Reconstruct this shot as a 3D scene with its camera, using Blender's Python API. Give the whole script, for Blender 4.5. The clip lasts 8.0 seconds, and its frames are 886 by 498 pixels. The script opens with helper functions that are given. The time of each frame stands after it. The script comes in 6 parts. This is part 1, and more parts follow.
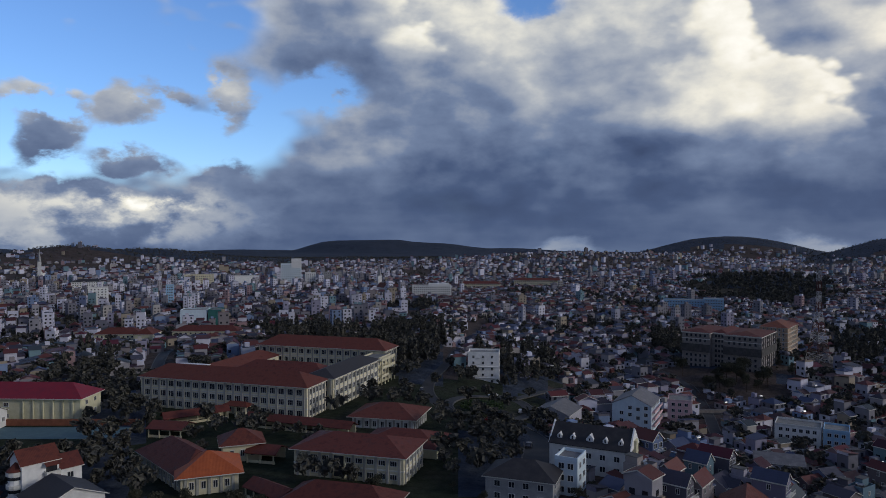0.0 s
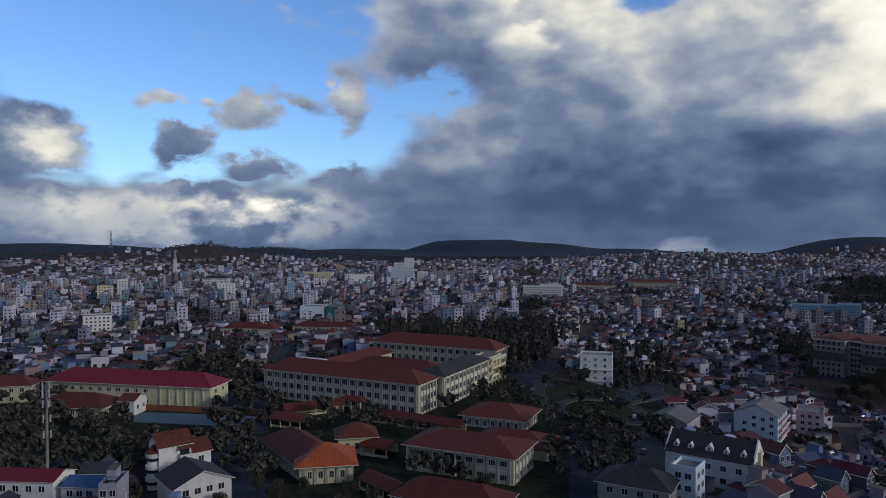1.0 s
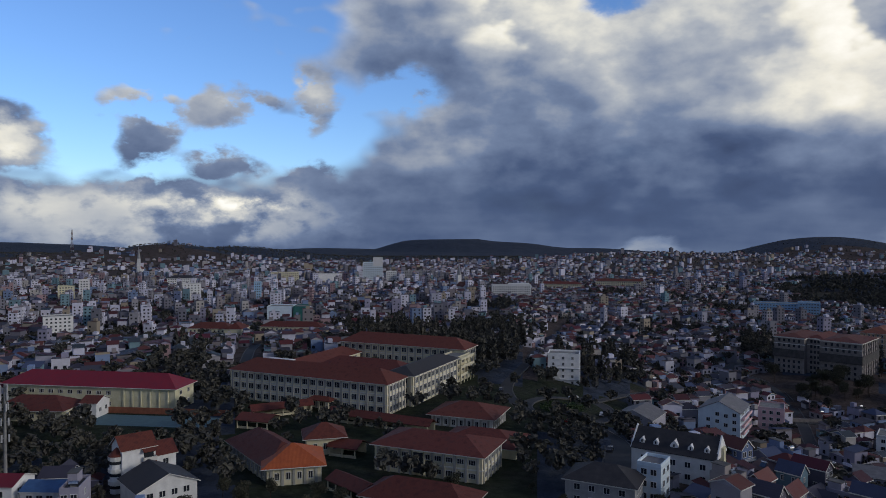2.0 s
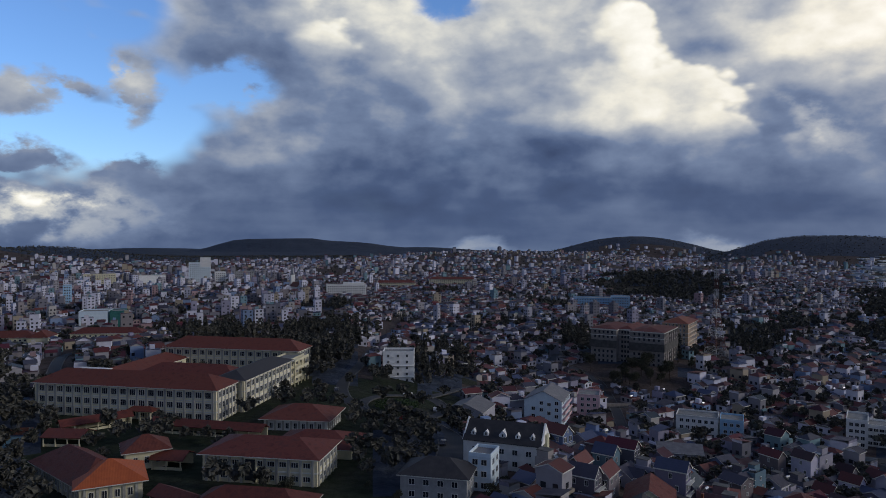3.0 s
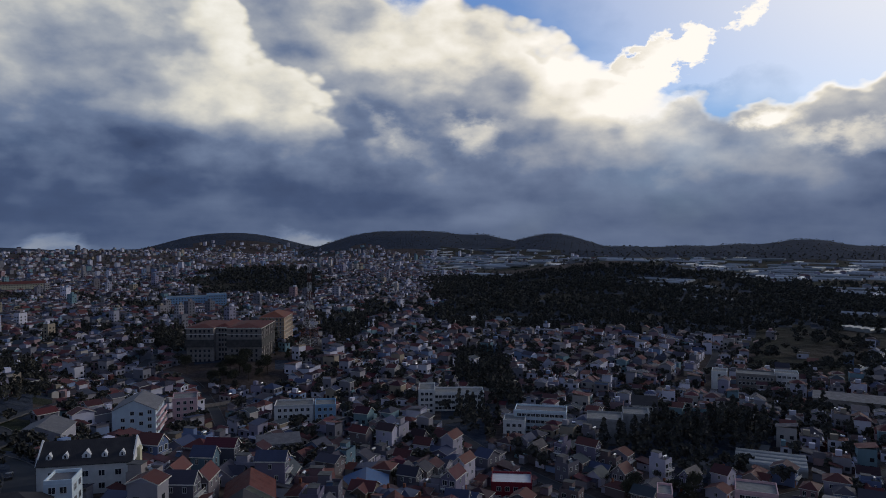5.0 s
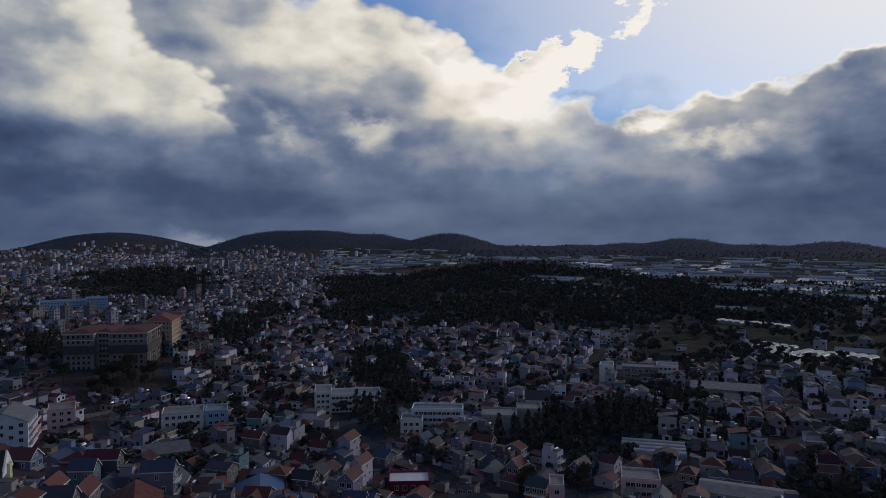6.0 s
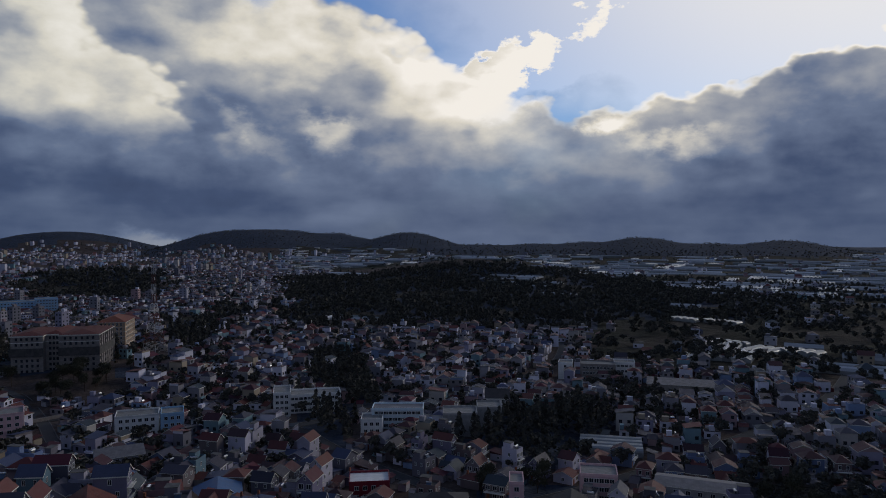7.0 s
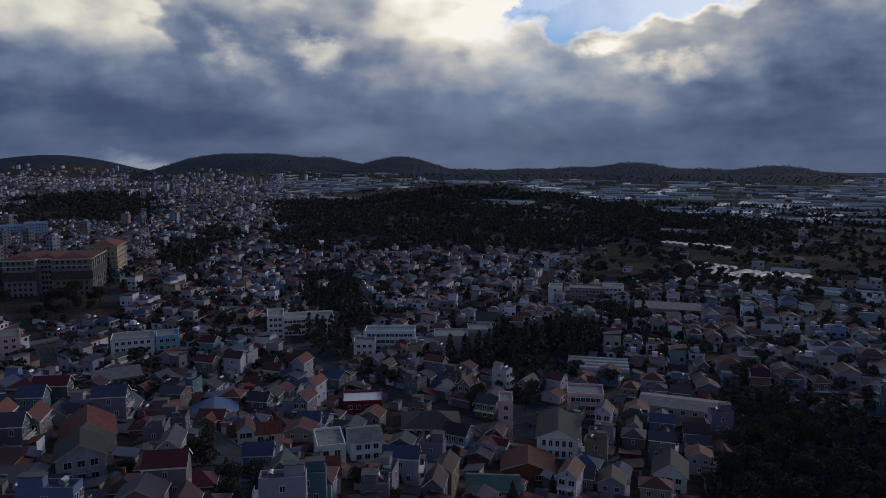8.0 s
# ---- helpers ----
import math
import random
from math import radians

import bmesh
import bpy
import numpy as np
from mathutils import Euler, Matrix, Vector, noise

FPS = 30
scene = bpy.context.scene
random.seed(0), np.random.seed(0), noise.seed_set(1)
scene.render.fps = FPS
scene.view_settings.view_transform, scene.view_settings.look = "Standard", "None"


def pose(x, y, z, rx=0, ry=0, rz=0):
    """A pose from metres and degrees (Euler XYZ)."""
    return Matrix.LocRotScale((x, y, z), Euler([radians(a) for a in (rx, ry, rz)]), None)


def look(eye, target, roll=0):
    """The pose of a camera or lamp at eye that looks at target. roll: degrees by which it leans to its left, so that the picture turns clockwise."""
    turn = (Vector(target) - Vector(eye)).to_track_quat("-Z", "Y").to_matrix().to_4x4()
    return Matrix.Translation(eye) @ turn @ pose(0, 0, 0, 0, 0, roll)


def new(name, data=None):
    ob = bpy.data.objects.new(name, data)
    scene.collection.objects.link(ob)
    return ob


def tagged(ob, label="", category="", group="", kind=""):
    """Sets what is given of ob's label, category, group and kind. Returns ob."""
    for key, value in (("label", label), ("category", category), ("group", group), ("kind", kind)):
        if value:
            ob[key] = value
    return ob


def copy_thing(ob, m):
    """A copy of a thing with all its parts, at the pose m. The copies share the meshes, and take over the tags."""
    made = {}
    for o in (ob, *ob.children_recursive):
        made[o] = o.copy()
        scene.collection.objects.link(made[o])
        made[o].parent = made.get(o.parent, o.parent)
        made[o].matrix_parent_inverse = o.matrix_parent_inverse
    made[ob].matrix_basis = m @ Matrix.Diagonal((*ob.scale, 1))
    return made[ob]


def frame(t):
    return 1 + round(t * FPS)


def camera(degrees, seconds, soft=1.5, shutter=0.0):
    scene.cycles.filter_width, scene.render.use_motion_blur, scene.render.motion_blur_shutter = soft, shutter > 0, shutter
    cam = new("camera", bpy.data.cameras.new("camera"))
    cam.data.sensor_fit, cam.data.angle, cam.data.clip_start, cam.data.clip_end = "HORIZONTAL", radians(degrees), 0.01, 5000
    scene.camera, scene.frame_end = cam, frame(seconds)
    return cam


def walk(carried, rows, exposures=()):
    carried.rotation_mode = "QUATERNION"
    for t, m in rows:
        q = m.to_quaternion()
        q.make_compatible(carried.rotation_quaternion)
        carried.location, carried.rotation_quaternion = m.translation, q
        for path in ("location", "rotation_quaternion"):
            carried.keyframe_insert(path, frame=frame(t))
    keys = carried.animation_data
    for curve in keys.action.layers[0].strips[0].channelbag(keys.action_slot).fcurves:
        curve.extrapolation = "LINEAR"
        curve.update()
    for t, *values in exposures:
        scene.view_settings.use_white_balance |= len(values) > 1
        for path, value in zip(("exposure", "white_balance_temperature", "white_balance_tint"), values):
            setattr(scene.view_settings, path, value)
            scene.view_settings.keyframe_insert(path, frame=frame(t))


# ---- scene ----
EYE = 66.0
cam = camera(63.89, 8.0, soft=0.9)
PATH = [
    (0.0, pose(0, 0, EYE, 88.92, 0.10, 0.00)),
    (0.5, pose(0, 0, EYE, 88.94, 0.09, 4.63)),
    (1.0, pose(0, 0, EYE, 88.92, 0.00, 8.94)),
    (1.2, pose(0, 0, EYE, 88.91, 0.04, 9.56)),
    (1.4, pose(0, 0, EYE, 88.90, 0.00, 9.65)),
    (2.3, pose(0, 0, EYE, 88.87, -0.12, 3.10)),
    (2.5, pose(0, 0, EYE, 88.88, -0.14, 0.53)),
    (3.0, pose(0, 0, EYE, 88.84, -0.16, -6.83)),
    (3.5, pose(0, 0, EYE, 88.80, -0.15, -14.17)),
    (4.0, pose(0, 0, EYE, 88.72, -0.10, -20.28)),
    (4.5, pose(0, 0, EYE, 88.61, 0.06, -28.82)),
    (5.0, pose(0, 0, EYE, 88.54, 0.18, -38.59)),
    (5.2, pose(0, 0, EYE, 88.53, 0.18, -41.00)),
    (6.3, pose(0, 0, EYE, 88.47, 0.16, -48.30)),
    (6.5, pose(0, 0, EYE, 88.47, 0.16, -49.08)),
    (7.0, pose(0, 0, EYE, 88.41, 0.14, -50.11)),
    (7.5, pose(0, 0, EYE, 86.37, 0.07, -50.46)),
    (8.0, pose(0, 0, EYE, 82.35, -0.00, -50.78)),
]
walk(cam, PATH, exposures=[(0.0, 0.0), (3.5, 0.0), (6.5, -0.38), (7.0, -0.38), (8.0, -0.28)])


# ---- node helpers ----
def link(tree, a, b):
    tree.links.new(a, b)


def feed(tree, socket, value):
    if isinstance(value, bpy.types.NodeSocket):
        tree.links.new(value, socket)
    elif value is not None:
        socket.default_value = value


def math_node(tree, op, a, b=None, c=None, clamp=False):
    n = tree.nodes.new("ShaderNodeMath")
    n.operation, n.use_clamp = op, clamp
    for i, v in enumerate((a, b, c)):
        feed(tree, n.inputs[i], v)
    return n.outputs[0]


def vec_node(tree, op, a, b=None):
    n = tree.nodes.new("ShaderNodeVectorMath")
    n.operation = op
    feed(tree, n.inputs[0], a)
    if op == "SCALE":
        feed(tree, n.inputs["Scale"], b)
    else:
        feed(tree, n.inputs[1], b)
    return n.outputs[0]


def noise_node(tree, vector, scale, detail=4.0, rough=0.55):
    n = tree.nodes.new("ShaderNodeTexNoise")
    feed(tree, n.inputs["Vector"], vector)
    n.inputs["Scale"].default_value = scale
    n.inputs["Detail"].default_value = detail
    n.inputs["Roughness"].default_value = rough
    return n.outputs["Fac"], n.outputs["Color"]


def range_node(tree, v, a, b, c=0.0, d=1.0, kind="LINEAR"):
    n = tree.nodes.new("ShaderNodeMapRange")
    n.interpolation_type = kind
    feed(tree, n.inputs[0], v)
    for i, x in zip((1, 2, 3, 4), (a, b, c, d)):
        n.inputs[i].default_value = x
    return n.outputs[0]


def ramp_node(tree, v, stops, constant=False):
    n = tree.nodes.new("ShaderNodeValToRGB")
    r = n.color_ramp
    r.interpolation = "CONSTANT" if constant else "LINEAR"
    while len(r.elements) < len(stops):
        r.elements.new(0.5)
    for e, (p, c) in zip(r.elements, stops):
        e.position, e.color = p, (*c, 1)
    feed(tree, n.inputs[0], v)
    return n.outputs[0]


def mix_node(tree, fac, a, b, blend="MIX"):
    n = tree.nodes.new("ShaderNodeMix")
    n.data_type, n.blend_type = "RGBA", blend
    feed(tree, n.inputs[0], fac)
    for s, v in ((n.inputs[6], a), (n.inputs[7], b)):
        feed(tree, s, (*v, 1) if isinstance(v, tuple) else v)
    return n.outputs[2]


# ---- sky, clouds and sun ----
SUN_AZ, SUN_EL = -112.0, 21.0          # degrees to the left of the first view, degrees up

world = bpy.data.worlds.new("sky")
scene.world = world
world.use_nodes = True
wt = world.node_tree
wt.nodes.clear()
way = wt.nodes.new("ShaderNodeTexCoord").outputs["Generated"]
sep = wt.nodes.new("ShaderNodeSeparateXYZ")
link(wt, way, sep.inputs[0])
az = math_node(wt, "MULTIPLY", math_node(wt, "ARCTAN2", math_node(wt, "MULTIPLY", sep.outputs[0], -1.0), sep.outputs[1]), 57.2958)
el = math_node(wt, "MULTIPLY", math_node(wt, "ARCSINE", sep.outputs[2]), 57.2958)
plane = wt.nodes.new("ShaderNodeCombineXYZ")
link(wt, az, plane.inputs[0])
link(wt, el, plane.inputs[1])
flat = vec_node(wt, "MULTIPLY", way, (1.0, 1.0, 1.7))
half = (0.5, 0.5, 0.5)


def shifted(scale, detail, size):
    return vec_node(wt, "SCALE", vec_node(wt, "SUBTRACT", noise_node(wt, flat, scale, detail, 0.6)[1], half), size)


broad = vec_node(wt, "ADD", plane.outputs[0], shifted(5.0, 3.0, 4.0))
curl = vec_node(wt, "ADD", broad, shifted(15.0, 5.0, 2.6))


def puff(field, a, e, w, h, turn=0.0):
    """A soft oval of the sky round azimuth a and elevation e: 1 in its middle, 0 at its rim."""
    m = wt.nodes.new("ShaderNodeMapping")
    m.vector_type = "TEXTURE"
    link(wt, field, m.inputs["Vector"])
    m.inputs["Location"].default_value = (a, e, 0)
    m.inputs["Rotation"].default_value = (0, 0, radians(turn))
    m.inputs["Scale"].default_value = (w, h, 1)
    g = wt.nodes.new("ShaderNodeTexGradient")
    g.gradient_type = "SPHERICAL"
    link(wt, m.outputs[0], g.inputs[0])
    return range_node(wt, g.outputs["Fac"], 0.0, 0.8, kind="SMOOTHSTEP")


def gather(total, amount, *where):
    return math_node(wt, "MULTIPLY_ADD", puff(*where), amount, total)


def heaps(vector, scale):
    """Rounded heaps, as cumulus has them: 1 on a heap's crown, 0 in the clefts."""
    n = wt.nodes.new("ShaderNodeTexVoronoi")
    n.feature = "SMOOTH_F1"
    n.inputs["Scale"].default_value = scale
    n.inputs["Smoothness"].default_value = 0.35
    n.inputs["Detail"].default_value = 2.0
    n.inputs["Roughness"].default_value = 0.45
    link(wt, vector, n.inputs["Vector"])
    return math_node(wt, "SUBTRACT", 1.0, n.outputs["Distance"])


def body(vector):
    v = vec_node(wt, "ADD", vector, vec_node(wt, "SCALE", vec_node(wt, "SUBTRACT", noise_node(wt, vector, 7.0, 2.0, 0.45)[1], half), 0.07))
    soft = noise_node(wt, v, 3.4, 4.0, 0.50)[0]
    return math_node(wt, "MULTIPLY_ADD", heaps(v, 6.0), 0.34, math_node(wt, "MULTIPLY", soft, 1.0))


billow = body(flat)
billow_sunward = body(vec_node(wt, "ADD", flat, (0.045, -0.004, 0.052)))
relief = math_node(wt, "SUBTRACT", billow, billow_sunward)
fine = noise_node(wt, flat, 16.0, 6.0, 0.55)[0]
crisp = math_node(wt, "SUBTRACT", noise_node(wt, flat, 9.0, 5.0, 0.52)[0], noise_node(wt, vec_node(wt, "ADD", flat, (0.018, -0.002, 0.022)), 9.0, 5.0, 0.52)[0])
billow = math_node(wt, "SUBTRACT", billow, 0.18)

bumps = math_node(wt, "MULTIPLY_ADD", math_node(wt, "SUBTRACT", heaps(flat, 10.0), 0.50), 3.4, math_node(wt, "MULTIPLY", math_node(wt, "SUBTRACT", heaps(flat, 26.0), 0.50), 1.3))


def bank(total, amount, a0, e0, a1, e1, depth, foot):
    """A lit cumulus flank: it ends in a sharp, heaped edge along the line from one point to the other and fades to its right-hand side."""
    long = math.hypot(a1 - a0, e1 - e0)
    u, v = (a1 - a0) / long, (e1 - e0) / long
    rel = vec_node(wt, "SUBTRACT", plane.outputs[0], (a0, e0, 0))
    n = wt.nodes.new("ShaderNodeVectorMath")
    n.operation = "DOT_PRODUCT"
    link(wt, rel, n.inputs[0])
    n.inputs[1].default_value = (-v, u, 0)
    m = wt.nodes.new("ShaderNodeVectorMath")
    m.operation = "DOT_PRODUCT"
    link(wt, rel, m.inputs[0])
    m.inputs[1].default_value = (u, v, 0)
    inside = math_node(wt, "ADD", n.outputs["Value"], bumps)
    sharp = range_node(wt, inside, -0.3, 0.9, kind="SMOOTHSTEP")
    fade = range_node(wt, inside, 0.0, depth, 1.0, 0.0)
    along = math_node(wt, "ADD", m.outputs["Value"], bumps)
    ends = math_node(wt, "MULTIPLY", range_node(wt, along, -2.5, 1.0, kind="SMOOTHSTEP"), range_node(wt, along, long - 1.0, long + 1.0, 1.0, 0.0, kind="SMOOTHSTEP"))
    ends = math_node(wt, "MULTIPLY", ends, range_node(wt, math_node(wt, "MULTIPLY_ADD", bumps, 0.5, el), foot, foot + 2.4, kind="SMOOTHSTEP"))
    return math_node(wt, "MULTIPLY_ADD", math_node(wt, "MULTIPLY", math_node(wt, "MULTIPLY", sharp, fade), ends), amount, total)


def beside(a0, e0, a1, e1):
    """Degrees above the line from one point of the sky to the other."""
    long = math.hypot(a1 - a0, e1 - e0)
    n = wt.nodes.new("ShaderNodeVectorMath")
    n.operation = "DOT_PRODUCT"
    link(wt, vec_node(wt, "SUBTRACT", plane.outputs[0], (a0, e0, 0)), n.inputs[0])
    n.inputs[1].default_value = ((e1 - e0) / long, (a0 - a1) / long, 0)
    return n.outputs["Value"]


def gap(total, amount, one, two):
    """An opening between two heaped cloud edges that meet below it."""
    over = math_node(wt, "MINIMUM", beside(*one), beside(*two))
    over = math_node(wt, "MULTIPLY_ADD", bumps, -0.8, over)
    clear = math_node(wt, "MULTIPLY", range_node(wt, over, -1.8, 1.2, kind="SMOOTHSTEP"), range_node(wt, el, 24.0, 31.0, 1.0, 0.0, kind="SMOOTHSTEP"))
    return math_node(wt, "MULTIPLY_ADD", clear, amount, total)


# how much of the sky the cloud covers
cover = math_node(wt, "MULTIPLY_ADD", math_node(wt, "SUBTRACT", billow, 0.5), 1.4, 1.85)
cover = math_node(wt, "MULTIPLY_ADD", range_node(wt, el, 32.0, 58.0), -0.6, cover)
cover = gather(cover, -4.4, broad, 30, 14, 17.5, 16)
cover = gather(cover, -3.1, broad, 18, 18, 7, 6)
cover = gather(cover, -3.4, broad, 17, 8.5, 9, 5)
cover = gather(cover, -2.8, curl, 9.5, 11.0, 4.5, 2.6)
cover = gather(cover, -2.6, curl, -7, 19.5, 4.6, 4.8)
cover = gather(cover, -2.4, curl, -36, 19.5, 4.2, 4.2)
cover = gap(cover, -4.4, (-39.5, 20.8, -60.0, 11.0), (-58.5, 10.6, -82.0, 15.6))
cover = gather(cover, 4.0, curl, 22.8, 9.6, 5.6, 2.8)
cover = gather(cover, 4.0, curl, 30, 9.6, 4.4, 2.3)
cover = gather(cover, 4.0, curl, 28.5, 6.9, 4.2, 2.2, -20)
cover = gather(cover, 2.6, curl, 17.5, 3.9, 2.6, 1.2)
cover = gather(cover, 4.1, curl, 38.5, 7.0, 5.5, 2.6)
cover = gather(cover, 3.8, curl, 16.5, 9.6, 2.8, 4.0)
cover = gather(cover, 3.0, curl, 23.5, 5.9, 4.0, 1.3)
cover = gather(cover, 3.2, curl, 27.4, 3.6, 3.4, 1.6)
cover = gather(cover, 3.4, curl, 17.0, 4.9, 3.4, 1.4)
cover = gather(cover, 4.1, curl, 32, 0.9, 30, 4.0)
cover = gather(cover, 2.1, broad, 23, 17.5, 8, 3.0, 20)
wisp = noise_node(wt, flat, 26.0, 6.0, 0.62)[0]
wisp = math_node(wt, "MULTIPLY_ADD", math_node(wt, "SUBTRACT", wisp, 0.5), 11.0, 4.4)
for where in ((-60.0, 15.4, 12.5, 3.6, -28), (-55.5, 13.2, 5.4, 2.6, -10), (-70.0, 16.8, 5.0, 1.6, -8)):
    cover = math_node(wt, "MULTIPLY_ADD", puff(curl, *where), wisp, cover)
cover = gather(cover, 2.4, curl, -63.5, 11.9, 4, 1.0)
near_sun = puff(plane.outputs[0], SUN_AZ + 24, SUN_EL + 3, 58, 32)
alpha = range_node(wt, cover, -0.35, 1.65, kind="SMOOTHSTEP")
alpha = math_node(wt, "MAXIMUM", alpha, math_node(wt, "MULTIPLY", near_sun, 0.86))

# how brightly the cloud is lit
rise = math_node(wt, "MULTIPLY", range_node(wt, el, 1.0, 16.0), 0.33)
fall = math_node(wt, "MULTIPLY", range_node(wt, el, 19.5, 31.0), -0.42)
lit = math_node(wt, "ADD", math_node(wt, "ADD", rise, fall), 0.27)
strata = noise_node(wt, vec_node(wt, "MULTIPLY", way, (1.0, 1.0, 6.5)), 3.2, 4.0, 0.5)[0]
low_down = range_node(wt, el, 0.5, 7.0, 0.25, 1.0, kind="SMOOTHSTEP")
lit = math_node(wt, "MULTIPLY_ADD", math_node(wt, "MULTIPLY", relief, low_down), 0.56, lit)
lit = math_node(wt, "MULTIPLY_ADD", math_node(wt, "SUBTRACT", strata, 0.5), math_node(wt, "MULTIPLY_ADD", low_down, -0.20, 0.30), lit)
lit = math_node(wt, "MULTIPLY_ADD", math_node(wt, "SUBTRACT", fine, 0.5), math_node(wt, "MULTIPLY_ADD", low_down, 0.24, 0.06), lit)
lit = math_node(wt, "MULTIPLY_ADD", math_node(wt, "MULTIPLY", crisp, low_down), 0.42, lit)
lit = math_node(wt, "ADD", lit, range_node(wt, az, -16.0, -40.0, 0.0, 0.03))
lit = bank(lit, 0.32, -21.5, 19.6, -36.6, 6.2, 15.0, 5.4)
lit = gather(lit, 0.22, curl, -34.2, 8.2, 5.5, 1.8, 41)
lit = gather(lit, 0.34, curl, -40.6, 7.8, 3.6, 2.8, 40)
lit = bank(lit, 0.28, -38.5, 20.6, -59.0, 10.4, 4.5, 9.5)
lit = bank(lit, 0.26, 3.0, 19.0, -3.5, 15.0, 6.0, 12.5)
lit = bank(lit, 0.22, 7.0, 9.8, -2.5, 6.0, 4.5, 4.0)
lit = gather(lit, 0.6, curl, -60.5, 14.2, 13, 4.0, -28)
lit = gather(lit, 0.06, curl, -36, 15.0, 10, 5.0, 38)
lit = gather(lit, 0.12, broad, -13, 18.5, 11, 6.0)
lit = gather(lit, 0.05, broad, 24, 8, 14, 6)
lit = gather(lit, 0.10, curl, -1, 18.0, 8, 4.5)
lit = gather(lit, -0.12, broad, 8.5, 15.5, 6, 6)
lit = gather(lit, 0.17, broad, -35, 13.5, 9, 7)
lit = gather(lit, 0.25, broad, -50, 10.5, 8, 4)
lit = gather(lit, 0.40, curl, -62.5, 8.2, 4.5, 1.2)
lit = gather(lit, 0.26, curl, -68.5, 6.6, 7, 1.2)
lit = gather(lit, -0.15, broad, -79, 7.0, 17, 8)
lit = gather(lit, -0.09, broad, -78, 2.0, 18, 6)
lit = gather(lit, -0.06, broad, -17, 7.0, 10, 6)
lit = gather(lit, -0.15, broad, -3, 4.0, 13, 5)
lit = gather(lit, 0.14, curl, 19, 2.0, 12, 4.5)
lit = gather(lit, -0.10, broad, -26, 3.5, 28, 4)
lit = gather(lit, 0.14, broad, -54, 12, 17, 7)
lit = gather(lit, 0.14, broad, -57, 7.5, 16, 5.5)
lit = gather(lit, -0.16, plane.outputs[0], -165, 12, 70, 30)
lit = gather(lit, -0.16, plane.outputs[0], 165, 12, 90, 30)
lit = gather(lit, 0.30, curl, 22.5, 3.0, 6, 1.2)
lit = gather(lit, 0.46, curl, 37.5, 7.0, 4.5, 2.2)
lit = gather(lit, 0.38, curl, 31, 1.6, 20, 3.8)
lit = gather(lit, 0.20, curl, -9.5, -1.0, 6, 0.9)
lit = gather(lit, 0.22, curl, -28.0, -0.6, 6, 1.2)
lit = gather(lit, 0.10, broad, -43, 0.6, 6, 1.4)
rim = math_node(wt, "MULTIPLY", alpha, range_node(wt, cover, 2.0, 0.5, kind="SMOOTHSTEP"))
lit = math_node(wt, "MULTIPLY_ADD", rim, math_node(wt, "MULTIPLY_ADD", near_sun, 1.25, 0.04), lit)
lit = math_node(wt, "MULTIPLY_ADD", near_sun, 0.10, lit)
cloud = ramp_node(wt, lit, [(0.0, (0.030, 0.046, 0.100)), (0.22, (0.062, 0.094, 0.184)), (0.42, (0.150, 0.200, 0.315)),
                            (0.62, (0.370, 0.402, 0.455)), (0.82, (0.76, 0.74, 0.66)), (1.0, (1.0, 0.985, 0.93))])

warm = range_node(wt, az, -12.0, -48.0)
cloud = mix_node(wt, warm, cloud, vec_node(wt, "MULTIPLY", cloud, (1.06, 1.02, 1.0)))
air = wt.nodes.new("ShaderNodeTexSky")
air.sky_type, air.sun_disc = "NISHITA", False
air.sun_elevation, air.sun_rotation = radians(SUN_EL), radians(-SUN_AZ)
air.altitude, air.air_density, air.dust_density, air.ozone_density = 1500, 1.2, 0.6, 2.0
clear = wt.nodes.new("ShaderNodeBackground")
link(wt, vec_node(wt, "MULTIPLY", air.outputs[0], (0.72, 0.95, 1.35)), clear.inputs[0])
clear.inputs[1].default_value = 0.12
clouds = wt.nodes.new("ShaderNodeBackground")
link(wt, cloud, clouds.inputs[0])
clouds.inputs[1].default_value = 1.1
blend = wt.nodes.new("ShaderNodeMixShader")
link(wt, alpha, blend.inputs[0])
link(wt, clear.outputs[0], blend.inputs[1])
link(wt, clouds.outputs[0], blend.inputs[2])
out = wt.nodes.new("ShaderNodeOutputWorld")
link(wt, blend.outputs[0], out.inputs[0])

sun_data = bpy.data.lights.new("sun", "SUN")
sun_data.energy, sun_data.angle, sun_data.color = 0.8, radians(12), (1.0, 0.96, 0.90)
sun = new("sun", sun_data)
sun_dir = Vector((-math.sin(radians(SUN_AZ)) * math.cos(radians(SUN_EL)), math.cos(radians(SUN_AZ)) * math.cos(radians(SUN_EL)), math.sin(radians(SUN_EL))))
sun.matrix_world = look(sun_dir * 300, (0, 0, 0))


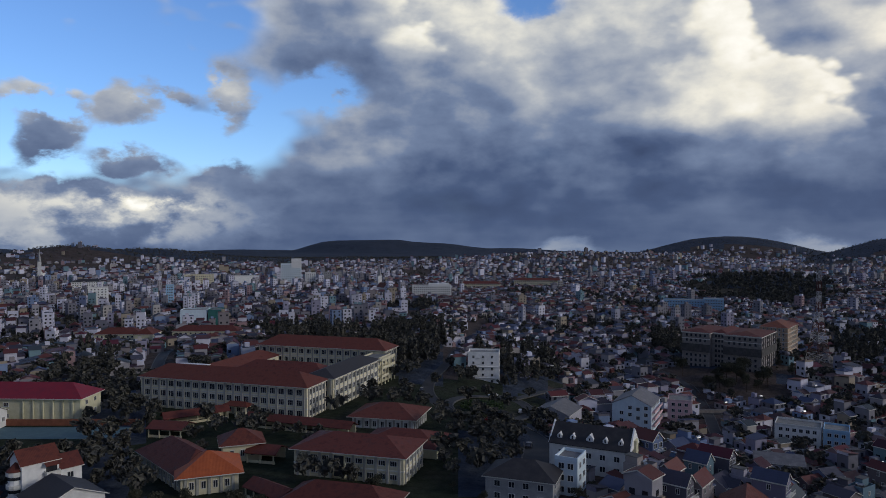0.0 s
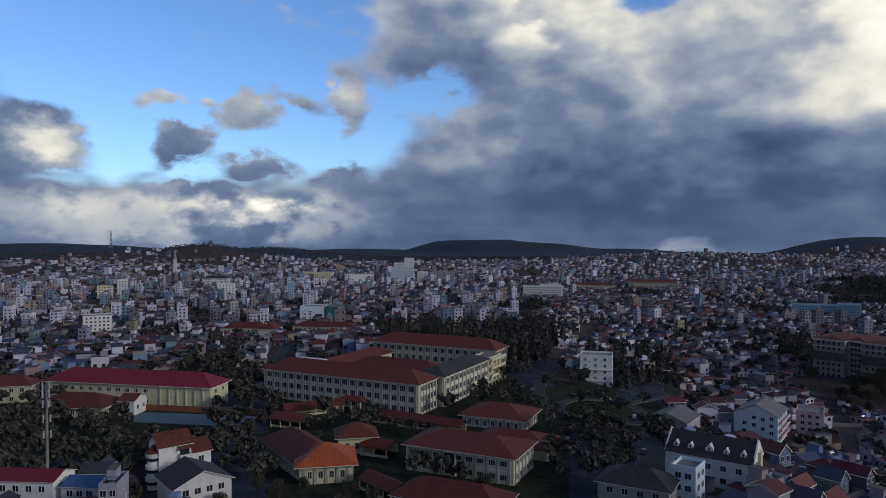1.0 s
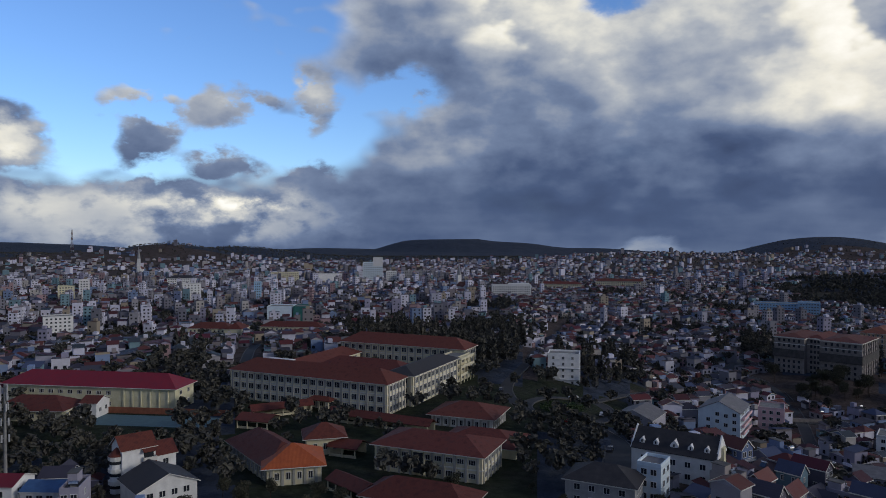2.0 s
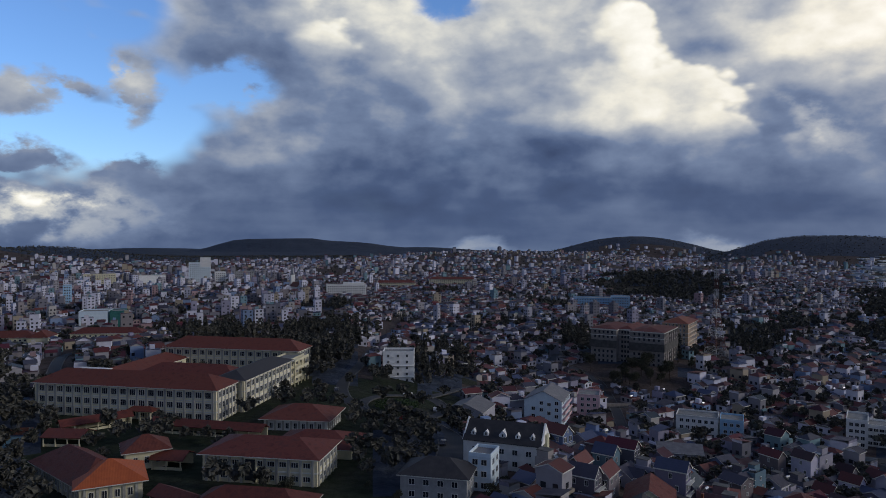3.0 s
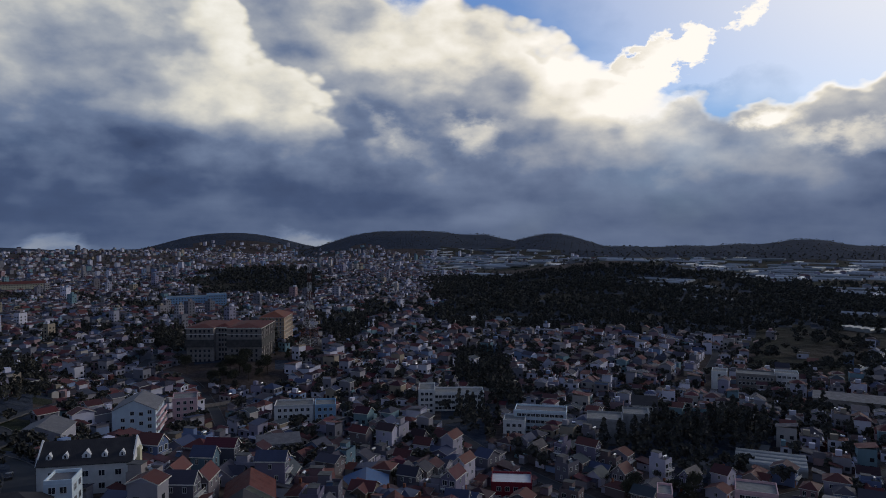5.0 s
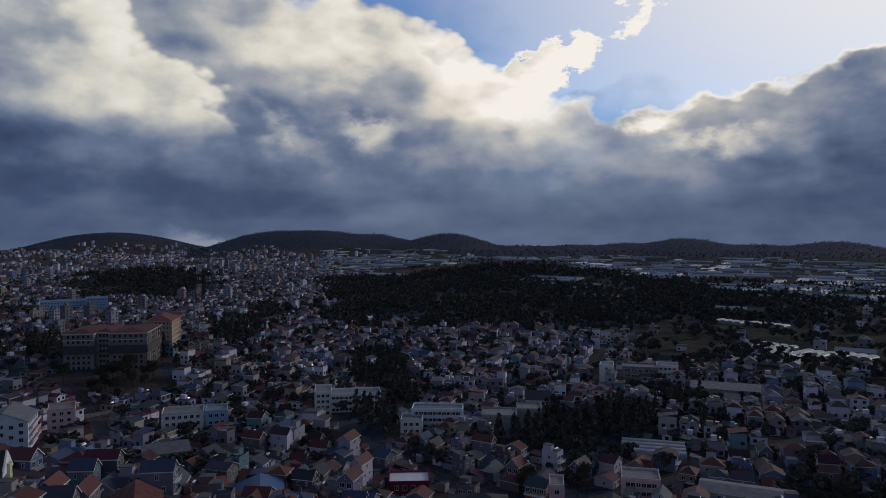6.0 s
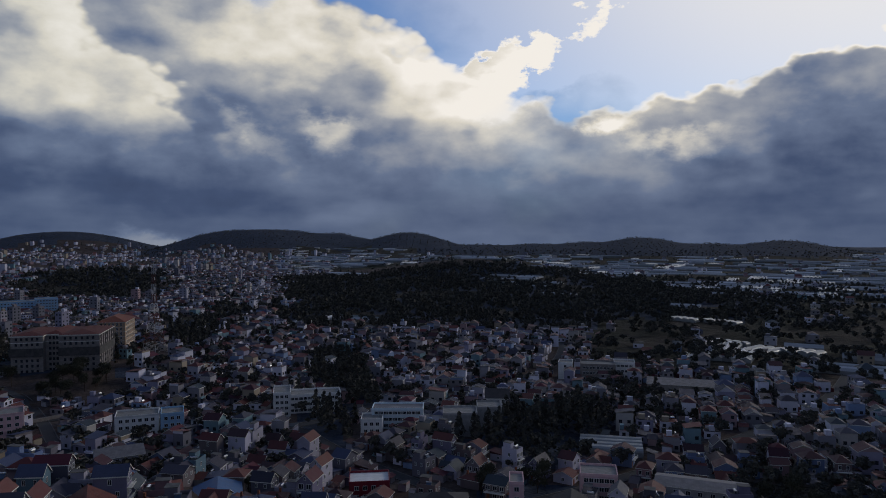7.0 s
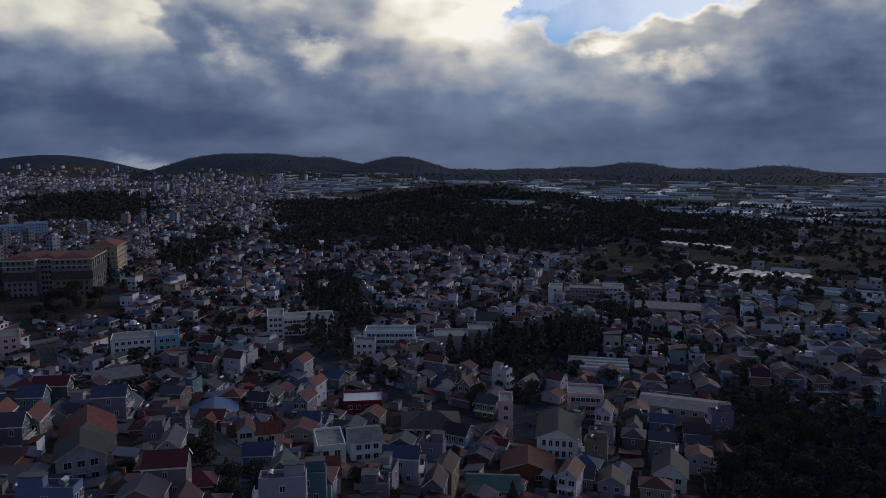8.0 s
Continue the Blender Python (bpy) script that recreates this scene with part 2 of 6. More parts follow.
# ---- materials ----
def surface(name, stops, rough=0.8, metal=0.0, grain=3.0, stain=0.25, bump=0.15, tint="none", tint_amount=0.12, ridges=None, spec=0.3):
    """A weathered surface. stops: its colours from one end of its spread to the other. tint 'object' or 'island': the colour is
    picked by Random for each piece; 'none': the colours mingle in patches. ridges: the spacing of raised ribs along x, in metres."""
    m = bpy.data.materials.new(name)
    m.use_nodes = True
    t = m.node_tree
    bsdf = t.nodes["Principled BSDF"]
    at = t.nodes.new("ShaderNodeTexCoord").outputs["Object"]
    n_stain = noise_node(t, at, 0.16 * grain, 5.0, 0.62)[0]
    n_fine = noise_node(t, at, 2.2 * grain, 4.0, 0.6)[0]
    if tint == "none":
        n = len(stops)
        col = ramp_node(t, range_node(t, n_stain, 0.32, 0.68), [(i / max(1, n - 1), c) for i, c in enumerate(stops)]) if n > 1 else None
        if col is None:
            rgb = t.nodes.new("ShaderNodeRGB")
            rgb.outputs[0].default_value = (*stops[0], 1)
            col = rgb.outputs[0]
        who = t.nodes.new("ShaderNodeObjectInfo").outputs["Random"]
    else:
        who = t.nodes.new("ShaderNodeObjectInfo").outputs["Random"] if tint == "object" else t.nodes.new("ShaderNodeNewGeometry").outputs["Random Per Island"]
        col = ramp_node(t, who, [(i / len(stops), c) for i, c in enumerate(stops)], constant=True)
    shade = math_node(t, "MULTIPLY_ADD", math_node(t, "SUBTRACT", n_stain, 0.5), 2.0 * stain, 1.0)
    shade = math_node(t, "MULTIPLY_ADD", math_node(t, "SUBTRACT", n_fine, 0.5), 1.2 * stain, shade)
    jump = math_node(t, "FRACT", math_node(t, "MULTIPLY", who, 37.7))
    shade = math_node(t, "MULTIPLY_ADD", math_node(t, "SUBTRACT", jump, 0.5), 2.0 * tint_amount, shade)
    col = vec_node(t, "SCALE", col, shade)
    link(t, col, bsdf.inputs["Base Color"])
    bsdf.inputs["Metallic"].default_value = metal
    bsdf.inputs["Specular IOR Level"].default_value = spec
    link(t, range_node(t, n_stain, 0.3, 0.7, max(0.0, rough - 0.12), min(1.0, rough + 0.12)), bsdf.inputs["Roughness"])
    height = math_node(t, "MULTIPLY", n_fine, 0.05)
    if ridges:
        wave = t.nodes.new("ShaderNodeTexWave")
        wave.bands_direction = "X"
        wave.inputs["Scale"].default_value = 0.314 / ridges
        wave.inputs["Distortion"].default_value = 0.0
        link(t, at, wave.inputs["Vector"])
        height = math_node(t, "MULTIPLY_ADD", wave.outputs["Fac"], 0.06, height)
    b = t.nodes.new("ShaderNodeBump")
    b.inputs["Strength"].default_value = bump
    b.inputs["Distance"].default_value = 1.0
    link(t, height, b.inputs["Height"])
    link(t, b.outputs[0], bsdf.inputs["Normal"])
    return m


# Both wall lists carry the bluish shade tint; TOWN adds sunlit paleness for farther houses.
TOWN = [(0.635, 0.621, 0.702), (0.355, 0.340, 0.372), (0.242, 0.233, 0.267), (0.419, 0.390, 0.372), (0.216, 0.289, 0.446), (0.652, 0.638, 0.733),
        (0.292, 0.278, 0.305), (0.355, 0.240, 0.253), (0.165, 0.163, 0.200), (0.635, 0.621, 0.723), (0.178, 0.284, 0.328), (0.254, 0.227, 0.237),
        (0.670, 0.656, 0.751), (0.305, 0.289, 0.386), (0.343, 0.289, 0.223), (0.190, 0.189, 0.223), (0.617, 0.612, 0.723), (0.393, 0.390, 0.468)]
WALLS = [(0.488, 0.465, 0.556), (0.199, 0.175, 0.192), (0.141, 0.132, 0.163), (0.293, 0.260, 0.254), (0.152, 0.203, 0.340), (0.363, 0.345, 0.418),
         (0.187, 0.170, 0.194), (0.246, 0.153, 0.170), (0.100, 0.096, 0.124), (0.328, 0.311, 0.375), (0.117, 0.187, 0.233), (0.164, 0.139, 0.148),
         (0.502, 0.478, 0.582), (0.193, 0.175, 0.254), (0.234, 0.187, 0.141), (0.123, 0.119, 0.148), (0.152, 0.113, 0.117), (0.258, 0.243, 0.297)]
ROOFS = [(0.086, 0.027, 0.027), (0.064, 0.057, 0.078), (0.112, 0.033, 0.031), (0.045, 0.040, 0.057), (0.123, 0.030, 0.029), (0.060, 0.017, 0.025),
         (0.093, 0.037, 0.039), (0.057, 0.071, 0.130), (0.075, 0.041, 0.042), (0.142, 0.047, 0.039), (0.053, 0.047, 0.062), (0.127, 0.041, 0.033),
         (0.060, 0.060, 0.078), (0.049, 0.023, 0.027), (0.061, 0.071, 0.125), (0.049, 0.061, 0.072), (0.097, 0.019, 0.029), (0.067, 0.066, 0.089)]

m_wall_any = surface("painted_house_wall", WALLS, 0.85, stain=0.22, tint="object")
m_wall_far = surface("painted_wall_sunlit_many", TOWN, 0.85, stain=0.18, tint="island")
m_roof_any = surface("house_roof_sheet", ROOFS, 0.62, stain=0.35, tint="object", ridges=0.5)
m_roof_far = surface("house_roof_many", ROOFS, 0.65, stain=0.3, tint="island")
m_cream = surface("cream_plaster", [(0.64, 0.58, 0.40), (0.72, 0.66, 0.48)], 0.85, stain=0.16)
m_white = surface("white_plaster", [(0.72, 0.71, 0.69), (0.80, 0.79, 0.77)], 0.85, stain=0.14)
m_bluewhite = surface("pale_blue_plaster", [(0.62, 0.72, 0.79), (0.68, 0.77, 0.82)], 0.8, stain=0.12)
m_sky_wall = surface("sky_blue_plaster", [(0.28, 0.47, 0.66), (0.36, 0.54, 0.70)], 0.8, stain=0.15)
m_grey_wall = surface("grey_render", [(0.30, 0.30, 0.30), (0.38, 0.37, 0.37)], 0.9, stain=0.25)
m_lilac_wall = surface("lilac_grey_render", [(0.34, 0.33, 0.38), (0.42, 0.41, 0.45)], 0.9, stain=0.2)
m_yellow_wall = surface("yellow_plaster", [(0.62, 0.58, 0.38), (0.68, 0.64, 0.46)], 0.85, stain=0.15)
m_orange_wall = surface("apricot_plaster", [(0.46, 0.32, 0.21), (0.52, 0.38, 0.26)], 0.85, stain=0.18)
m_pink_wall = surface("pink_plaster", [(0.62, 0.40, 0.42), (0.68, 0.47, 0.47)], 0.85, stain=0.18)
m_tan_wall = surface("unpainted_concrete_render", [(0.23, 0.205, 0.190), (0.31, 0.280, 0.260)], 0.92, stain=0.3)
m_pilaster = surface("grey_pilaster_render", [(0.36, 0.35, 0.32), (0.44, 0.43, 0.39)], 0.9, stain=0.2)
m_tile = surface("red_clay_tile", [(0.118, 0.032, 0.022), (0.160, 0.044, 0.028), (0.092, 0.028, 0.021)], 0.7, stain=0.35, ridges=0.35, bump=0.3)
m_tile_brown = surface("brown_red_tile", [(0.104, 0.028, 0.022), (0.144, 0.038, 0.027), (0.08, 0.024, 0.02)], 0.72, stain=0.35, ridges=0.35, bump=0.3)
m_tile_rust = surface("rust_red_tile", [(0.20, 0.066, 0.038), (0.25, 0.085, 0.048)], 0.7, stain=0.3, ridges=0.35, bump=0.3)
m_tile_orange = surface("orange_tile", [(0.374, 0.081, 0.025), (0.442, 0.106, 0.034)], 0.65, stain=0.22, ridges=0.35, bump=0.3)
m_crimson = surface("crimson_sheet_roof", [(0.19, 0.016, 0.030), (0.235, 0.022, 0.036)], 0.55, stain=0.2, ridges=0.6, bump=0.25)
m_dark_roof = surface("dark_slate_roof", [(0.035, 0.033, 0.036), (0.055, 0.050, 0.052)], 0.7, stain=0.3, ridges=0.4)
m_grey_roof = surface("grey_sheet_roof", [(0.13, 0.125, 0.13), (0.19, 0.18, 0.185)], 0.6, stain=0.3, ridges=0.5)
m_green_roof = surface("green_sheet_roof", [(0.035, 0.075, 0.070), (0.05, 0.10, 0.09)], 0.6, stain=0.3, ridges=0.5)
m_blue_roof = surface("blue_sheet_roof", [(0.05, 0.11, 0.24), (0.07, 0.15, 0.30)], 0.55, stain=0.25, ridges=0.5)
m_trim = surface("pale_trim", [(0.66, 0.64, 0.58), (0.74, 0.72, 0.67)], 0.75, stain=0.15)
m_frame = surface("window_frame_paint", [(0.66, 0.66, 0.65)], 0.6, stain=0.1)
m_concrete = surface("weathered_concrete", [(0.20, 0.195, 0.185), (0.28, 0.275, 0.26)], 0.92, stain=0.3)
m_slab = surface("weathered_roof_slab", [(0.085, 0.083, 0.080), (0.135, 0.13, 0.125)], 0.92, stain=0.35)
m_steel = surface("brushed_steel", [(0.55, 0.56, 0.58)], 0.28, metal=1.0, stain=0.08)
m_red_paint = surface("faded_red_mast_paint", [(0.120, 0.048, 0.042)], 0.6, stain=0.2)
m_white_paint = surface("white_mast_paint", [(0.44, 0.44, 0.44)], 0.6, stain=0.2)
m_bark = surface("dark_bark", [(0.05, 0.036, 0.026), (0.085, 0.060, 0.042)], 0.95, stain=0.3, bump=0.6)
m_pine = surface("pine_needles", [(0.082, 0.082, 0.072), (0.104, 0.100, 0.082), (0.072, 0.072, 0.070), (0.118, 0.110, 0.088), (0.090, 0.086, 0.078)], 0.75, stain=0.35, tint="island", tint_amount=0.12, spec=0.05)
m_leaf = surface("broad_leaves", [(0.069, 0.071, 0.051), (0.085, 0.084, 0.057), (0.061, 0.062, 0.048), (0.095, 0.089, 0.061), (0.075, 0.072, 0.056)], 0.7, stain=0.35, tint="island", tint_amount=0.12, spec=0.05)
m_hedge = surface("clipped_leaves", [(0.042, 0.07, 0.028), (0.059, 0.087, 0.036)], 0.75, stain=0.4, tint="island", tint_amount=0.3, spec=0.2)
m_asphalt = surface("worn_asphalt", [(0.045, 0.046, 0.050), (0.065, 0.065, 0.068)], 0.9, stain=0.3, grain=2.0)
m_court = surface("blue_green_court_paint", [(0.085, 0.15, 0.17), (0.11, 0.18, 0.20)], 0.8, stain=0.2)
m_brickwall = surface("red_brown_wall", [(0.20, 0.075, 0.045), (0.26, 0.10, 0.060)], 0.9, stain=0.25)
m_plastic = surface("greenhouse_film", [(0.248, 0.259, 0.254), (0.302, 0.307, 0.302)], 0.38, stain=0.2, spec=0.5)
m_plastic_many = surface("greenhouse_film_many", [(0.40, 0.41, 0.42), (0.24, 0.25, 0.26), (0.17, 0.19, 0.19), (0.58, 0.58, 0.59), (0.30, 0.31, 0.32)], 0.4, stain=0.2, tint="island", spec=0.5)
m_car = surface("car_paint", [(0.70, 0.70, 0.70), (0.06, 0.06, 0.07), (0.40, 0.40, 0.42), (0.30, 0.03, 0.03), (0.62, 0.62, 0.60)], 0.3, tint="object", stain=0.04, spec=0.5)
# Colour of the added sheets that darken the unfinished building's middle.
m_dark_band = surface("dark_band", [(0.070, 0.066, 0.064), (0.110, 0.103, 0.098)], 0.95, stain=0.4)
m_rubber = surface("tyre_rubber", [(0.02, 0.02, 0.02)], 0.9, stain=0.1)


def make_glass(name, colour):
    m = surface(name, [colour], 0.18, stain=0.3, bump=0.05, spec=0.5)
    return m


m_pane = make_glass("dark_window_pane", (0.028, 0.032, 0.040))
m_pane_blue = make_glass("blue_window_pane", (0.05, 0.08, 0.13))


def ground_material(name, spots, scale, rough=0.95):
    """Ground of two scales: broad patches of the colours in spots, and a fine break-up."""
    m = bpy.data.materials.new(name)
    m.use_nodes = True
    t = m.node_tree
    bsdf = t.nodes["Principled BSDF"]
    at = t.nodes.new("ShaderNodeTexCoord").outputs["Object"]
    a = noise_node(t, at, scale, 6.0, 0.65)[0]
    cell = t.nodes.new("ShaderNodeTexVoronoi")
    cell.inputs["Scale"].default_value = scale * 9
    link(t, at, cell.inputs["Vector"])
    c = noise_node(t, at, scale * 30, 4.0, 0.6)[0]
    col = ramp_node(t, range_node(t, a, 0.3, 0.7), [(i / (len(spots) - 1), s) for i, s in enumerate(spots)])
    shade = math_node(t, "MULTIPLY_ADD", cell.outputs["Distance"], -0.7, 1.35)
    shade = math_node(t, "MULTIPLY_ADD", math_node(t, "SUBTRACT", c, 0.5), 0.7, shade)
    link(t, vec_node(t, "SCALE", col, shade), bsdf.inputs["Base Color"])
    bsdf.inputs["Roughness"].default_value = rough
    bsdf.inputs["Specular IOR Level"].default_value = 0.1
    b = t.nodes.new("ShaderNodeBump")
    b.inputs["Strength"].default_value = 0.6
    b.inputs["Distance"].default_value = 0.25 / scale * 0.1
    link(t, math_node(t, "MULTIPLY_ADD", cell.outputs["Distance"], -1.0, c), b.inputs["Height"])
    link(t, b.outputs[0], bsdf.inputs["Normal"])
    return m


g_town = ground_material("town_ground", [(0.050, 0.042, 0.034), (0.082, 0.060, 0.052), (0.098, 0.082, 0.076)], 0.05)
g_campus = ground_material("campus_lawn", [(0.018, 0.026, 0.015), (0.028, 0.034, 0.020), (0.040, 0.040, 0.032)], 0.04)
# The blue of distance haze on the hills is put into the forest colours.
g_forest_haze = ground_material("hazy_forest_canopy", [(0.036, 0.046, 0.066), (0.046, 0.057, 0.080), (0.058, 0.068, 0.090)], 0.012)
g_field = ground_material("farm_fields", [(0.026, 0.032, 0.020), (0.046, 0.042, 0.032), (0.066, 0.050, 0.042)], 0.012)


# ---- mesh helpers ----
def box(bm, x0, x1, y0, y1, z0, z1, mat=0):
    v = [bm.verts.new(p) for p in ((x0, y0, z0), (x1, y0, z0), (x1, y1, z0), (x0, y1, z0), (x0, y0, z1), (x1, y0, z1), (x1, y1, z1), (x0, y1, z1))]
    for q in ((0, 3, 2, 1), (4, 5, 6, 7), (0, 1, 5, 4), (1, 2, 6, 5), (2, 3, 7, 6), (3, 0, 4, 7)):
        bm.faces.new([v[i] for i in q]).material_index = mat
    return v


def solid(bm, points, faces, mat=0):
    v = [bm.verts.new(p) for p in points]
    for q in faces:
        bm.faces.new([v[i] for i in q]).material_index = mat
    return v


def tube(bm, a, b, r0, r1, sides=8, mat=0, caps=True):
    a, b = Vector(a), Vector(b)
    turn = (b - a).to_track_quat("Z", "Y")
    rings = []
    for c, r in ((a, r0), (b, r1)):
        rings.append([bm.verts.new(c + turn @ Vector((r * math.cos(2 * math.pi * i / sides), r * math.sin(2 * math.pi * i / sides), 0))) for i in range(sides)])
    for i in range(sides):
        j = (i + 1) % sides
        bm.faces.new((rings[0][i], rings[0][j], rings[1][j], rings[1][i])).material_index = mat
    if caps:
        bm.faces.new(rings[0][::-1]).material_index = mat
        bm.faces.new(rings[1]).material_index = mat


def gable_walls(bm, x0, x1, y0, y1, h, rise, mat=0):
    """Walls with gable ends at x0 and x1; the ridge runs along x."""
    ym = (y0 + y1) / 2
    solid(bm, [(x0, y0, 0), (x1, y0, 0), (x1, y1, 0), (x0, y1, 0), (x0, y0, h), (x1, y0, h), (x1, y1, h), (x0, y1, h), (x0, ym, h + rise), (x1, ym, h + rise)],
          [(0, 3, 2, 1), (0, 1, 5, 4), (2, 3, 7, 6), (1, 2, 6, 9, 5), (3, 0, 4, 8, 7), (4, 5, 9, 8), (6, 7, 8, 9)], mat)


def gable_roof(bm, x0, x1, y0, y1, z, rise, over=0.6, thick=0.18, mat=0, edge=None):
    """Two pitched slabs that meet at a ridge along x and overhang the walls."""
    ym, half_d = (y0 + y1) / 2, (y1 - y0) / 2
    slope = rise / half_d
    e = z - over * slope
    a, b = x0 - over, x1 + over
    p = []
    for dz in (0.03, 0.03 + thick):
        p += [(a, y0 - over, e + dz), (b, y0 - over, e + dz), (b, ym, z + rise + dz), (a, ym, z + rise + dz), (b, y1 + over, e + dz), (a, y1 + over, e + dz)]
    edge = mat if edge is None else edge
    v = solid(bm, p, [(6, 7, 8, 9), (9, 8, 10, 11), (3, 2, 1, 0), (5, 4, 2, 3)], mat)
    for q in ((0, 1, 7, 6), (4, 5, 11, 10), (1, 2, 8, 7), (2, 4, 10, 8), (3, 0, 6, 9), (5, 3, 9, 11)):
        bm.faces.new([v[i] for i in q]).material_index = edge


def hip_roof(bm, x0, x1, y0, y1, z, rise, over=0.8, thick=0.22, mat=0, soffit=None):
    """A hipped roof with a ridge along its longer side, on a fascia."""
    x0, x1, y0, y1 = x0 - over, x1 + over, y0 - over, y1 + over
    w, d = x1 - x0, y1 - y0
    k = min(w, d) / 2 * 0.96
    xm, ym = (x0 + x1) / 2, (y0 + y1) / 2
    if w >= d:
        r = [(x0 + k, ym, z + thick + rise), (x1 - k, ym, z + thick + rise)]
    else:
        r = [(xm, y0 + k, z + thick + rise), (xm, y1 - k, z + thick + rise)]
    c = [(x0, y0), (x1, y0), (x1, y1), (x0, y1)]
    p = [(*q, z) for q in c] + [(*q, z + thick) for q in c] + r
    f = [(0, 3, 2, 1), (0, 1, 5, 4), (1, 2, 6, 5), (2, 3, 7, 6), (3, 0, 4, 7)]
    f += [(4, 5, 9, 8), (5, 6, 9), (6, 7, 8, 9), (7, 4, 8)] if w >= d else [(4, 5, 8), (5, 6, 9, 8), (6, 7, 9), (7, 4, 8, 9)]
    solid(bm, p, f, mat)
    if soffit is not None:
        bm.faces.ensure_lookup_table()
        for i in range(1, 6):
            bm.faces[-9 + i - 1].material_index = soffit


def mesh_of(name, bm, mats):
    me = bpy.data.meshes.new(name)
    bm.to_mesh(me)
    bm.free()
    for m in mats if isinstance(mats, (list, tuple)) else [mats]:
        me.materials.append(m)
    return me


def part(name, bm, mats, parent, label="", at=None):
    """Links a bmesh, or a mesh that is shared, as one object under a thing or a part."""
    me = mesh_of(name, bm, mats) if isinstance(bm, bmesh.types.BMesh) else bm
    ob = new(name, me)
    ob.parent = parent
    if at is not None:
        ob.matrix_basis = at
    return tagged(ob, label) if label else ob


def thing(name, x, y, yaw, label, category, group="", z=0.0):
    ob = new(name)
    ob.empty_display_size = 0.5
    ob.matrix_basis = pose(x, y, z, 0, 0, yaw)
    return tagged(ob, label, category, group)


def window_mesh(w, h, mats=None, bars=1):
    """A framed window that faces -y, its middle at the origin, on the face of a wall: one shell with the panes set back."""
    bm = bmesh.new()
    f, b = 0.10, 0.04
    xs = [-w / 2, -w / 2 + f]
    for i in range(bars):
        c = -w / 2 + w * (i + 1) / (bars + 1)
        xs += [c - b, c + b]
    xs += [w / 2 - f, w / 2]
    zs = [-h / 2, -h / 2 + f, h / 2 - f, h / 2]
    face = [[bm.verts.new((x, -0.12, z)) for z in zs] for x in xs]
    foot = {}

    def edge_down(p, y):
        k = (p, y)
        if k not in foot:
            foot[k] = bm.verts.new((p.co.x, y, p.co.z))
        return foot[k]
    for i in range(len(xs) - 1):
        for j in range(3):
            q = (face[i][j], face[i + 1][j], face[i + 1][j + 1], face[i][j + 1])
            if j == 1 and i % 2 == 1:
                d = [edge_down(p, -0.03) for p in q]
                bm.faces.new(d).material_index = 1
                for k in range(4):
                    bm.faces.new((q[k], q[(k + 1) % 4], d[(k + 1) % 4], d[k]))
            else:
                bm.faces.new(q)
    rim = [face[i][0] for i in range(len(xs))] + [face[-1][j] for j in (1, 2, 3)] + [face[i][3] for i in range(len(xs) - 2, -1, -1)] + [face[0][j] for j in (2, 1)]
    for a, c in zip(rim, rim[1:] + rim[:1]):
        bm.faces.new((c, a, edge_down(a, 0.0), edge_down(c, 0.0)))
    return mesh_of("window", bm, mats or [m_frame, m_pane])


SIDES = {"front": 0, "right": 90, "back": 180, "left": -90}


def on_side(side, x0, x1, y0, y1, along, z):
    """The pose of a piece that faces outwards from one side of a block; along: metres from that side's middle, to the right."""
    xm, ym = (x0 + x1) / 2, (y0 + y1) / 2
    p = {"front": (xm + along, y0), "right": (x1, ym + along), "back": (xm - along, y1), "left": (x0, ym - along)}[side]
    return pose(*p, z, 0, 0, SIDES[side])


def rows_of_windows(parent, me, block, side, count, storeys, first, storey, inset=1.5, skip=()):
    """A grid of windows on one side of a block (x0, x1, y0, y1)."""
    x0, x1, y0, y1 = block
    length = (x1 - x0 if side in ("front", "back") else y1 - y0) - 2 * inset
    for s in range(storeys):
        for i in range(count):
            if (i, s) in skip:
                continue
            a = (i + 0.5) / count * length - length / 2
            part("window", me, None, parent, at=on_side(side, x0, x1, y0, y1, a, first + s * storey))


w_small = window_mesh(1.1, 1.4)
w_mid = window_mesh(1.6, 1.6)
w_wide = window_mesh(2.0, 1.5, bars=2)
w_tall = window_mesh(1.2, 2.0)
w_slit = window_mesh(0.6, 1.0, bars=0)
w_hall = window_mesh(2.3, 2.2, bars=2)
w_far = window_mesh(1.6, 1.5, bars=0)


# ---- the land ----
def polar(az_deg, r):
    return -r * math.sin(radians(az_deg)), r * math.cos(radians(az_deg))


def hill(az_deg, r, top, wide, deep, flat_top=2.0):
    """A hill: where its top lies, its height, its half width and half depth in metres and how flat its crown is."""
    x, y = polar(az_deg, r)
    return x, y, radians(az_deg), top, wide, deep, flat_top


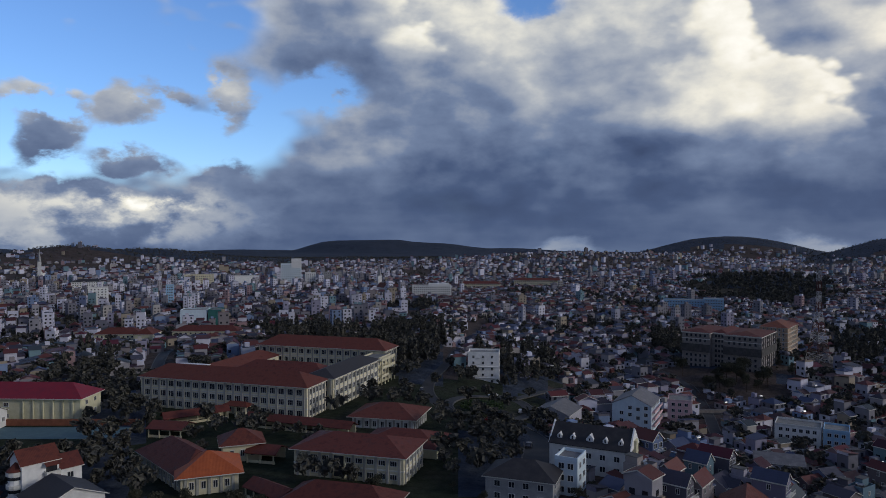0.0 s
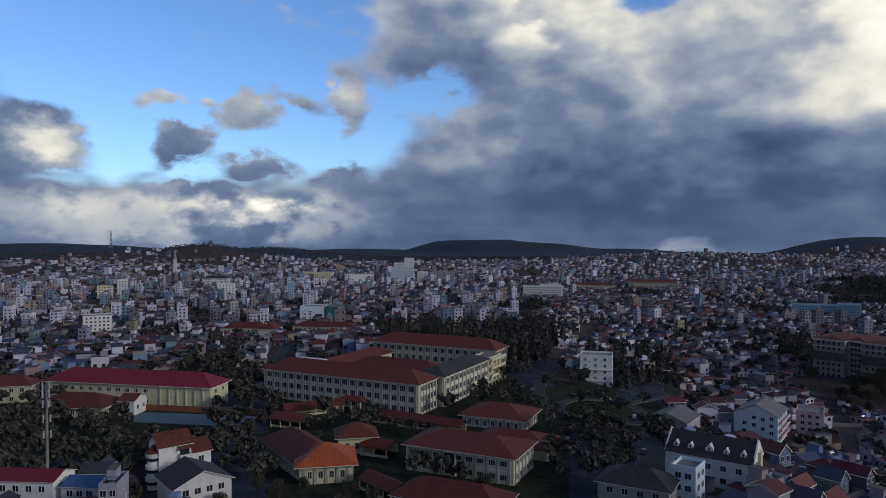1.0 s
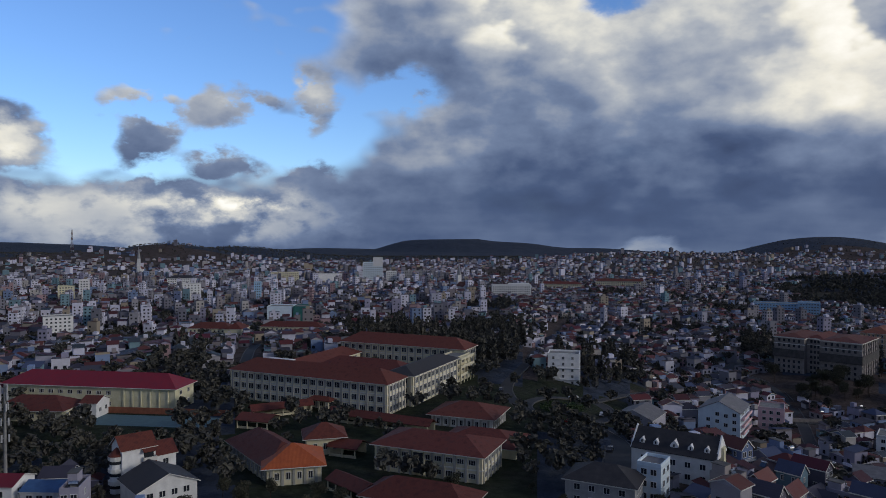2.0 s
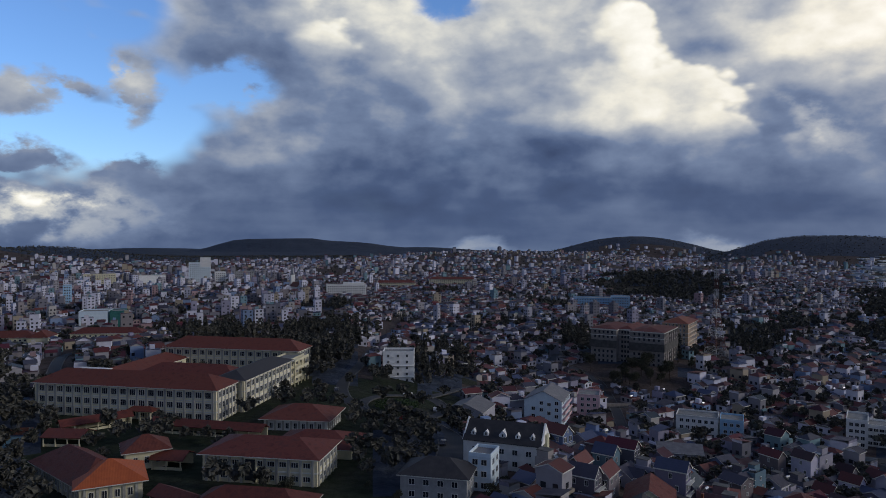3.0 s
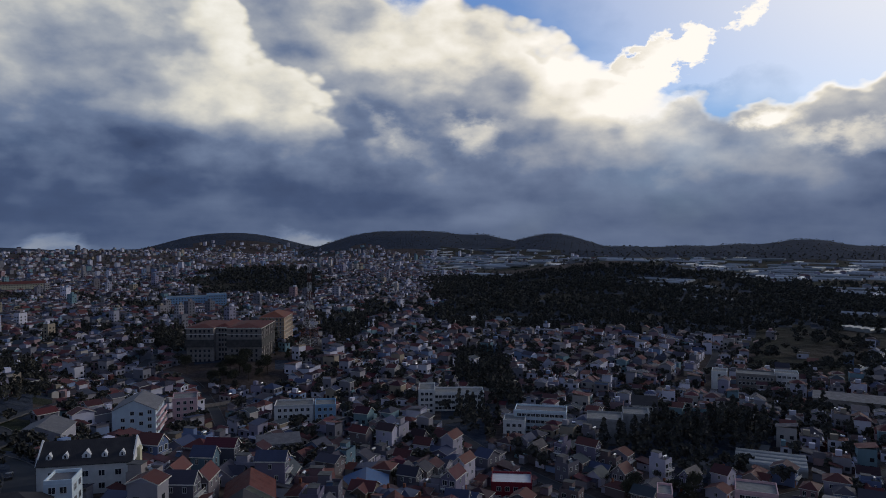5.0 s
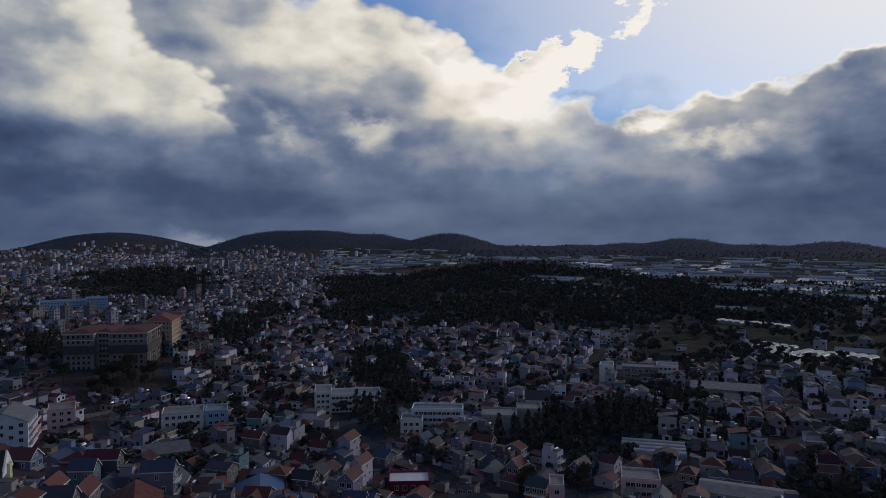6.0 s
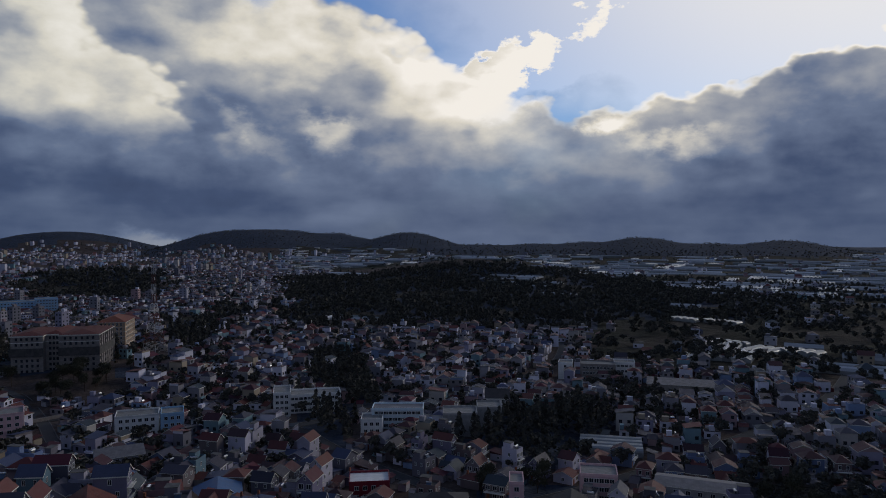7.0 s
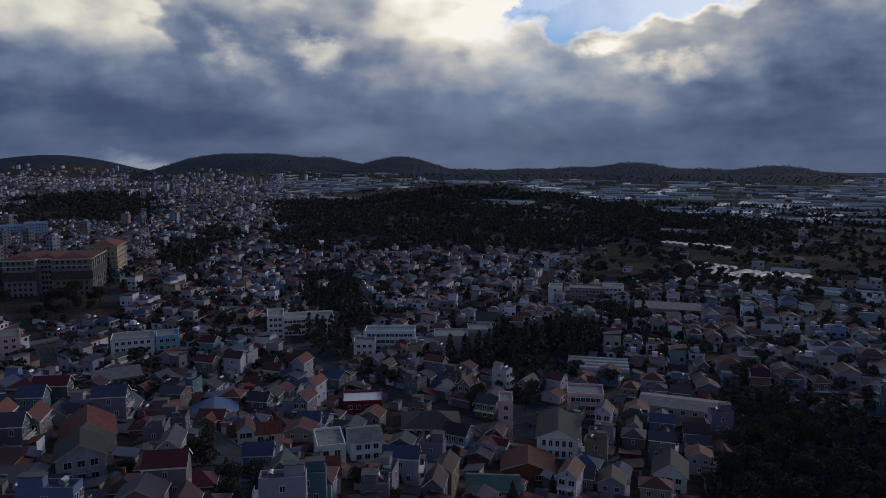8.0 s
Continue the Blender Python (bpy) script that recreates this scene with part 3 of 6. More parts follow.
HILLS = [
    hill(42, 4550, 22, 900, 500, 4), hill(27.5, 2350, 31, 210, 260), hill(23, 2700, 22, 260, 300), hill(33.5, 2200, 14, 260, 320),
    hill(38, 2500, 10, 400, 400), hill(16, 4600, -18, 330, 300), hill(6.2, 4450, 38, 390, 350, 5), hill(1, 4400, 20, 330, 350),
    hill(-5, 4300, -12, 400, 300), hill(-12, 2300, 8, 420, 420), hill(-22, 3350, 63, 330, 380, 2.4), hill(-35.5, 3000, 66, 330, 560, 3.2),
    hill(-41.5, 2900, 46, 170, 300), hill(-47.3, 2800, 53, 190, 480), hill(-53, 2500, 8, 230, 430),
    hill(-57.5, 2500, 10, 220, 430), hill(-61.2, 2500, 13, 200, 430), hill(-65.8, 2500, 32, 180, 430), hill(-70.5, 2500, 13, 190, 430), hill(-75.8, 2500, 24, 190, 430),
    hill(-81.5, 2600, -14, 240, 430), hill(-90, 3700, -30, 500, 300),
    hill(-53.5, 1500, 4, 180, 210), hill(-49.5, 1680, -6, 150, 200), hill(-24, 1420, -6, 190, 150), hill(-22.5, 505, -18, 85, 70, 3), hill(120, 3600, 60, 800, 500), hill(180, 3800, 50, 900, 500), hill(-130, 3600, 55, 800, 500),
]


def ease(v):
    v = max(0.0, min(1.0, v))
    return v * v * (3 - 2 * v)


def valley(x, y):
    """The campus stands on a knoll; the town round it lies up to 28 m lower."""
    r = math.hypot(x, y)
    return -28.0 * min(1.0, ease((x - 40) / 140) + 0.5 * ease((y - 205) / 75) * ease((x + 20) / 100) + 0.7 * ease((r - 390) / 220))


def height(x, y):
    r = math.hypot(x, y)
    base = valley(x, y) - 17.0 * min(1.0, max(0.0, (r - 2600) / 1500))
    z = 0.0
    for hx, hy, a, top, wide, deep, k in HILLS:
        dx, dy = x - hx, y - hy
        across = (dx * math.cos(a) + dy * math.sin(a)) / wide
        along = (-dx * math.sin(a) + dy * math.cos(a)) / deep
        q = across * across + along * along
        if q < 9:
            w = math.exp(-(q ** (k / 2)) * 0.9)
            z = max(z, (top - base) * w) + 0.12 * min(z, max(0.0, (top - base) * w))
    z += base
    if r > 700:
        s = min(1.0, (r - 700) / 1200)
        z += s * (5.0 * noise.noise((x / 320, y / 320, 0)) + 2.2 * noise.noise((x / 90, y / 90, 3)))
    return z


def seen_range(x, y):
    """How far off the point would lie if all the land were as high as the knoll."""
    return math.hypot(x, y) * EYE / (EYE - valley(x, y))


FOREST = [(-37.5, -62, 470, 980), (-28.6, -32.4, 380, 560), (-15.5, -19, 375, 480), (-19.5, -28.5, 760, 1150), (-52, -63.5, 202, 258), (-39.4, -44.5, 268, 380),
          (-38.4, -42.2, 212, 285), (-19.5, -25, 340, 385), (-58, -67, 545, 890), (-72.5, -95, 88, 198), (14, 4, 372, 500), (4, 0.3, 318, 560), (-1, -8.6, 172, 246), (24, 14.5, 150, 177), (27, 23.2, 176, 330),
          (35, 24, 216, 238), (46, 37, 214, 246), (-62, -75, 555, 760), (-14, -18.5, 640, 720), (30, 24.5, 345, 400), (3, 1, 560, 700),
          (-31, -34, 560, 640), (-72, -80, 640, 720), (-64.5, -66.5, 268, 300), (-2.0, -8.0, 345, 372), (-4.5, -9.5, 288, 335), (-32, -37, 128, 158), (-56.3, -59.8, 158, 188), (-52.6, -54.6, 158, 180)]
FIELD = [(-62, -100, 345, 2400), (-37, -54, 1100, 2000), (-54, -62, 980, 2300)]
CAMPUS = [(44, 23, 212, 345), (26, 0.0, 100, 372), (0, -9.0, 100, 330)]


def in_any(patches, a, r):
    return any(hi >= a >= lo and r0 <= r <= r1 for hi, lo, r0, r1 in patches)


def zone(x, y):
    a, r = math.degrees(math.atan2(-x, y)), seen_range(x, y)
    wob = noise.noise((x / 40, y / 40, 7))
    wob += 0.6 * noise.noise((x / 14, y / 14, 2))
    a2, r2 = a + wob * 2.2, r * (1 + 0.06 * wob)
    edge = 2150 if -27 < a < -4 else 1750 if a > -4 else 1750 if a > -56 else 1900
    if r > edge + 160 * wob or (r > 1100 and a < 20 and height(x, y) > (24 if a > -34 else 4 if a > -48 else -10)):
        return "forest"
    if in_any(FOREST, a2, r2):
        return "forest" if r < 480 or noise.noise((x / 120, y / 120, 21)) < 0.22 else "field"
    if in_any(CAMPUS, a, r):
        return "campus"
    if in_any(FIELD, a2, r2):
        return "field"
    return "town"


def build_ground():
    radii = [0.0]
    step = 12.0
    while radii[-1] < 4900:
        radii.append(radii[-1] + step)
        step *= 1.022
    turns = 300
    verts, faces, kinds = [(0.0, 0.0, 0.0)], [], []
    slot = {"town": 0, "campus": 1, "forest": 2, "field": 3}
    for r in radii[1:]:
        for i in range(turns):
            x, y = polar(360 * i / turns, r)
            verts.append((x, y, height(x, y)))
    for i in range(turns):
        faces.append((0, 1 + i, 1 + (i + 1) % turns))
    for k in range(len(radii) - 2):
        a, b = 1 + k * turns, 1 + (k + 1) * turns
        for i in range(turns):
            j = (i + 1) % turns
            faces.append((a + i, b + i, b + j, a + j))
    me = bpy.data.meshes.new("ground")
    me.from_pydata(verts, [], faces)
    for m in (g_town, g_campus, g_forest_haze, g_field):
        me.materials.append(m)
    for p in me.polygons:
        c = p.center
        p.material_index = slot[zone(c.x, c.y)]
        p.use_smooth = True
    ob = new("ground", me)
    return tagged(ob, "dark grassy and built-up ground rising to wooded hills", "ground", kind="structure")


build_ground()


def ribbon(name, points, width, mat, lift, label, category, kerb=True):
    """A road along a bent line, rounded off, with a raised kerb on both sides."""
    pts = [Vector((*p, 0)) for p in points]
    for _ in range(3):
        q = [pts[0]]
        for a, b in zip(pts, pts[1:]):
            q += [a * 0.75 + b * 0.25, a * 0.25 + b * 0.75]
        pts = q + [pts[-1]]
    bm = bmesh.new()
    rows = []
    for i, p in enumerate(pts):
        d = (pts[min(i + 1, len(pts) - 1)] - pts[max(i - 1, 0)]).normalized()
        s = Vector((d.y, -d.x, 0))
        z = height(p.x, p.y) + lift
        h = width / 2
        prof = [(-h - 0.5, -0.3), (-h - 0.5, 0.14), (-h, 0.14), (-h, 0), (h, 0), (h, 0.14), (h + 0.5, 0.14), (h + 0.5, -0.3)] if kerb else [(-h, -0.3), (-h, 0), (h, 0), (h, -0.3)]
        rows.append([bm.verts.new((p.x + s.x * u, p.y + s.y * u, z + v)) for u, v in prof])
    n = len(rows[0])
    for a, b in zip(rows, rows[1:]):
        for i in range(n - 1):
            f = bm.faces.new((a[i], a[i + 1], b[i + 1], b[i]))
            f.material_index = 0 if (not kerb or i == 3) else 1
    bmesh.ops.recalc_face_normals(bm, faces=bm.faces)
    ob = new(name, mesh_of(name, bm, [mat, m_slab]))
    return tagged(ob, label, category, kind="structure")


ROADS = [
    [(43, 798), (22, 606), (2, 380), (-9, 322), (-8, 290), (2, 268)],
    [(4, 263), (21, 269), (36, 295), (31, 317), (10, 308), (-2, 285), (2, 266)],
    [(29, 315), (61, 372), (103, 444), (131, 470), (160, 530), (171, 612)],
    [(24, 273), (33, 239), (24, 190), (16, 140), (14, 90)],
    [(131, 470), (148, 427), (140, 373), (125, 322), (113, 208), (101, 140)],
    [(140, 373), (182, 356), (208, 325), (214, 271), (197, 214), (191, 137)],
    [(214, 271), (279, 259), (350, 245), (427, 254), (513, 299)],
    [(191, 137), (236, 120), (328, 100), (427, 85), (541, 94)],
    [(-135, 330), (-204, 535), (-195, 674), (-143, 830), (-156, 1038)],
]
for i, line in enumerate(ROADS):
    ribbon("road", line, 8.0 if i < 4 else 5.0, m_asphalt, 0.06 + 0.012 * i, "worn dark asphalt road with low concrete kerbs", "road")


def near_road(x, y, gap):
    for line in ROADS:
        for (ax, ay), (bx, by) in zip(line, line[1:]):
            dx, dy = bx - ax, by - ay
            t = max(0.0, min(1.0, ((x - ax) * dx + (y - ay) * dy) / (dx * dx + dy * dy)))
            if math.hypot(x - ax - t * dx, y - ay - t * dy) < gap:
                return True
    return False


TAKEN = []                                  # footprints of the placed buildings: middle and radius


def claim(x, y, r):
    TAKEN.append((x, y, r))


def is_free(x, y, r):
    return all((x - a) ** 2 + (y - b) ** 2 > (r + c) ** 2 for a, b, c in TAKEN)


# ---- the seminary ----
CX, CY, CYAW = -49.0, 254.0, -17.5           # front right corner of the long block and the turn of the whole complex


def campus(u, v):
    a = radians(CYAW)
    return CX + u * math.cos(a) - v * math.sin(a), CY + u * math.sin(a) + v * math.cos(a)


def claim_block(x, y, yaw, w, d):
    """Claims a block whose front left corner is at x, y, with circles along its longer side."""
    a = radians(yaw)
    n = max(1, round(max(w, d) / max(4.0, min(w, d)))) + 1
    for i in range(n):
        t = (i + 0.5) / n
        u, v = (w * t, d / 2) if w >= d else (w / 2, d * t)
        claim(x + u * math.cos(a) - v * math.sin(a), y + u * math.sin(a) + v * math.cos(a), min(w, d) / 2 * 1.15)


def wing(name, x, y, yaw, w, d, storeys, storey, roof_mat, wall_mat, label, sides, rise=3.6, over=1.0, roof="hip", me=None,
         pilasters=False, base=0.0, soffit=True, group="", category="building"):
    """A block of a building with its front left corner at x, y. sides: windows a storey on front, right, back, left."""
    ca, sa = math.cos(radians(yaw)), math.sin(radians(yaw))
    low = min(height(x + u * ca - v * sa, y + u * sa + v * ca) for u, v in ((0, 0), (w, 0), (w, d), (0, d), (w / 2, 0)))
    ob = thing(name, x, y, yaw, label, category, group, z=low - 0.05)
    h = base + storeys * storey
    bm = bmesh.new()
    if roof == "gable":
        gable_walls(bm, 0, w, 0, d, h, rise)
    else:
        box(bm, 0, w, 0, d, 0, h)
    wall = part("wall", bm, wall_mat, ob)
    bm = bmesh.new()
    if roof == "gable":
        gable_roof(bm, 0, w, 0, d, h, rise, over, edge=1)
        part("roof", bm, [roof_mat, m_trim], ob)
    elif roof == "hip":
        hip_roof(bm, 0, w, 0, d, h + 0.004, rise, over, soffit=1 if soffit else None)
        part("roof", bm, [roof_mat, m_trim], ob)
    else:
        for q in ((0, w, 0, 0.25), (0, w, d - 0.25, d), (0, 0.25, 0.25, d - 0.25), (w - 0.25, w, 0.25, d - 0.25)):
            box(bm, *q, h + 0.004, h + 0.9)
        box(bm, 0.25, w - 0.25, 0.25, d - 0.25, h + 0.004, h + 0.12, 1)
        part("parapet", bm, [wall_mat, roof_mat], ob)
    for side, count in zip(("front", "right", "back", "left"), sides):
        if not count:
            continue
        rows_of_windows(ob, me or w_mid, (0, w, 0, d), side, count, storeys, base + storey * 0.52, storey, inset=min(1.2, w * 0.1))
        if pilasters:
            length = w if side in ("front", "back") else d
            col = bmesh.new()
            box(col, -0.35, 0.35, -0.28, 0, 0, h - 0.3)
            pm = mesh_of("pilaster", col, m_pilaster)
            inset = 1.2
            for i in range(count + 1):
                a = -length / 2 + inset + i * (length - 2 * inset) / count
                part("pilaster", pm, None, ob, at=on_side(side, 0, w, 0, d, a, 0.004))
    for s in range(1, storeys):
        if pilasters:
            bm = bmesh.new()
            z = base + s * storey
            box(bm, -0.12, w + 0.12, -0.12, -0.004, z - 0.25, z + 0.10)
            box(bm, w + 0.004, w + 0.12, -0.12, d + 0.12, z - 0.25, z + 0.10)
            part("string_course", bm, m_trim, ob)
    claim_block(x, y, yaw, w, d)
    return ob


seminary = "wings of the seminary"
front = wing("seminary_wing", *campus(-72, 0), CYAW, 72, 15, 3, 3.8, m_tile, m_cream, "long three-storey cream wing with a red tiled hip roof", (19, 5, 0, 5), rise=4.2, me=w_hall, pilasters=True, group=seminary)
side_wing = wing("seminary_wing", *campus(-10, 16.3), CYAW, 12.5, 44, 3, 3.9, m_dark_roof, m_cream, "three-storey cream wing with pilasters and a dark roof", (2, 11, 0, 0), rise=2.6, me=w_hall, pilasters=True, group=seminary)
rear = wing("seminary_wing", *campus(-69, 79), CYAW, 67, 15, 3, 4.1, m_tile, m_cream, "rear three-storey cream wing with a red tiled hip roof", (16, 4, 0, 4), rise=4.4, me=w_hall, pilasters=True, group=seminary)
left_wing = wing("seminary_wing", *campus(-70, 16.3), CYAW, 13, 61, 2, 3.9, m_tile, m_cream, "two-storey cream wing with a red tiled roof", (0, 8, 0, 8), rise=3.4, me=w_hall, group=seminary)
middle = wing("seminary_wing", *campus(-55, 36), CYAW, 43, 15, 2, 4.0, m_tile_brown, m_cream, "inner hall with a brown-red tiled roof", (8, 0, 8, 0), rise=4.0, me=w_hall, group=seminary)
stair = wing("seminary_wing", *campus(-8, 61.5), CYAW, 9, 17, 3, 3.6, m_concrete, m_cream, "cream stair block with stepped balconies", (0, 3, 0, 0), roof="flat", group=seminary)
for k in range(3):
    bm = bmesh.new()
    box(bm, 9.004, 11.5, 0.4, 16.6, 3.3 + 3.6 * k, 3.55 + 3.6 * k)
    box(bm, 11.35, 11.5, 0.4, 16.6, 3.55 + 3.6 * k, 4.5 + 3.6 * k)
    for j in range(5):
        box(bm, 11.1, 11.45, 0.6 + j * 3.85, 0.95 + j * 3.85, 3.6 * k, 3.3 + 3.6 * k)
    part("balcony", bm, m_cream, stair)

# dormer vents, a roof lantern and skylights on the tiled roofs
for ob, spots in ((front, ((52, 11.0, 13.2), (58, 11.5, 13.0))), (rear, ((14, 5, 14.3), (22, 4.6, 14.1), (30, 4.6, 14.1), (40, 4.6, 14.1), (50, 4.4, 14.0)))):
    for sx, sy, sz in spots:
        bm = bmesh.new()
        box(bm, sx - 0.9, sx + 0.9, sy - 0.5, sy + 0.5, sz - 1.2, sz + 0.5)
        part("roof_vent", bm, m_white, ob)
bm = bmesh.new()
box(bm, 8, 20, 13.0, 15.6, 12.4, 14.2)
hip_roof(bm, 8, 20, 13.0, 15.6, 14.2, 0.5, 0.4)
part("roof_lantern", bm, m_white, front)
bm = bmesh.new()
gable_walls(bm, 46, 52, 3.0, 6.6, 13.0, 1.6)
part("gable_dormer", bm, m_white, rear)

# porch in the middle of the long wing
bm = bmesh.new()
for px in (41, 45, 49):
    box(bm, px - 0.3, px + 0.3, -4.0, -3.4, 0, 3.6)
box(bm, 40, 50, -4.2, -0.3, 3.6, 3.9)
hip_roof(bm, 40, 50, -4.2, -0.3, 3.9, 1.3, 0.4, mat=1)
part("porch", bm, [m_cream, m_tile], front)

pavilion = wing("pavilion", -31.5, 244, -14, 22, 17, 1, 4.3, m_tile, m_white, "single-storey white pavilion with a red tiled hip roof", (7, 6, 0, 0), rise=3.4, over=1.5, me=w_tall, pilasters=True)
classroom = wing("classroom_building", -41.3, 195.5, -16, 32, 17, 2, 3.6, m_tile_brown, m_cream, "two-storey cream classroom building with a brown-red roof", (9, 5, 0, 5), rise=3.1, over=1.2, me=w_wide, pilasters=True)
bm = bmesh.new()
box(bm, 12.0, 15.4, -0.55, -0.004, 0.5, 7.0)
box(bm, 12.3, 15.1, -0.75, -0.55, 1.0, 6.6, 1)
part("stair_window", bm, [m_cream, m_pane], classroom)
annex = wing("classroom_building", -25, 215, -16, 24, 16, 1, 3.2, m_tile_brown, m_cream, "low cream annex with a broad brown-red roof", (0, 5, 0, 0), rise=3.2, over=1.2)

# orange-roofed hall: an old brown part and a bright orange one, on one plan
hall = wing("chapel_hall", -87, 203, -48, 30, 13, 1, 4.2, m_tile_brown, m_cream, "long cream hall with brown-red hip roof", (9, 0, 0, 4), rise=4.5, over=1.3, me=w_tall, pilasters=True)
nave = wing("chapel_hall", -66.5, 178.5, 20, 14, 14, 1, 4.8, m_tile_orange, m_cream, "cream hall with a bright orange tiled hip roof", (4, 4, 0, 0), rise=4.2, over=1.5, me=w_tall, pilasters=True)
transept = wing("chapel_hall", -64, 205, 20, 11, 10, 1, 5.0, m_tile, m_cream, "small cream hall with a red tiled roof", (3, 3, 0, 0), rise=3.4, over=1.2, me=w_tall)


def covered_walk(name, x, y, yaw, length, deep, label):
    """An open arcade: posts, a low wall and a tiled roof."""
    ob = thing(name, x, y, yaw, label, "arcade", "covered walks")
    bm = bmesh.new()
    gable_roof(bm, 0, length, 0, deep, 3.0, 1.5, 0.6)
    part("roof", bm, m_tile_brown, ob)
    bm = bmesh.new()
    box(bm, 0, length, deep - 0.25, deep, 0, 2.95)
    box(bm, 0, length, 0.1, 0.25, 0, 0.8)
    part("wall", bm, m_cream, ob)
    post = bmesh.new()
    box(post, -0.15, 0.15, -0.15, 0.15, 0, 2.9)
    pm = mesh_of("post", post, m_cream)
    n = max(2, round(length / 4))
    for i in range(n + 1):
        part("post", pm, None, ob, at=pose(0.3 + (length - 0.6) * i / n, -0.06, 0))
    claim_block(x, y, yaw, length, deep)
    return ob


covered_walk("covered_walk", -68.5, 245, -20, 40, 5, "long covered walk with a brown-red tiled roof")
covered_walk("covered_walk", -57.5, 206, -14, 9, 7, "small open shelter with a red tiled roof")
covered_walk("covered_walk", -50, 178, -40, 14, 6, "low arcade with a red tiled roof")
covered_walk("covered_walk", -96, 244, 34, 22, 5, "covered walk with red roof beside the lawn")
covered_walk("covered_walk", -97, 232, -10, 12, 8, "low shelter with a red tiled roof")
wing("garden_house", -38, 166, -16, 26, 12, 1, 3.6, m_tile_brown, m_cream, "low cream house with a brown-red hip roof", (6, 3, 0, 3), rise=3.6, over=1.2)

# the long yellow hall with the crimson roof, its lower neighbours and the ball court
crimson = wing("sports_hall", -200, 254, -2, 71, 14, 2, 4.1, m_crimson, m_yellow_wall, "long yellow two-storey hall with a crimson sheet roof", (0, 2, 0, 2), rise=4.4, over=1.2)
for i in range(11):
    for s in range(2):
        part("window", w_wide, None, crimson, at=pose(4.0 + i * 4.0, 0, 2.0 + s * 4.0))
for i in range(6):
    bm = bmesh.new()
    box(bm, 50 + i * 3.6, 50.5 + i * 3.6, -0.4, -0.004, 0, 7.9)
    part("pilaster", bm, m_yellow_wall, crimson)
wing("house", -187, 231, 3, 26, 14, 1, 3.8, m_tile_brown, m_cream, "low cream house with a dark brown-red hip roof", (6, 3, 0, 0), rise=4.0, over=1.2)
wing("house", -158, 238, 3, 6, 9, 1, 5.4, m_tile, m_white, "narrow white house with a red gable roof", (1, 2, 0, 0), rise=1.8, over=0.5, roof="gable")
wing("house", -250, 235, 20, 48, 10, 2, 3.3, m_tile_brown, m_yellow_wall, "long yellow building with a brown-red roof", (12, 2, 0, 0), rise=3.4)
bm = bmesh.new()
box(bm, -152, -108, 230, 244, -0.2, 0.10)
court = new("ball_court", mesh_of("ball_court", bm, m_court))
tagged(court, "blue-green painted ball court on the campus", "court", kind="structure")
bm = bmesh.new()
box(bm, -162, -106, 246.5, 247.0, 0, 2.2)
tagged(new("boundary_wall", mesh_of("boundary_wall", bm, m_brickwall)), "low red-brown boundary wall behind the court", "wall", kind="structure")
claim(-142, 237, 10), claim(-128, 237, 10), claim(-116, 237, 10)


# ---- marked buildings of the town ----
white_block = wing("apartment_building", 12.1, 347.0, -6, 15.2, 11.6, 5, 2.95, m_concrete, m_white, "white five-storey block with a flat roof", (0, 3, 0, 3), roof="flat")
for s in range(5):
    for a in (2.7, 7.4, 11.8):
        part("window", w_small, None, white_block, at=pose(a, 0, 1.6 + s * 2.95))
    bm = bmesh.new()
    box(bm, 4.8, 5.8, -0.5, -0.004, 0.9 + s * 2.95, 1.1 + s * 2.95)
    part("ledge", bm, m_trim, white_block)
bm = bmesh.new()
box(bm, -0.3, 15.5, -0.6, -0.004, 8.4, 8.7)
box(bm, -0.3, 15.5, -0.6, -0.004, 3.0, 3.25)
part("cornice", bm, m_white, white_block)

# white building with a dark steep roof and dormers
manor = thing("mansard_building", 30, 200, -27, "white building with a steep dark roof and white dormers", "building")
bm = bmesh.new()
gable_walls(bm, 0, 22.5, 0, 11, 7.8, 4.4)
part("wall", bm, m_white, manor)
bm = bmesh.new()
gable_roof(bm, 0.4, 22.1, 0, 11, 7.8, 4.4, 0.45)
part("roof", bm, m_dark_roof, manor)
for gx in (-0.25, 22.35):
    bm = bmesh.new()
    solid(bm, [(gx, -0.3, 7.6), (gx, 5.5, 12.9), (gx, 11.3, 7.6), (gx + 0.4, -0.3, 7.6), (gx + 0.4, 5.5, 12.9), (gx + 0.4, 11.3, 7.6)],
          [(0, 1, 2), (5, 4, 3), (0, 3, 4, 1), (1, 4, 5, 2), (2, 5, 3, 0)])
    part("gable_coping", bm, m_white, manor)
for i, dx in enumerate((2.6, 6.4, 11.3, 15.6, 19.8)):
    big = 1.5 if i == 2 else 1.0
    bm = bmesh.new()
    gable_walls(bm, 0, 2.6, -0.7 * big, 0.7 * big, 0.9, 0.8 * big)
    dormer = part("dormer", bm, m_white, manor, "white gabled dormer", at=pose(dx, 1.1, 8.7, 0, 0, 90))
    part("window", w_slit, None, dormer, at=pose(-0.01, 0, 0.7, 0, 0, -90))
rows_of_windows(manor, w_mid, (0, 22.5, 0, 11), "front", 5, 2, 2.0, 3.2)
rows_of_windows(manor, w_mid, (0, 22.5, 0, 11), "right", 3, 3, 1.6, 2.6)
bm = bmesh.new()
box(bm, 22.504, 23.4, 4.2, 6.8, 0, 9.8)
part("stair_tower", bm, m_yellow_wall, manor)
claim_block(30, 200, -27, 22.5, 11)

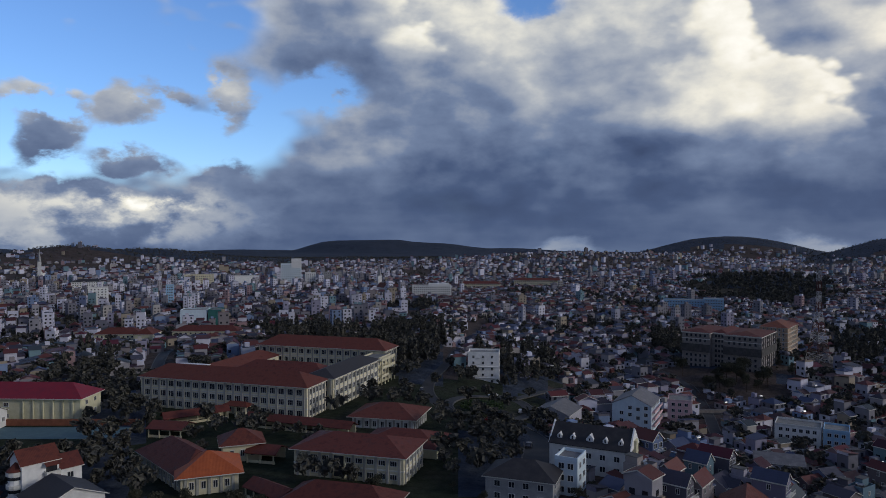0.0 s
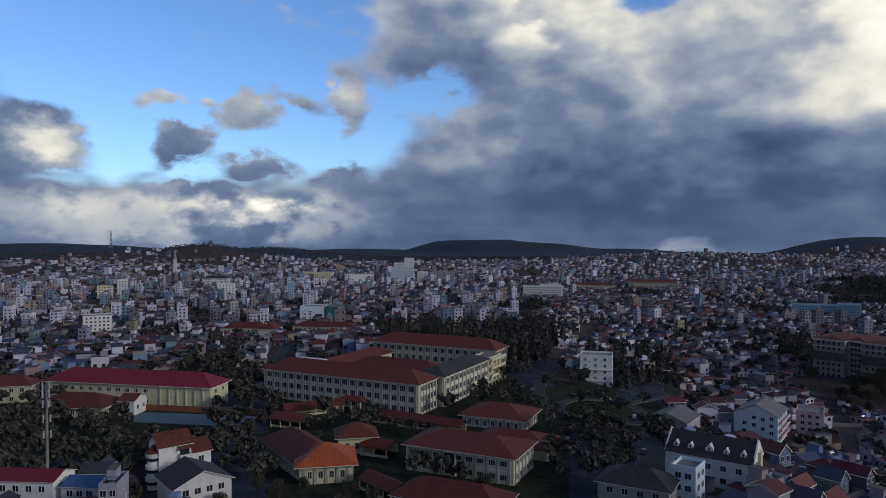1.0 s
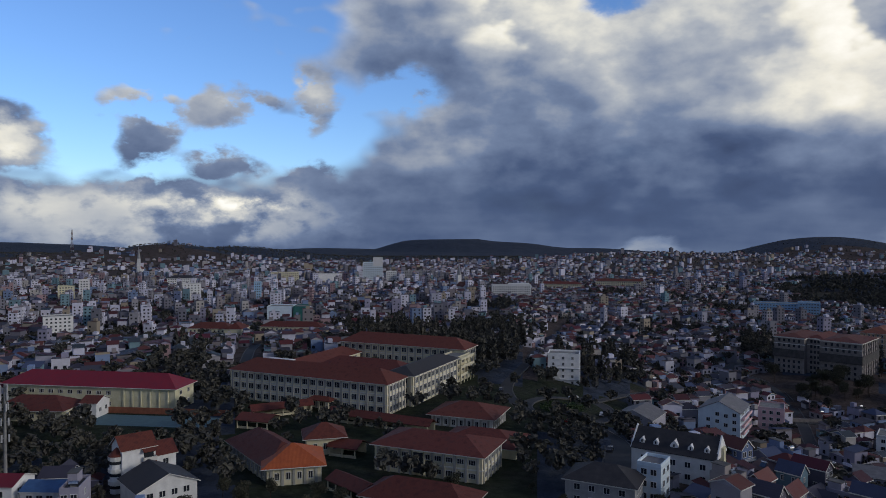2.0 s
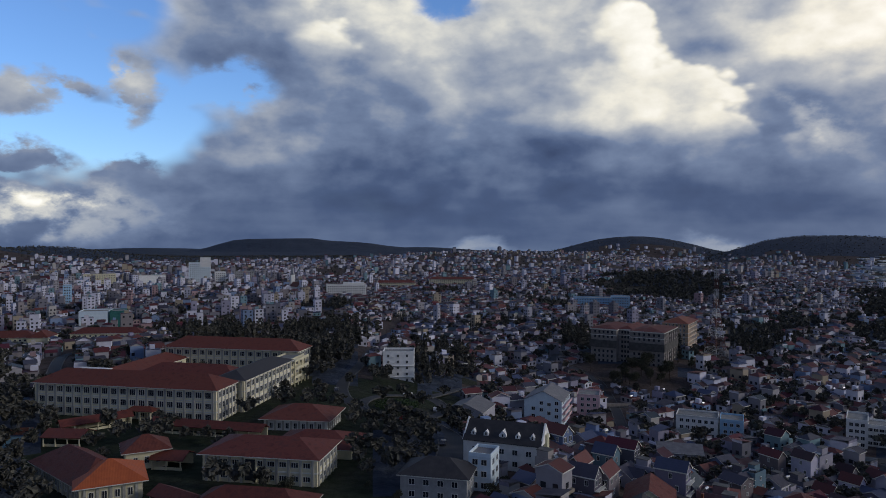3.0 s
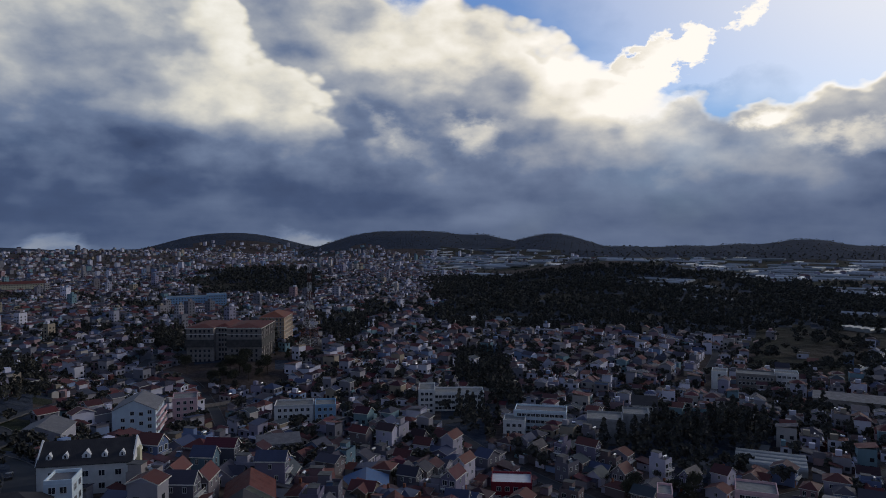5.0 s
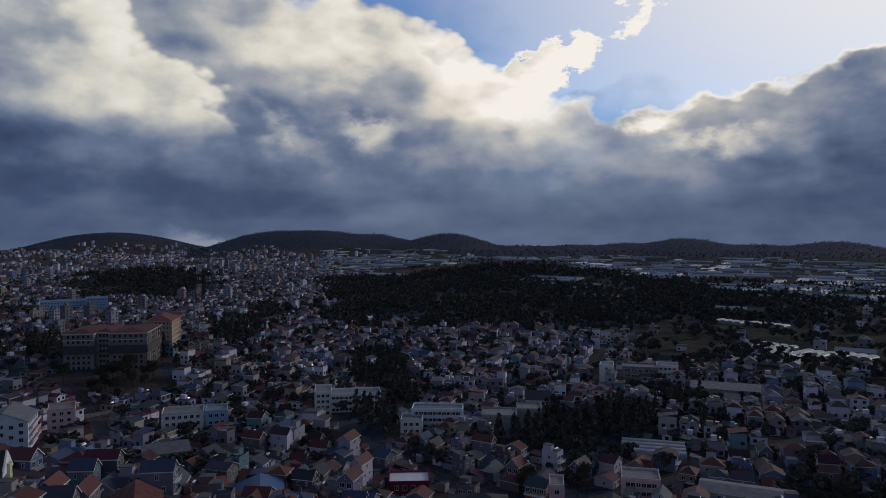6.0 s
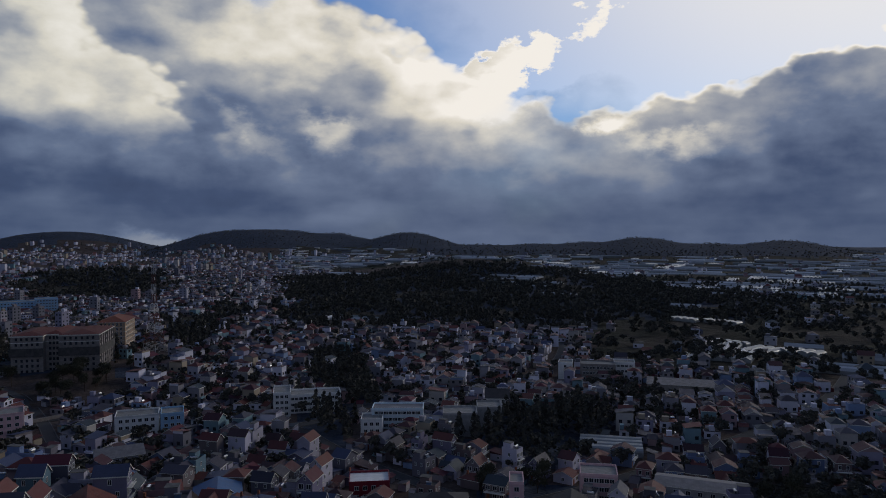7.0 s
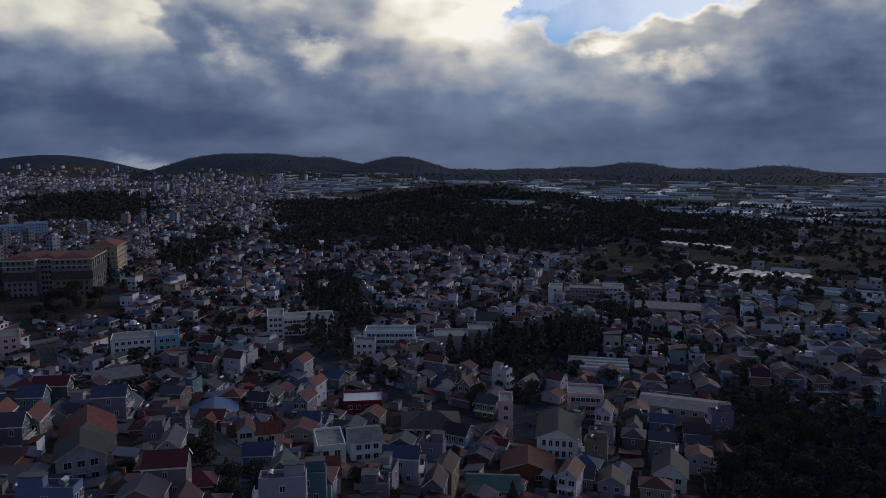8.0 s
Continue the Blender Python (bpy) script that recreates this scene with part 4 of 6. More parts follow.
gable_block = thing("apartment_building", 73.3, 307.2, -27, "pale blue-white four-storey block with a gabled flank", "building", z=height(73.3, 307.2) - 0.5)
bm = bmesh.new()
gable_walls(bm, 0, 19.3, 0, 16.7, 11.6, 4.0)
part("wall", bm, m_bluewhite, gable_block, at=pose(16.7, 0, 0, 0, 0, 90))
bm = bmesh.new()
gable_roof(bm, 0, 19.3, 0, 16.7, 11.6, 4.0, 0.35)
part("roof", bm, m_grey_roof, gable_block, at=pose(16.7, 0, 0, 0, 0, 90))
for s in range(4):
    part("window", w_mid, None, gable_block, at=pose(14.4, 0, 2.0 + s * 2.9))
for a, b in ((4.1, 7.8), (7.7, 7.4), (7.7, 10.4), (11.1, 10.0), (4.1, 4.6), (11.1, 6.2)):
    part("window", w_mid, None, gable_block, at=pose(a, 0, b))
rows_of_windows(gable_block, w_mid, (0, 16.7, 0, 19.3), "right", 5, 4, 2.0, 2.9)
for s in range(3):
    bm = bmesh.new()
    box(bm, 16.7 + 0.004, 18.1, 1, 18.3, 2.9 + s * 2.9, 3.1 + s * 2.9)
    box(bm, 18.0, 18.1, 1, 18.3, 3.1 + s * 2.9, 4.0 + s * 2.9)
    part("balcony", bm, m_pink_wall, gable_block)
claim_block(73.3, 307.2, -27, 16.7, 19.3)

wing("house", 49.0, 275.4, 62, 16.3, 15.2, 2, 4.4, m_grey_roof, m_lilac_wall, "tall lilac-grey gabled house", (0, 0, 0, 0), rise=3.0, over=0.4, roof="gable")
wing("house", 10.5, 176.5, -20, 17, 12, 2, 3.0, m_dark_roof, m_grey_wall, "broad house with a dark hip roof", (4, 3, 0, 3), rise=3.2, over=0.8)
wing("house", 28.4, 180.5, -27, 6, 8, 3, 3.0, m_grey_roof, m_bluewhite, "narrow pale blue house with a flat roof", (2, 2, 0, 0), roof="flat")
wing("house", 82.2, 294.8, -27, 22.2, 10.4, 1, 3.4, m_crimson, m_white, "low house with a crimson sheet roof", (4, 3, 0, 0), rise=1.6, over=0.6, roof="gable")
wing("house", 111.1, 350.4, -20, 11.4, 14.2, 4, 3.0, m_concrete, m_pink_wall, "narrow pink four-storey house", (3, 3, 0, 0), roof="flat")
wing("house", 119.6, 270.6, -20, 17.1, 14.2, 2, 3.6, m_grey_roof, m_lilac_wall, "lilac-grey house with a gabled sheet roof", (0, 1, 0, 0), rise=2.2, over=0.4, roof="gable")
wing("house", 148.1, 316.2, -30, 18.5, 12.8, 3, 3.1, m_concrete, m_white, "white three-storey row house with balconies", (6, 3, 0, 3), roof="flat")
wing("house", 163.8, 304.8, -30, 10.0, 12.8, 3, 3.2, m_concrete, m_sky_wall, "blue three-storey row house", (3, 3, 0, 0), roof="flat")

# the large unfinished complex on the rise, with its finished apricot wing
shell = thing("unfinished_building", 156.7, 464.3, -38, "large unfinished concrete building with dark red roofs", "building", z=height(156.7, 464.3) - 1)
bm = bmesh.new()
box(bm, 0, 17.5, 0, 37.0, -6, 22.4)
part("wall", bm, m_tan_wall, shell)
bm = bmesh.new()
box(bm, 17.504, 26.496, 5.0, 37.0, -6, 22.4)
part("wall", bm, m_tan_wall, shell)
bm = bmesh.new()
box(bm, 26.5, 48.4, 0, 37.0, -6, 22.4)
part("wall", bm, m_tan_wall, shell)
for x0, x1, y0 in ((0, 17.5, 0), (17.5, 26.5, 5.4), (26.5, 48.4, 0)):
    bm = bmesh.new()
    box(bm, x0 - 0.5, x1 + 0.5, y0 - 0.8, 37.6, 22.404, 22.9)
    part("cornice", bm, m_trim, shell)
    bm = bmesh.new()
    hip_roof(bm, x0, x1, y0, 37.0, 22.904, 1.9, 0.9, soffit=1)
    part("roof", bm, [m_tile_brown, m_trim], shell)
    bm = bmesh.new()
    box(bm, x0 - 0.25, x1 + 0.25, y0 - 0.45, y0 - 0.004, 18.7, 19.1)
    part("string_course", bm, m_trim, shell)
w_hole = window_mesh(1.5, 1.9, [m_concrete, m_pane], bars=0)
for x0, x1, y0, n in ((0, 17.5, 0, 5), (17.5, 26.5, 5, 3), (26.5, 48.4, 0, 6)):
    rows_of_windows(shell, w_hole, (x0, x1, y0, 37.0), "front", n, 7, 1.8, 3.2)
rows_of_windows(shell, w_hole, (26.5, 48.4, 0, 37.0), "right", 9, 7, 1.8, 3.2)
# dark sheets added across the middle storeys in place of a dark smudge there
for q in ((-0.5, 17.9, -0.9, -0.8), (26.1, 48.9, -0.9, -0.8), (49.2, 49.3, -0.8, 36.0)):
    bm = bmesh.new()
    box(bm, *q, 10.6, 15.6)
    part("scaffold_netting", bm, m_dark_band, shell, "dark sheet added across the middle storeys")
for i in range(8):
    bm = bmesh.new()
    box(bm, 48.4 + 0.004, 48.9, i * 5.07, i * 5.07 + 0.6, -6, 22.3)
    part("pilaster", bm, m_tan_wall, shell)
claim_block(156.7, 464.3, -38, 48.4, 37.0)
for x, y in ((165, 436), (182, 424), (150, 444), (186, 402), (166, 412), (148, 424), (200, 424), (176, 392)):
    claim(x, y, 11)
apricot = thing("office_wing", 223.6, 501.3, -38, "apricot seven-storey wing with an orange-red hip roof", "building", z=height(223.6, 501.3) - 1)
W2, D2 = 18.5, 31.3
bm = bmesh.new()
box(bm, 0, W2, 0, D2, -4, 22.4)
part("wall", bm, m_orange_wall, apricot)
bm = bmesh.new()
hip_roof(bm, 0, W2, 0, D2, 22.404, 3.8, 0.7, soffit=1)
part("roof", bm, [m_tile_rust, m_trim], apricot)
rows_of_windows(apricot, w_tall, (0, W2, 0, D2), "right", 8, 7, 1.8, 3.2)
rows_of_windows(apricot, w_tall, (0, W2, 0, D2), "front", 6, 7, 1.8, 3.2)
for s in range(1, 7):
    bm = bmesh.new()
    box(bm, -0.2, W2 + 0.2, -0.2, -0.004, s * 3.2 - 0.2, s * 3.2)
    box(bm, W2 + 0.004, W2 + 0.2, -0.2, D2 + 0.2, s * 3.2 - 0.2, s * 3.2)
    part("string_course", bm, m_trim, apricot)
claim_block(223.6, 501.3, -38, W2, D2)
wall_z = height(150.0, 375.0)
bm = bmesh.new()
box(bm, 112, 205, 372, 372.6, wall_z - 6, wall_z + 1.6)
tagged(new("retaining_wall", mesh_of("retaining_wall", bm, m_tan_wall)), "low concrete retaining wall below the unfinished building", "wall", kind="structure")


def lattice_mast(name, x, y, tall, foot, top, label, red=True):
    """A four-legged lattice mast in red and white lengths, each length a part."""
    ob = thing(name, x, y, 20, label, "mast", z=height(x, y) - 0.5)
    n = 9
    for i in range(n):
        a, b = i / n, (i + 1) / n
        bm = bmesh.new()

        def corner(t, k):
            h = foot + (top - foot) * min(1.0, t / 0.62) ** 0.8
            return Vector((h * (1, 1, -1, -1)[k], h * (1, -1, -1, 1)[k], tall * t))
        for k in range(4):
            j = (k + 1) % 4
            tube(bm, corner(a, k), corner(b, k), 0.24, 0.24, 4)
            for s in range(2):
                p, q = a + (b - a) * s / 2, a + (b - a) * (s + 1) / 2
                tube(bm, corner(p, k), corner(q, j), 0.12, 0.12, 4, caps=False)
                tube(bm, corner(p, j), corner(q, k), 0.12, 0.12, 4, caps=False)
                tube(bm, corner(q, k), corner(q, j), 0.12, 0.12, 4, caps=False)
        part("lattice_section", bm, m_white_paint if i % 2 == 0 or not red else m_red_paint, ob)
    bm = bmesh.new()
    tube(bm, (0, 0, tall), (0, 0, tall * 1.08), 0.12, 0.05, 6)
    part("antenna", bm, m_steel, ob)
    for z in (0.62, 0.72, 0.84):
        for k in range(3):
            bm = bmesh.new()
            c, s = math.cos(k * 2.1), math.sin(k * 2.1)
            tube(bm, (c * 1.2, s * 1.2, tall * z - 1.2), (c * 1.2, s * 1.2, tall * z + 1.2), 0.28, 0.28, 6)
            part("antenna", bm, m_white_paint, ob)
    claim(x, y, foot + 2)
    for k in range(1, 5):
        claim(x * (1 - 0.03 * k), y * (1 - 0.03 * k), foot + 4)
    return ob


lattice_mast("lattice_mast", 268, 506, 66, 6.4, 1.1, "tall red and white lattice radio mast")
far_x, far_y = polar(34.0, 2300)
far_mast = lattice_mast("lattice_mast", far_x, far_y, 66, 5.0, 1.6, "distant red and white mast on a hill")
px, py = polar(38.2, 200)
pole = thing("antenna_pole", px, py, 0, "slim telecom pole with white panel antennas", "mast")
bm = bmesh.new()
tube(bm, (0, 0, 0), (0, 0, 30), 0.45, 0.25, 8)
part("pole", bm, m_concrete, pole)
for z in (17, 21, 24.5, 27, 29):
    for k in range(3):
        bm = bmesh.new()
        c, s = math.cos(k * 2.1 + z), math.sin(k * 2.1 + z)
        tube(bm, (c * 0.9, s * 0.9, z - 0.9), (c * 0.9, s * 0.9, z + 0.9), 0.22, 0.22, 6)
        tube(bm, (0, 0, z), (c * 0.9, s * 0.9, z), 0.05, 0.05, 4)
        part("antenna", bm, m_white_paint, pole)
claim(px, py, 2)

# white houses below the campus
villa = wing("villa", -100.9, 169.0, 49, 8.4, 8, 3, 3.7, m_tile, m_white, "white three-storey villa with a red gabled roof", (0, 2, 0, 0), rise=2.8, over=0.5, roof="gable")
bm = bmesh.new()
tube(bm, (-0.5, 2.6, 0), (-0.5, 2.6, 9.6), 1.7, 1.7, 12)
tube(bm, (-0.5, 2.6, 9.6), (-0.5, 2.6, 11.6), 2.1, 0.1, 12, mat=1)
part("turret", bm, [m_white, m_tile], villa)
for s in range(3):
    bm = bmesh.new()
    tube(bm, (-0.5, 2.6, 2.4 + s * 3.1), (-0.5, 2.6, 3.3 + s * 3.1), 2.15, 2.15, 12)
    part("balcony", bm, m_trim, villa)
    bm = bmesh.new()
    tube(bm, (-0.5, 2.6, 1.35 + s * 3.1), (-0.5, 2.6, 2.1 + s * 3.1), 1.76, 1.76, 12)
    part("window", bm, m_pane, villa)
for s in range(3):
    z = 0.3 + s * 3.7
    bm = bmesh.new()
    box(bm, 5.0, 8.3, -1.5, -0.004, z - 0.25, z)
    box(bm, 5.0, 8.3, -1.5, -1.35, z, z + 0.9)
    box(bm, 5.0, 5.15, -1.35, -0.004, z, z + 0.9)
    box(bm, 8.15, 8.3, -1.35, -0.004, z, z + 0.9)
    part("balcony", bm, m_trim, villa)
    bm = bmesh.new()
    box(bm, 5.4, 7.9, -0.06, -0.004, z + 0.1, z + 2.3)
    part("balcony_door", bm, m_pane, villa)
    bm = bmesh.new()
    solid(bm, [(4.8, -1.8, z + 2.5), (8.5, -1.8, z + 2.5), (8.5, -0.004, z + 3.3), (4.8, -0.004, z + 3.3), (4.8, -1.8, z + 2.35), (8.5, -1.8, z + 2.35), (8.5, -0.004, z + 3.1), (4.8, -0.004, z + 3.1)],
          [(0, 1, 2, 3), (7, 6, 5, 4), (0, 4, 5, 1), (1, 5, 6, 2), (2, 6, 7, 3), (3, 7, 4, 0)])
    part("canopy", bm, m_tile, villa)
wing("house", -95.6, 175.5, 49, 5.5, 7.5, 2, 4.1, m_tile_brown, m_white, "white house wing with a brown-red gable roof", (1, 2, 0, 0), rise=2.6, over=0.5, roof="gable")
wing("house", -78.75, 164.25, 137.6, 13, 13.9, 2, 3.2, m_dark_roof, m_white, "white house with a dark blue-grey gable roof", (3, 0, 0, 4), rise=3.0, over=0.7, roof="gable")
wing("house", -140, 150, 5, 22, 9, 2, 3.6, m_crimson, m_white, "white two-storey house with a crimson roof", (6, 2, 0, 0), rise=1.6, over=0.4, roof="gable")
wing("house", -116, 152, 5, 9, 8, 2, 3.1, m_blue_roof, m_white, "white house with a blue sheet roof", (3, 2, 0, 0), rise=1.4, over=0.4, roof="gable")

# buildings among the houses further along
ell = wing("school_building", 216.5, 292.0, -38, 8.5, 17.1, 4, 2.9, m_concrete, m_white, "white four-storey building end", (3, 6, 0, 0), roof="flat")
wing("school_building", 225.3, 292.0, -38, 27.1, 12.8, 3, 3.0, m_concrete, m_white, "white three-storey school wing with open galleries", (11, 4, 0, 0), roof="flat", me=w_wide)
wing("school_building", 233.6, 239.3, -50, 24.2, 11.4, 3, 3.0, m_grey_roof, m_bluewhite, "pale blue three-storey building with open galleries", (10, 4, 0, 0), roof="flat", me=w_wide)
wing("house", 223.6, 236.4, -48, 10.0, 11.4, 2, 3.2, m_concrete, m_white, "white stepped house with roof terraces", (3, 3, 0, 0), roof="flat")
wing("warehouse", 245.0, 205.1, -50, 15.7, 14.2, 3, 3.3, m_concrete, m_grey_wall, "blind grey concrete building", (0, 0, 0, 0), roof="flat")
wing("warehouse", 263.5, 199.4, -50, 11.4, 12.8, 3, 3.4, m_concrete, m_grey_wall, "blind grey concrete building", (0, 0, 0, 0), roof="flat")
wing("house", 293.4, 216.5, -54, 11.4, 14.2, 2, 3.6, m_dark_roof, m_white, "white gabled house with a brown gable front", (3, 1, 0, 0), rise=3.2, over=0.8, roof="gable")
wing("apartment_building", 384.5, 227.9, -62, 8.5, 11.4, 3, 3.4, m_concrete, m_white, "white stair tower of a concrete building", (1, 1, 0, 0), roof="flat")
wing("apartment_building", 391.7, 216.5, -62, 21.4, 14.2, 3, 3.2, m_concrete, m_tan_wall, "brown-grey unfinished three-storey block", (9, 3, 0, 0), roof="flat")
wing("apartment_building", 408.8, 202.2, -62, 12.8, 11.4, 3, 3.3, m_concrete, m_white, "white three-storey block with galleries", (4, 3, 0, 0), roof="flat", me=w_wide)
wing("warehouse", 387.4, 170.9, -68, 42.7, 19.9, 1, 5.0, m_tan_wall, m_tan_wall, "long low shed with a pale brown roof", (0, 0, 0, 0), rise=2.0, over=0.4, roof="gable")
wing("house", 76.0, 162.6, 65, 13.0, 11.9, 2, 3.0, m_tile_brown, m_yellow_wall, "cream gabled house with a dark red roof", (2, 0, 0, 0), rise=3.6, over=0.5, roof="gable")
wing("house", 66.6, 147.5, 66, 10.3, 9.6, 2, 3.0, m_dark_roof, m_lilac_wall, "pale lilac gabled house with a dark roof", (2, 0, 0, 3), rise=2.8, over=0.5, roof="gable")
wing("warehouse", 95.0, 196.5, -27, 15.0, 13.0, 1, 4.2, m_tile_brown, m_brickwall, "low shed with dark red walls and roof", (3, 2, 0, 0), rise=2.4, over=0.6)
wing("house", 128.6, 190.5, 57, 12.0, 14.0, 1, 3.8, m_blue_roof, m_bluewhite, "wide blue-roofed house with a low gable", (2, 0, 0, 3), rise=2.6, over=0.7, roof="gable")
wing("house", 108.7, 166.0, -35, 14.4, 7.0, 2, 2.9, m_tile_brown, m_white, "white two-storey house with a dark red roof", (4, 2, 0, 0), rise=2.2, over=0.5, roof="gable")
wing("house", 113.5, 160.5, 55, 6.0, 4.6, 2, 2.9, m_tile_brown, m_white, "white gabled porch wing of a house", (1, 0, 0, 2), rise=1.8, over=0.4, roof="gable")
wing("house", 99.1, 124.2, -40, 9.8, 11.0, 2, 3.2, m_tile_brown, m_white, "white house with a dark red sloping roof", (3, 3, 0, 0), rise=2.8, over=0.4, roof="gable")
wing("house", 169.1, 97.1, 32, 12.0, 15.0, 1, 3.8, m_tile_brown, m_brickwall, "brown-walled house with a wide gable", (2, 0, 0, 2), rise=2.6, over=0.5, roof="gable")
wing("house", 138.2, 104.8, -55, 13.4, 9.0, 2, 2.8, m_green_roof, m_grey_wall, "grey house with a dark green sheet roof", (4, 3, 0, 0), rise=1.8, over=0.5, roof="gable")
wing("house", 185.3, 64.9, 21, 11.0, 9.0, 2, 3.0, m_dark_roof, m_white, "white house with a steep dark front gable", (3, 0, 0, 3), rise=3.4, over=0.6, roof="gable")
wing("house", 116.9, 138.0, -36, 7.5, 12.4, 3, 3.0, m_concrete, m_white, "white three-storey house with a stepped roof terrace", (2, 4, 0, 0), roof="flat")
wing("house", 132.3, 141.5, -36, 9.2, 11.8, 3, 2.9, m_grey_roof, m_bluewhite, "pale three-storey house with balconies", (3, 4, 0, 0), rise=1.8, over=0.4, roof="gable")
wing("house", 162.6, 149.3, -48, 18.2, 14.0, 2, 2.8, m_dark_roof, m_grey_wall, "grey house with a dark navy hip roof", (6, 3, 0, 0), rise=3.2, over=0.8)
villa_white = wing("villa", 188.2, 99.9, 29, 19.0, 12.6, 2, 3.3, m_dark_roof, m_white, "white two-storey villa with a pedimented gable and dark roof", (7, 0, 0, 5), rise=3.0, over=0.6, roof="gable", me=w_tall)
bm = bmesh.new()
box(bm, -0.25, -0.004, -0.3, 12.9, 6.45, 6.85)
part("cornice", bm, m_white, villa_white)
for k in range(2):
    bm = bmesh.new()
    box(bm, 1.0, 18.0, -1.2, -0.004, 0.3 + 3.3 * k, 0.5 + 3.3 * k)
    box(bm, 1.0, 18.0, -1.2, -1.1, 0.5 + 3.3 * k, 1.3 + 3.3 * k)
    part("balcony", bm, m_white, villa_white)
wing("house", 232.2, 99.7, -72, 29.9, 12.8, 2, 3.0, m_grey_roof, m_grey_wall, "long grey two-storey building with a sheet roof", (7, 3, 0, 0), rise=1.2, over=0.3, roof="gable")
wing("house", 185.3, 127.6, -55, 4.6, 10.0, 4, 3.2, m_concrete, m_pink_wall, "narrow pink four-storey tower house", (1, 3, 0, 0), roof="flat")
wing("house", 216.5, 119.6, -60, 12.8, 11.4, 3, 3.0, m_concrete, m_pink_wall, "pink three-storey house with windows", (6, 3, 0, 0), roof="flat")
wing("house", 165.1, 180.6, -44, 14.1, 11.3, 2, 3.1, m_white, m_crimson, "red and white two-storey house", (4, 3, 0, 0), roof="flat")


def greenhouse(x, y, yaw, spans, span, length, label):
    """Film-covered greenhouse: one arched span beside another, with posts and end walls, each span a part."""
    ob = thing("greenhouse", x, y, yaw, label, "greenhouse", "greenhouses", z=height(x, y) - 0.3)
    bm = bmesh.new()
    n = 6
    for y0, y1 in ((0.0, length),):
        ring = []
        for yy in (y0, y1):
            pts = [(0, yy, 0)] + [(span * (0.5 - 0.5 * math.cos(math.pi * i / n)), yy, 2.6 + 1.5 * math.sin(math.pi * i / n)) for i in range(n + 1)] + [(span, yy, 0)]
            ring.append([bm.verts.new(p) for p in pts])
        for i in range(len(ring[0]) - 1):
            bm.faces.new((ring[0][i], ring[0][i + 1], ring[1][i + 1], ring[1][i]))
        bm.faces.new(ring[0][::-1])
        bm.faces.new(ring[1])
    bmesh.ops.recalc_face_normals(bm, faces=bm.faces)
    me = mesh_of("span", bm, m_plastic)
    for i in range(spans):
        part("span", me, None, ob, at=pose(i * (span + 0.05), 0, 0))
    claim_block(x, y, yaw, spans * span, length)
    return ob


greenhouse(279, 154, -153, 4, 4.8, 26, "greenhouse with ribbed grey film roofs among houses")
for gx, gy, s, l in ((552, 172, 3, 30), (572, 150, 4, 16)):
    greenhouse(gx, gy, -100, s, 7.5, l, "pale film greenhouse with several arched spans")
for gx, gy, s, l in ((708, 290, 4, 14), (712, 258, 5, 12), (590, 212, 5, 7)):
    greenhouse(gx, gy, -100, s, 7.5, l, "pale film greenhouse with several arched spans")

# landmarks further off
hotel = wing("hotel", -42.8, 985.7, 4, 54.5, 20.8, 6, 3.1, m_concrete, m_white, "long white six-storey hotel with a flat roof", (18, 5, 0, 0), roof="flat", me=w_far)
for i in range(7):
    bm = bmesh.new()
    box(bm, 0.5 + i * 8.6, 1.5 + i * 8.6, -0.5, -0.004, 0, 19.8 + (i > 2) * 1.6)
    part("pilaster", bm, m_white, hotel)
bm = bmesh.new()
box(bm, 23, 52, 4, 14, 18.7, 21.8)
part("roof_storey", bm, m_white, hotel)
tower = wing("office_tower", -281.4, 1232.1, 12, 35.0, 20.8, 11, 3.3, m_concrete, m_bluewhite, "pale grey-white office tower", (10, 5, 0, 0), roof="flat", me=w_far)
bm = bmesh.new()
box(bm, 18, 35, -0.4, -0.004, 30, 46.4)
part("upper_facade", bm, m_white, tower)
wing("office_tower", -241.2, 1242.5, 12, 18.2, 18.2, 6, 3.3, m_concrete, m_white, "white office block beside a tower", (5, 3, 0, 0), roof="flat", me=w_far)
wing("office_tower", -215.3, 1277.5, 12, 33.7, 18.2, 6, 3.2, m_concrete, m_grey_wall, "grey office block with a flat roof", (10, 3, 0, 0), roof="flat", me=w_far)
wing("school_building", 273.5, 883.0, -18, 54.1, 19.9, 4, 3.3, m_concrete, m_sky_wall, "long sky-blue school building", (16, 4, 0, 0), roof="flat", me=w_far)
wing("school_building", 316.2, 860.2, -18, 22.8, 17.1, 5, 3.2, m_concrete, m_sky_wall, "sky-blue school end block", (7, 4, 0, 0), roof="flat", me=w_far)
yellow = wing("school_building", -276.3, 560.3, 2, 36.3, 16.9, 2, 3.9, m_tile, m_yellow_wall, "yellow school building with a red tiled roof", (10, 0, 0, 0), rise=4.4, over=0.8, me=w_far)
wing("school_building", -241.0, 552.1, 2, 14.3, 19.4, 2, 4.4, m_tile, m_yellow_wall, "yellow gabled school front", (0, 4, 0, 0), rise=4.6, over=0.6, roof="hip", me=w_far)
wing("school_building", -223.1, 583.6, 0, 54.5, 15.6, 2, 3.6, m_tile_brown, m_yellow_wall, "long school wing with a brown-red roof", (13, 3, 0, 0), rise=4.0, over=0.8, me=w_far)
m_teal = surface("teal_sheet_wall", [(0.03, 0.13, 0.12), (0.05, 0.17, 0.15)], 0.6, stain=0.2)
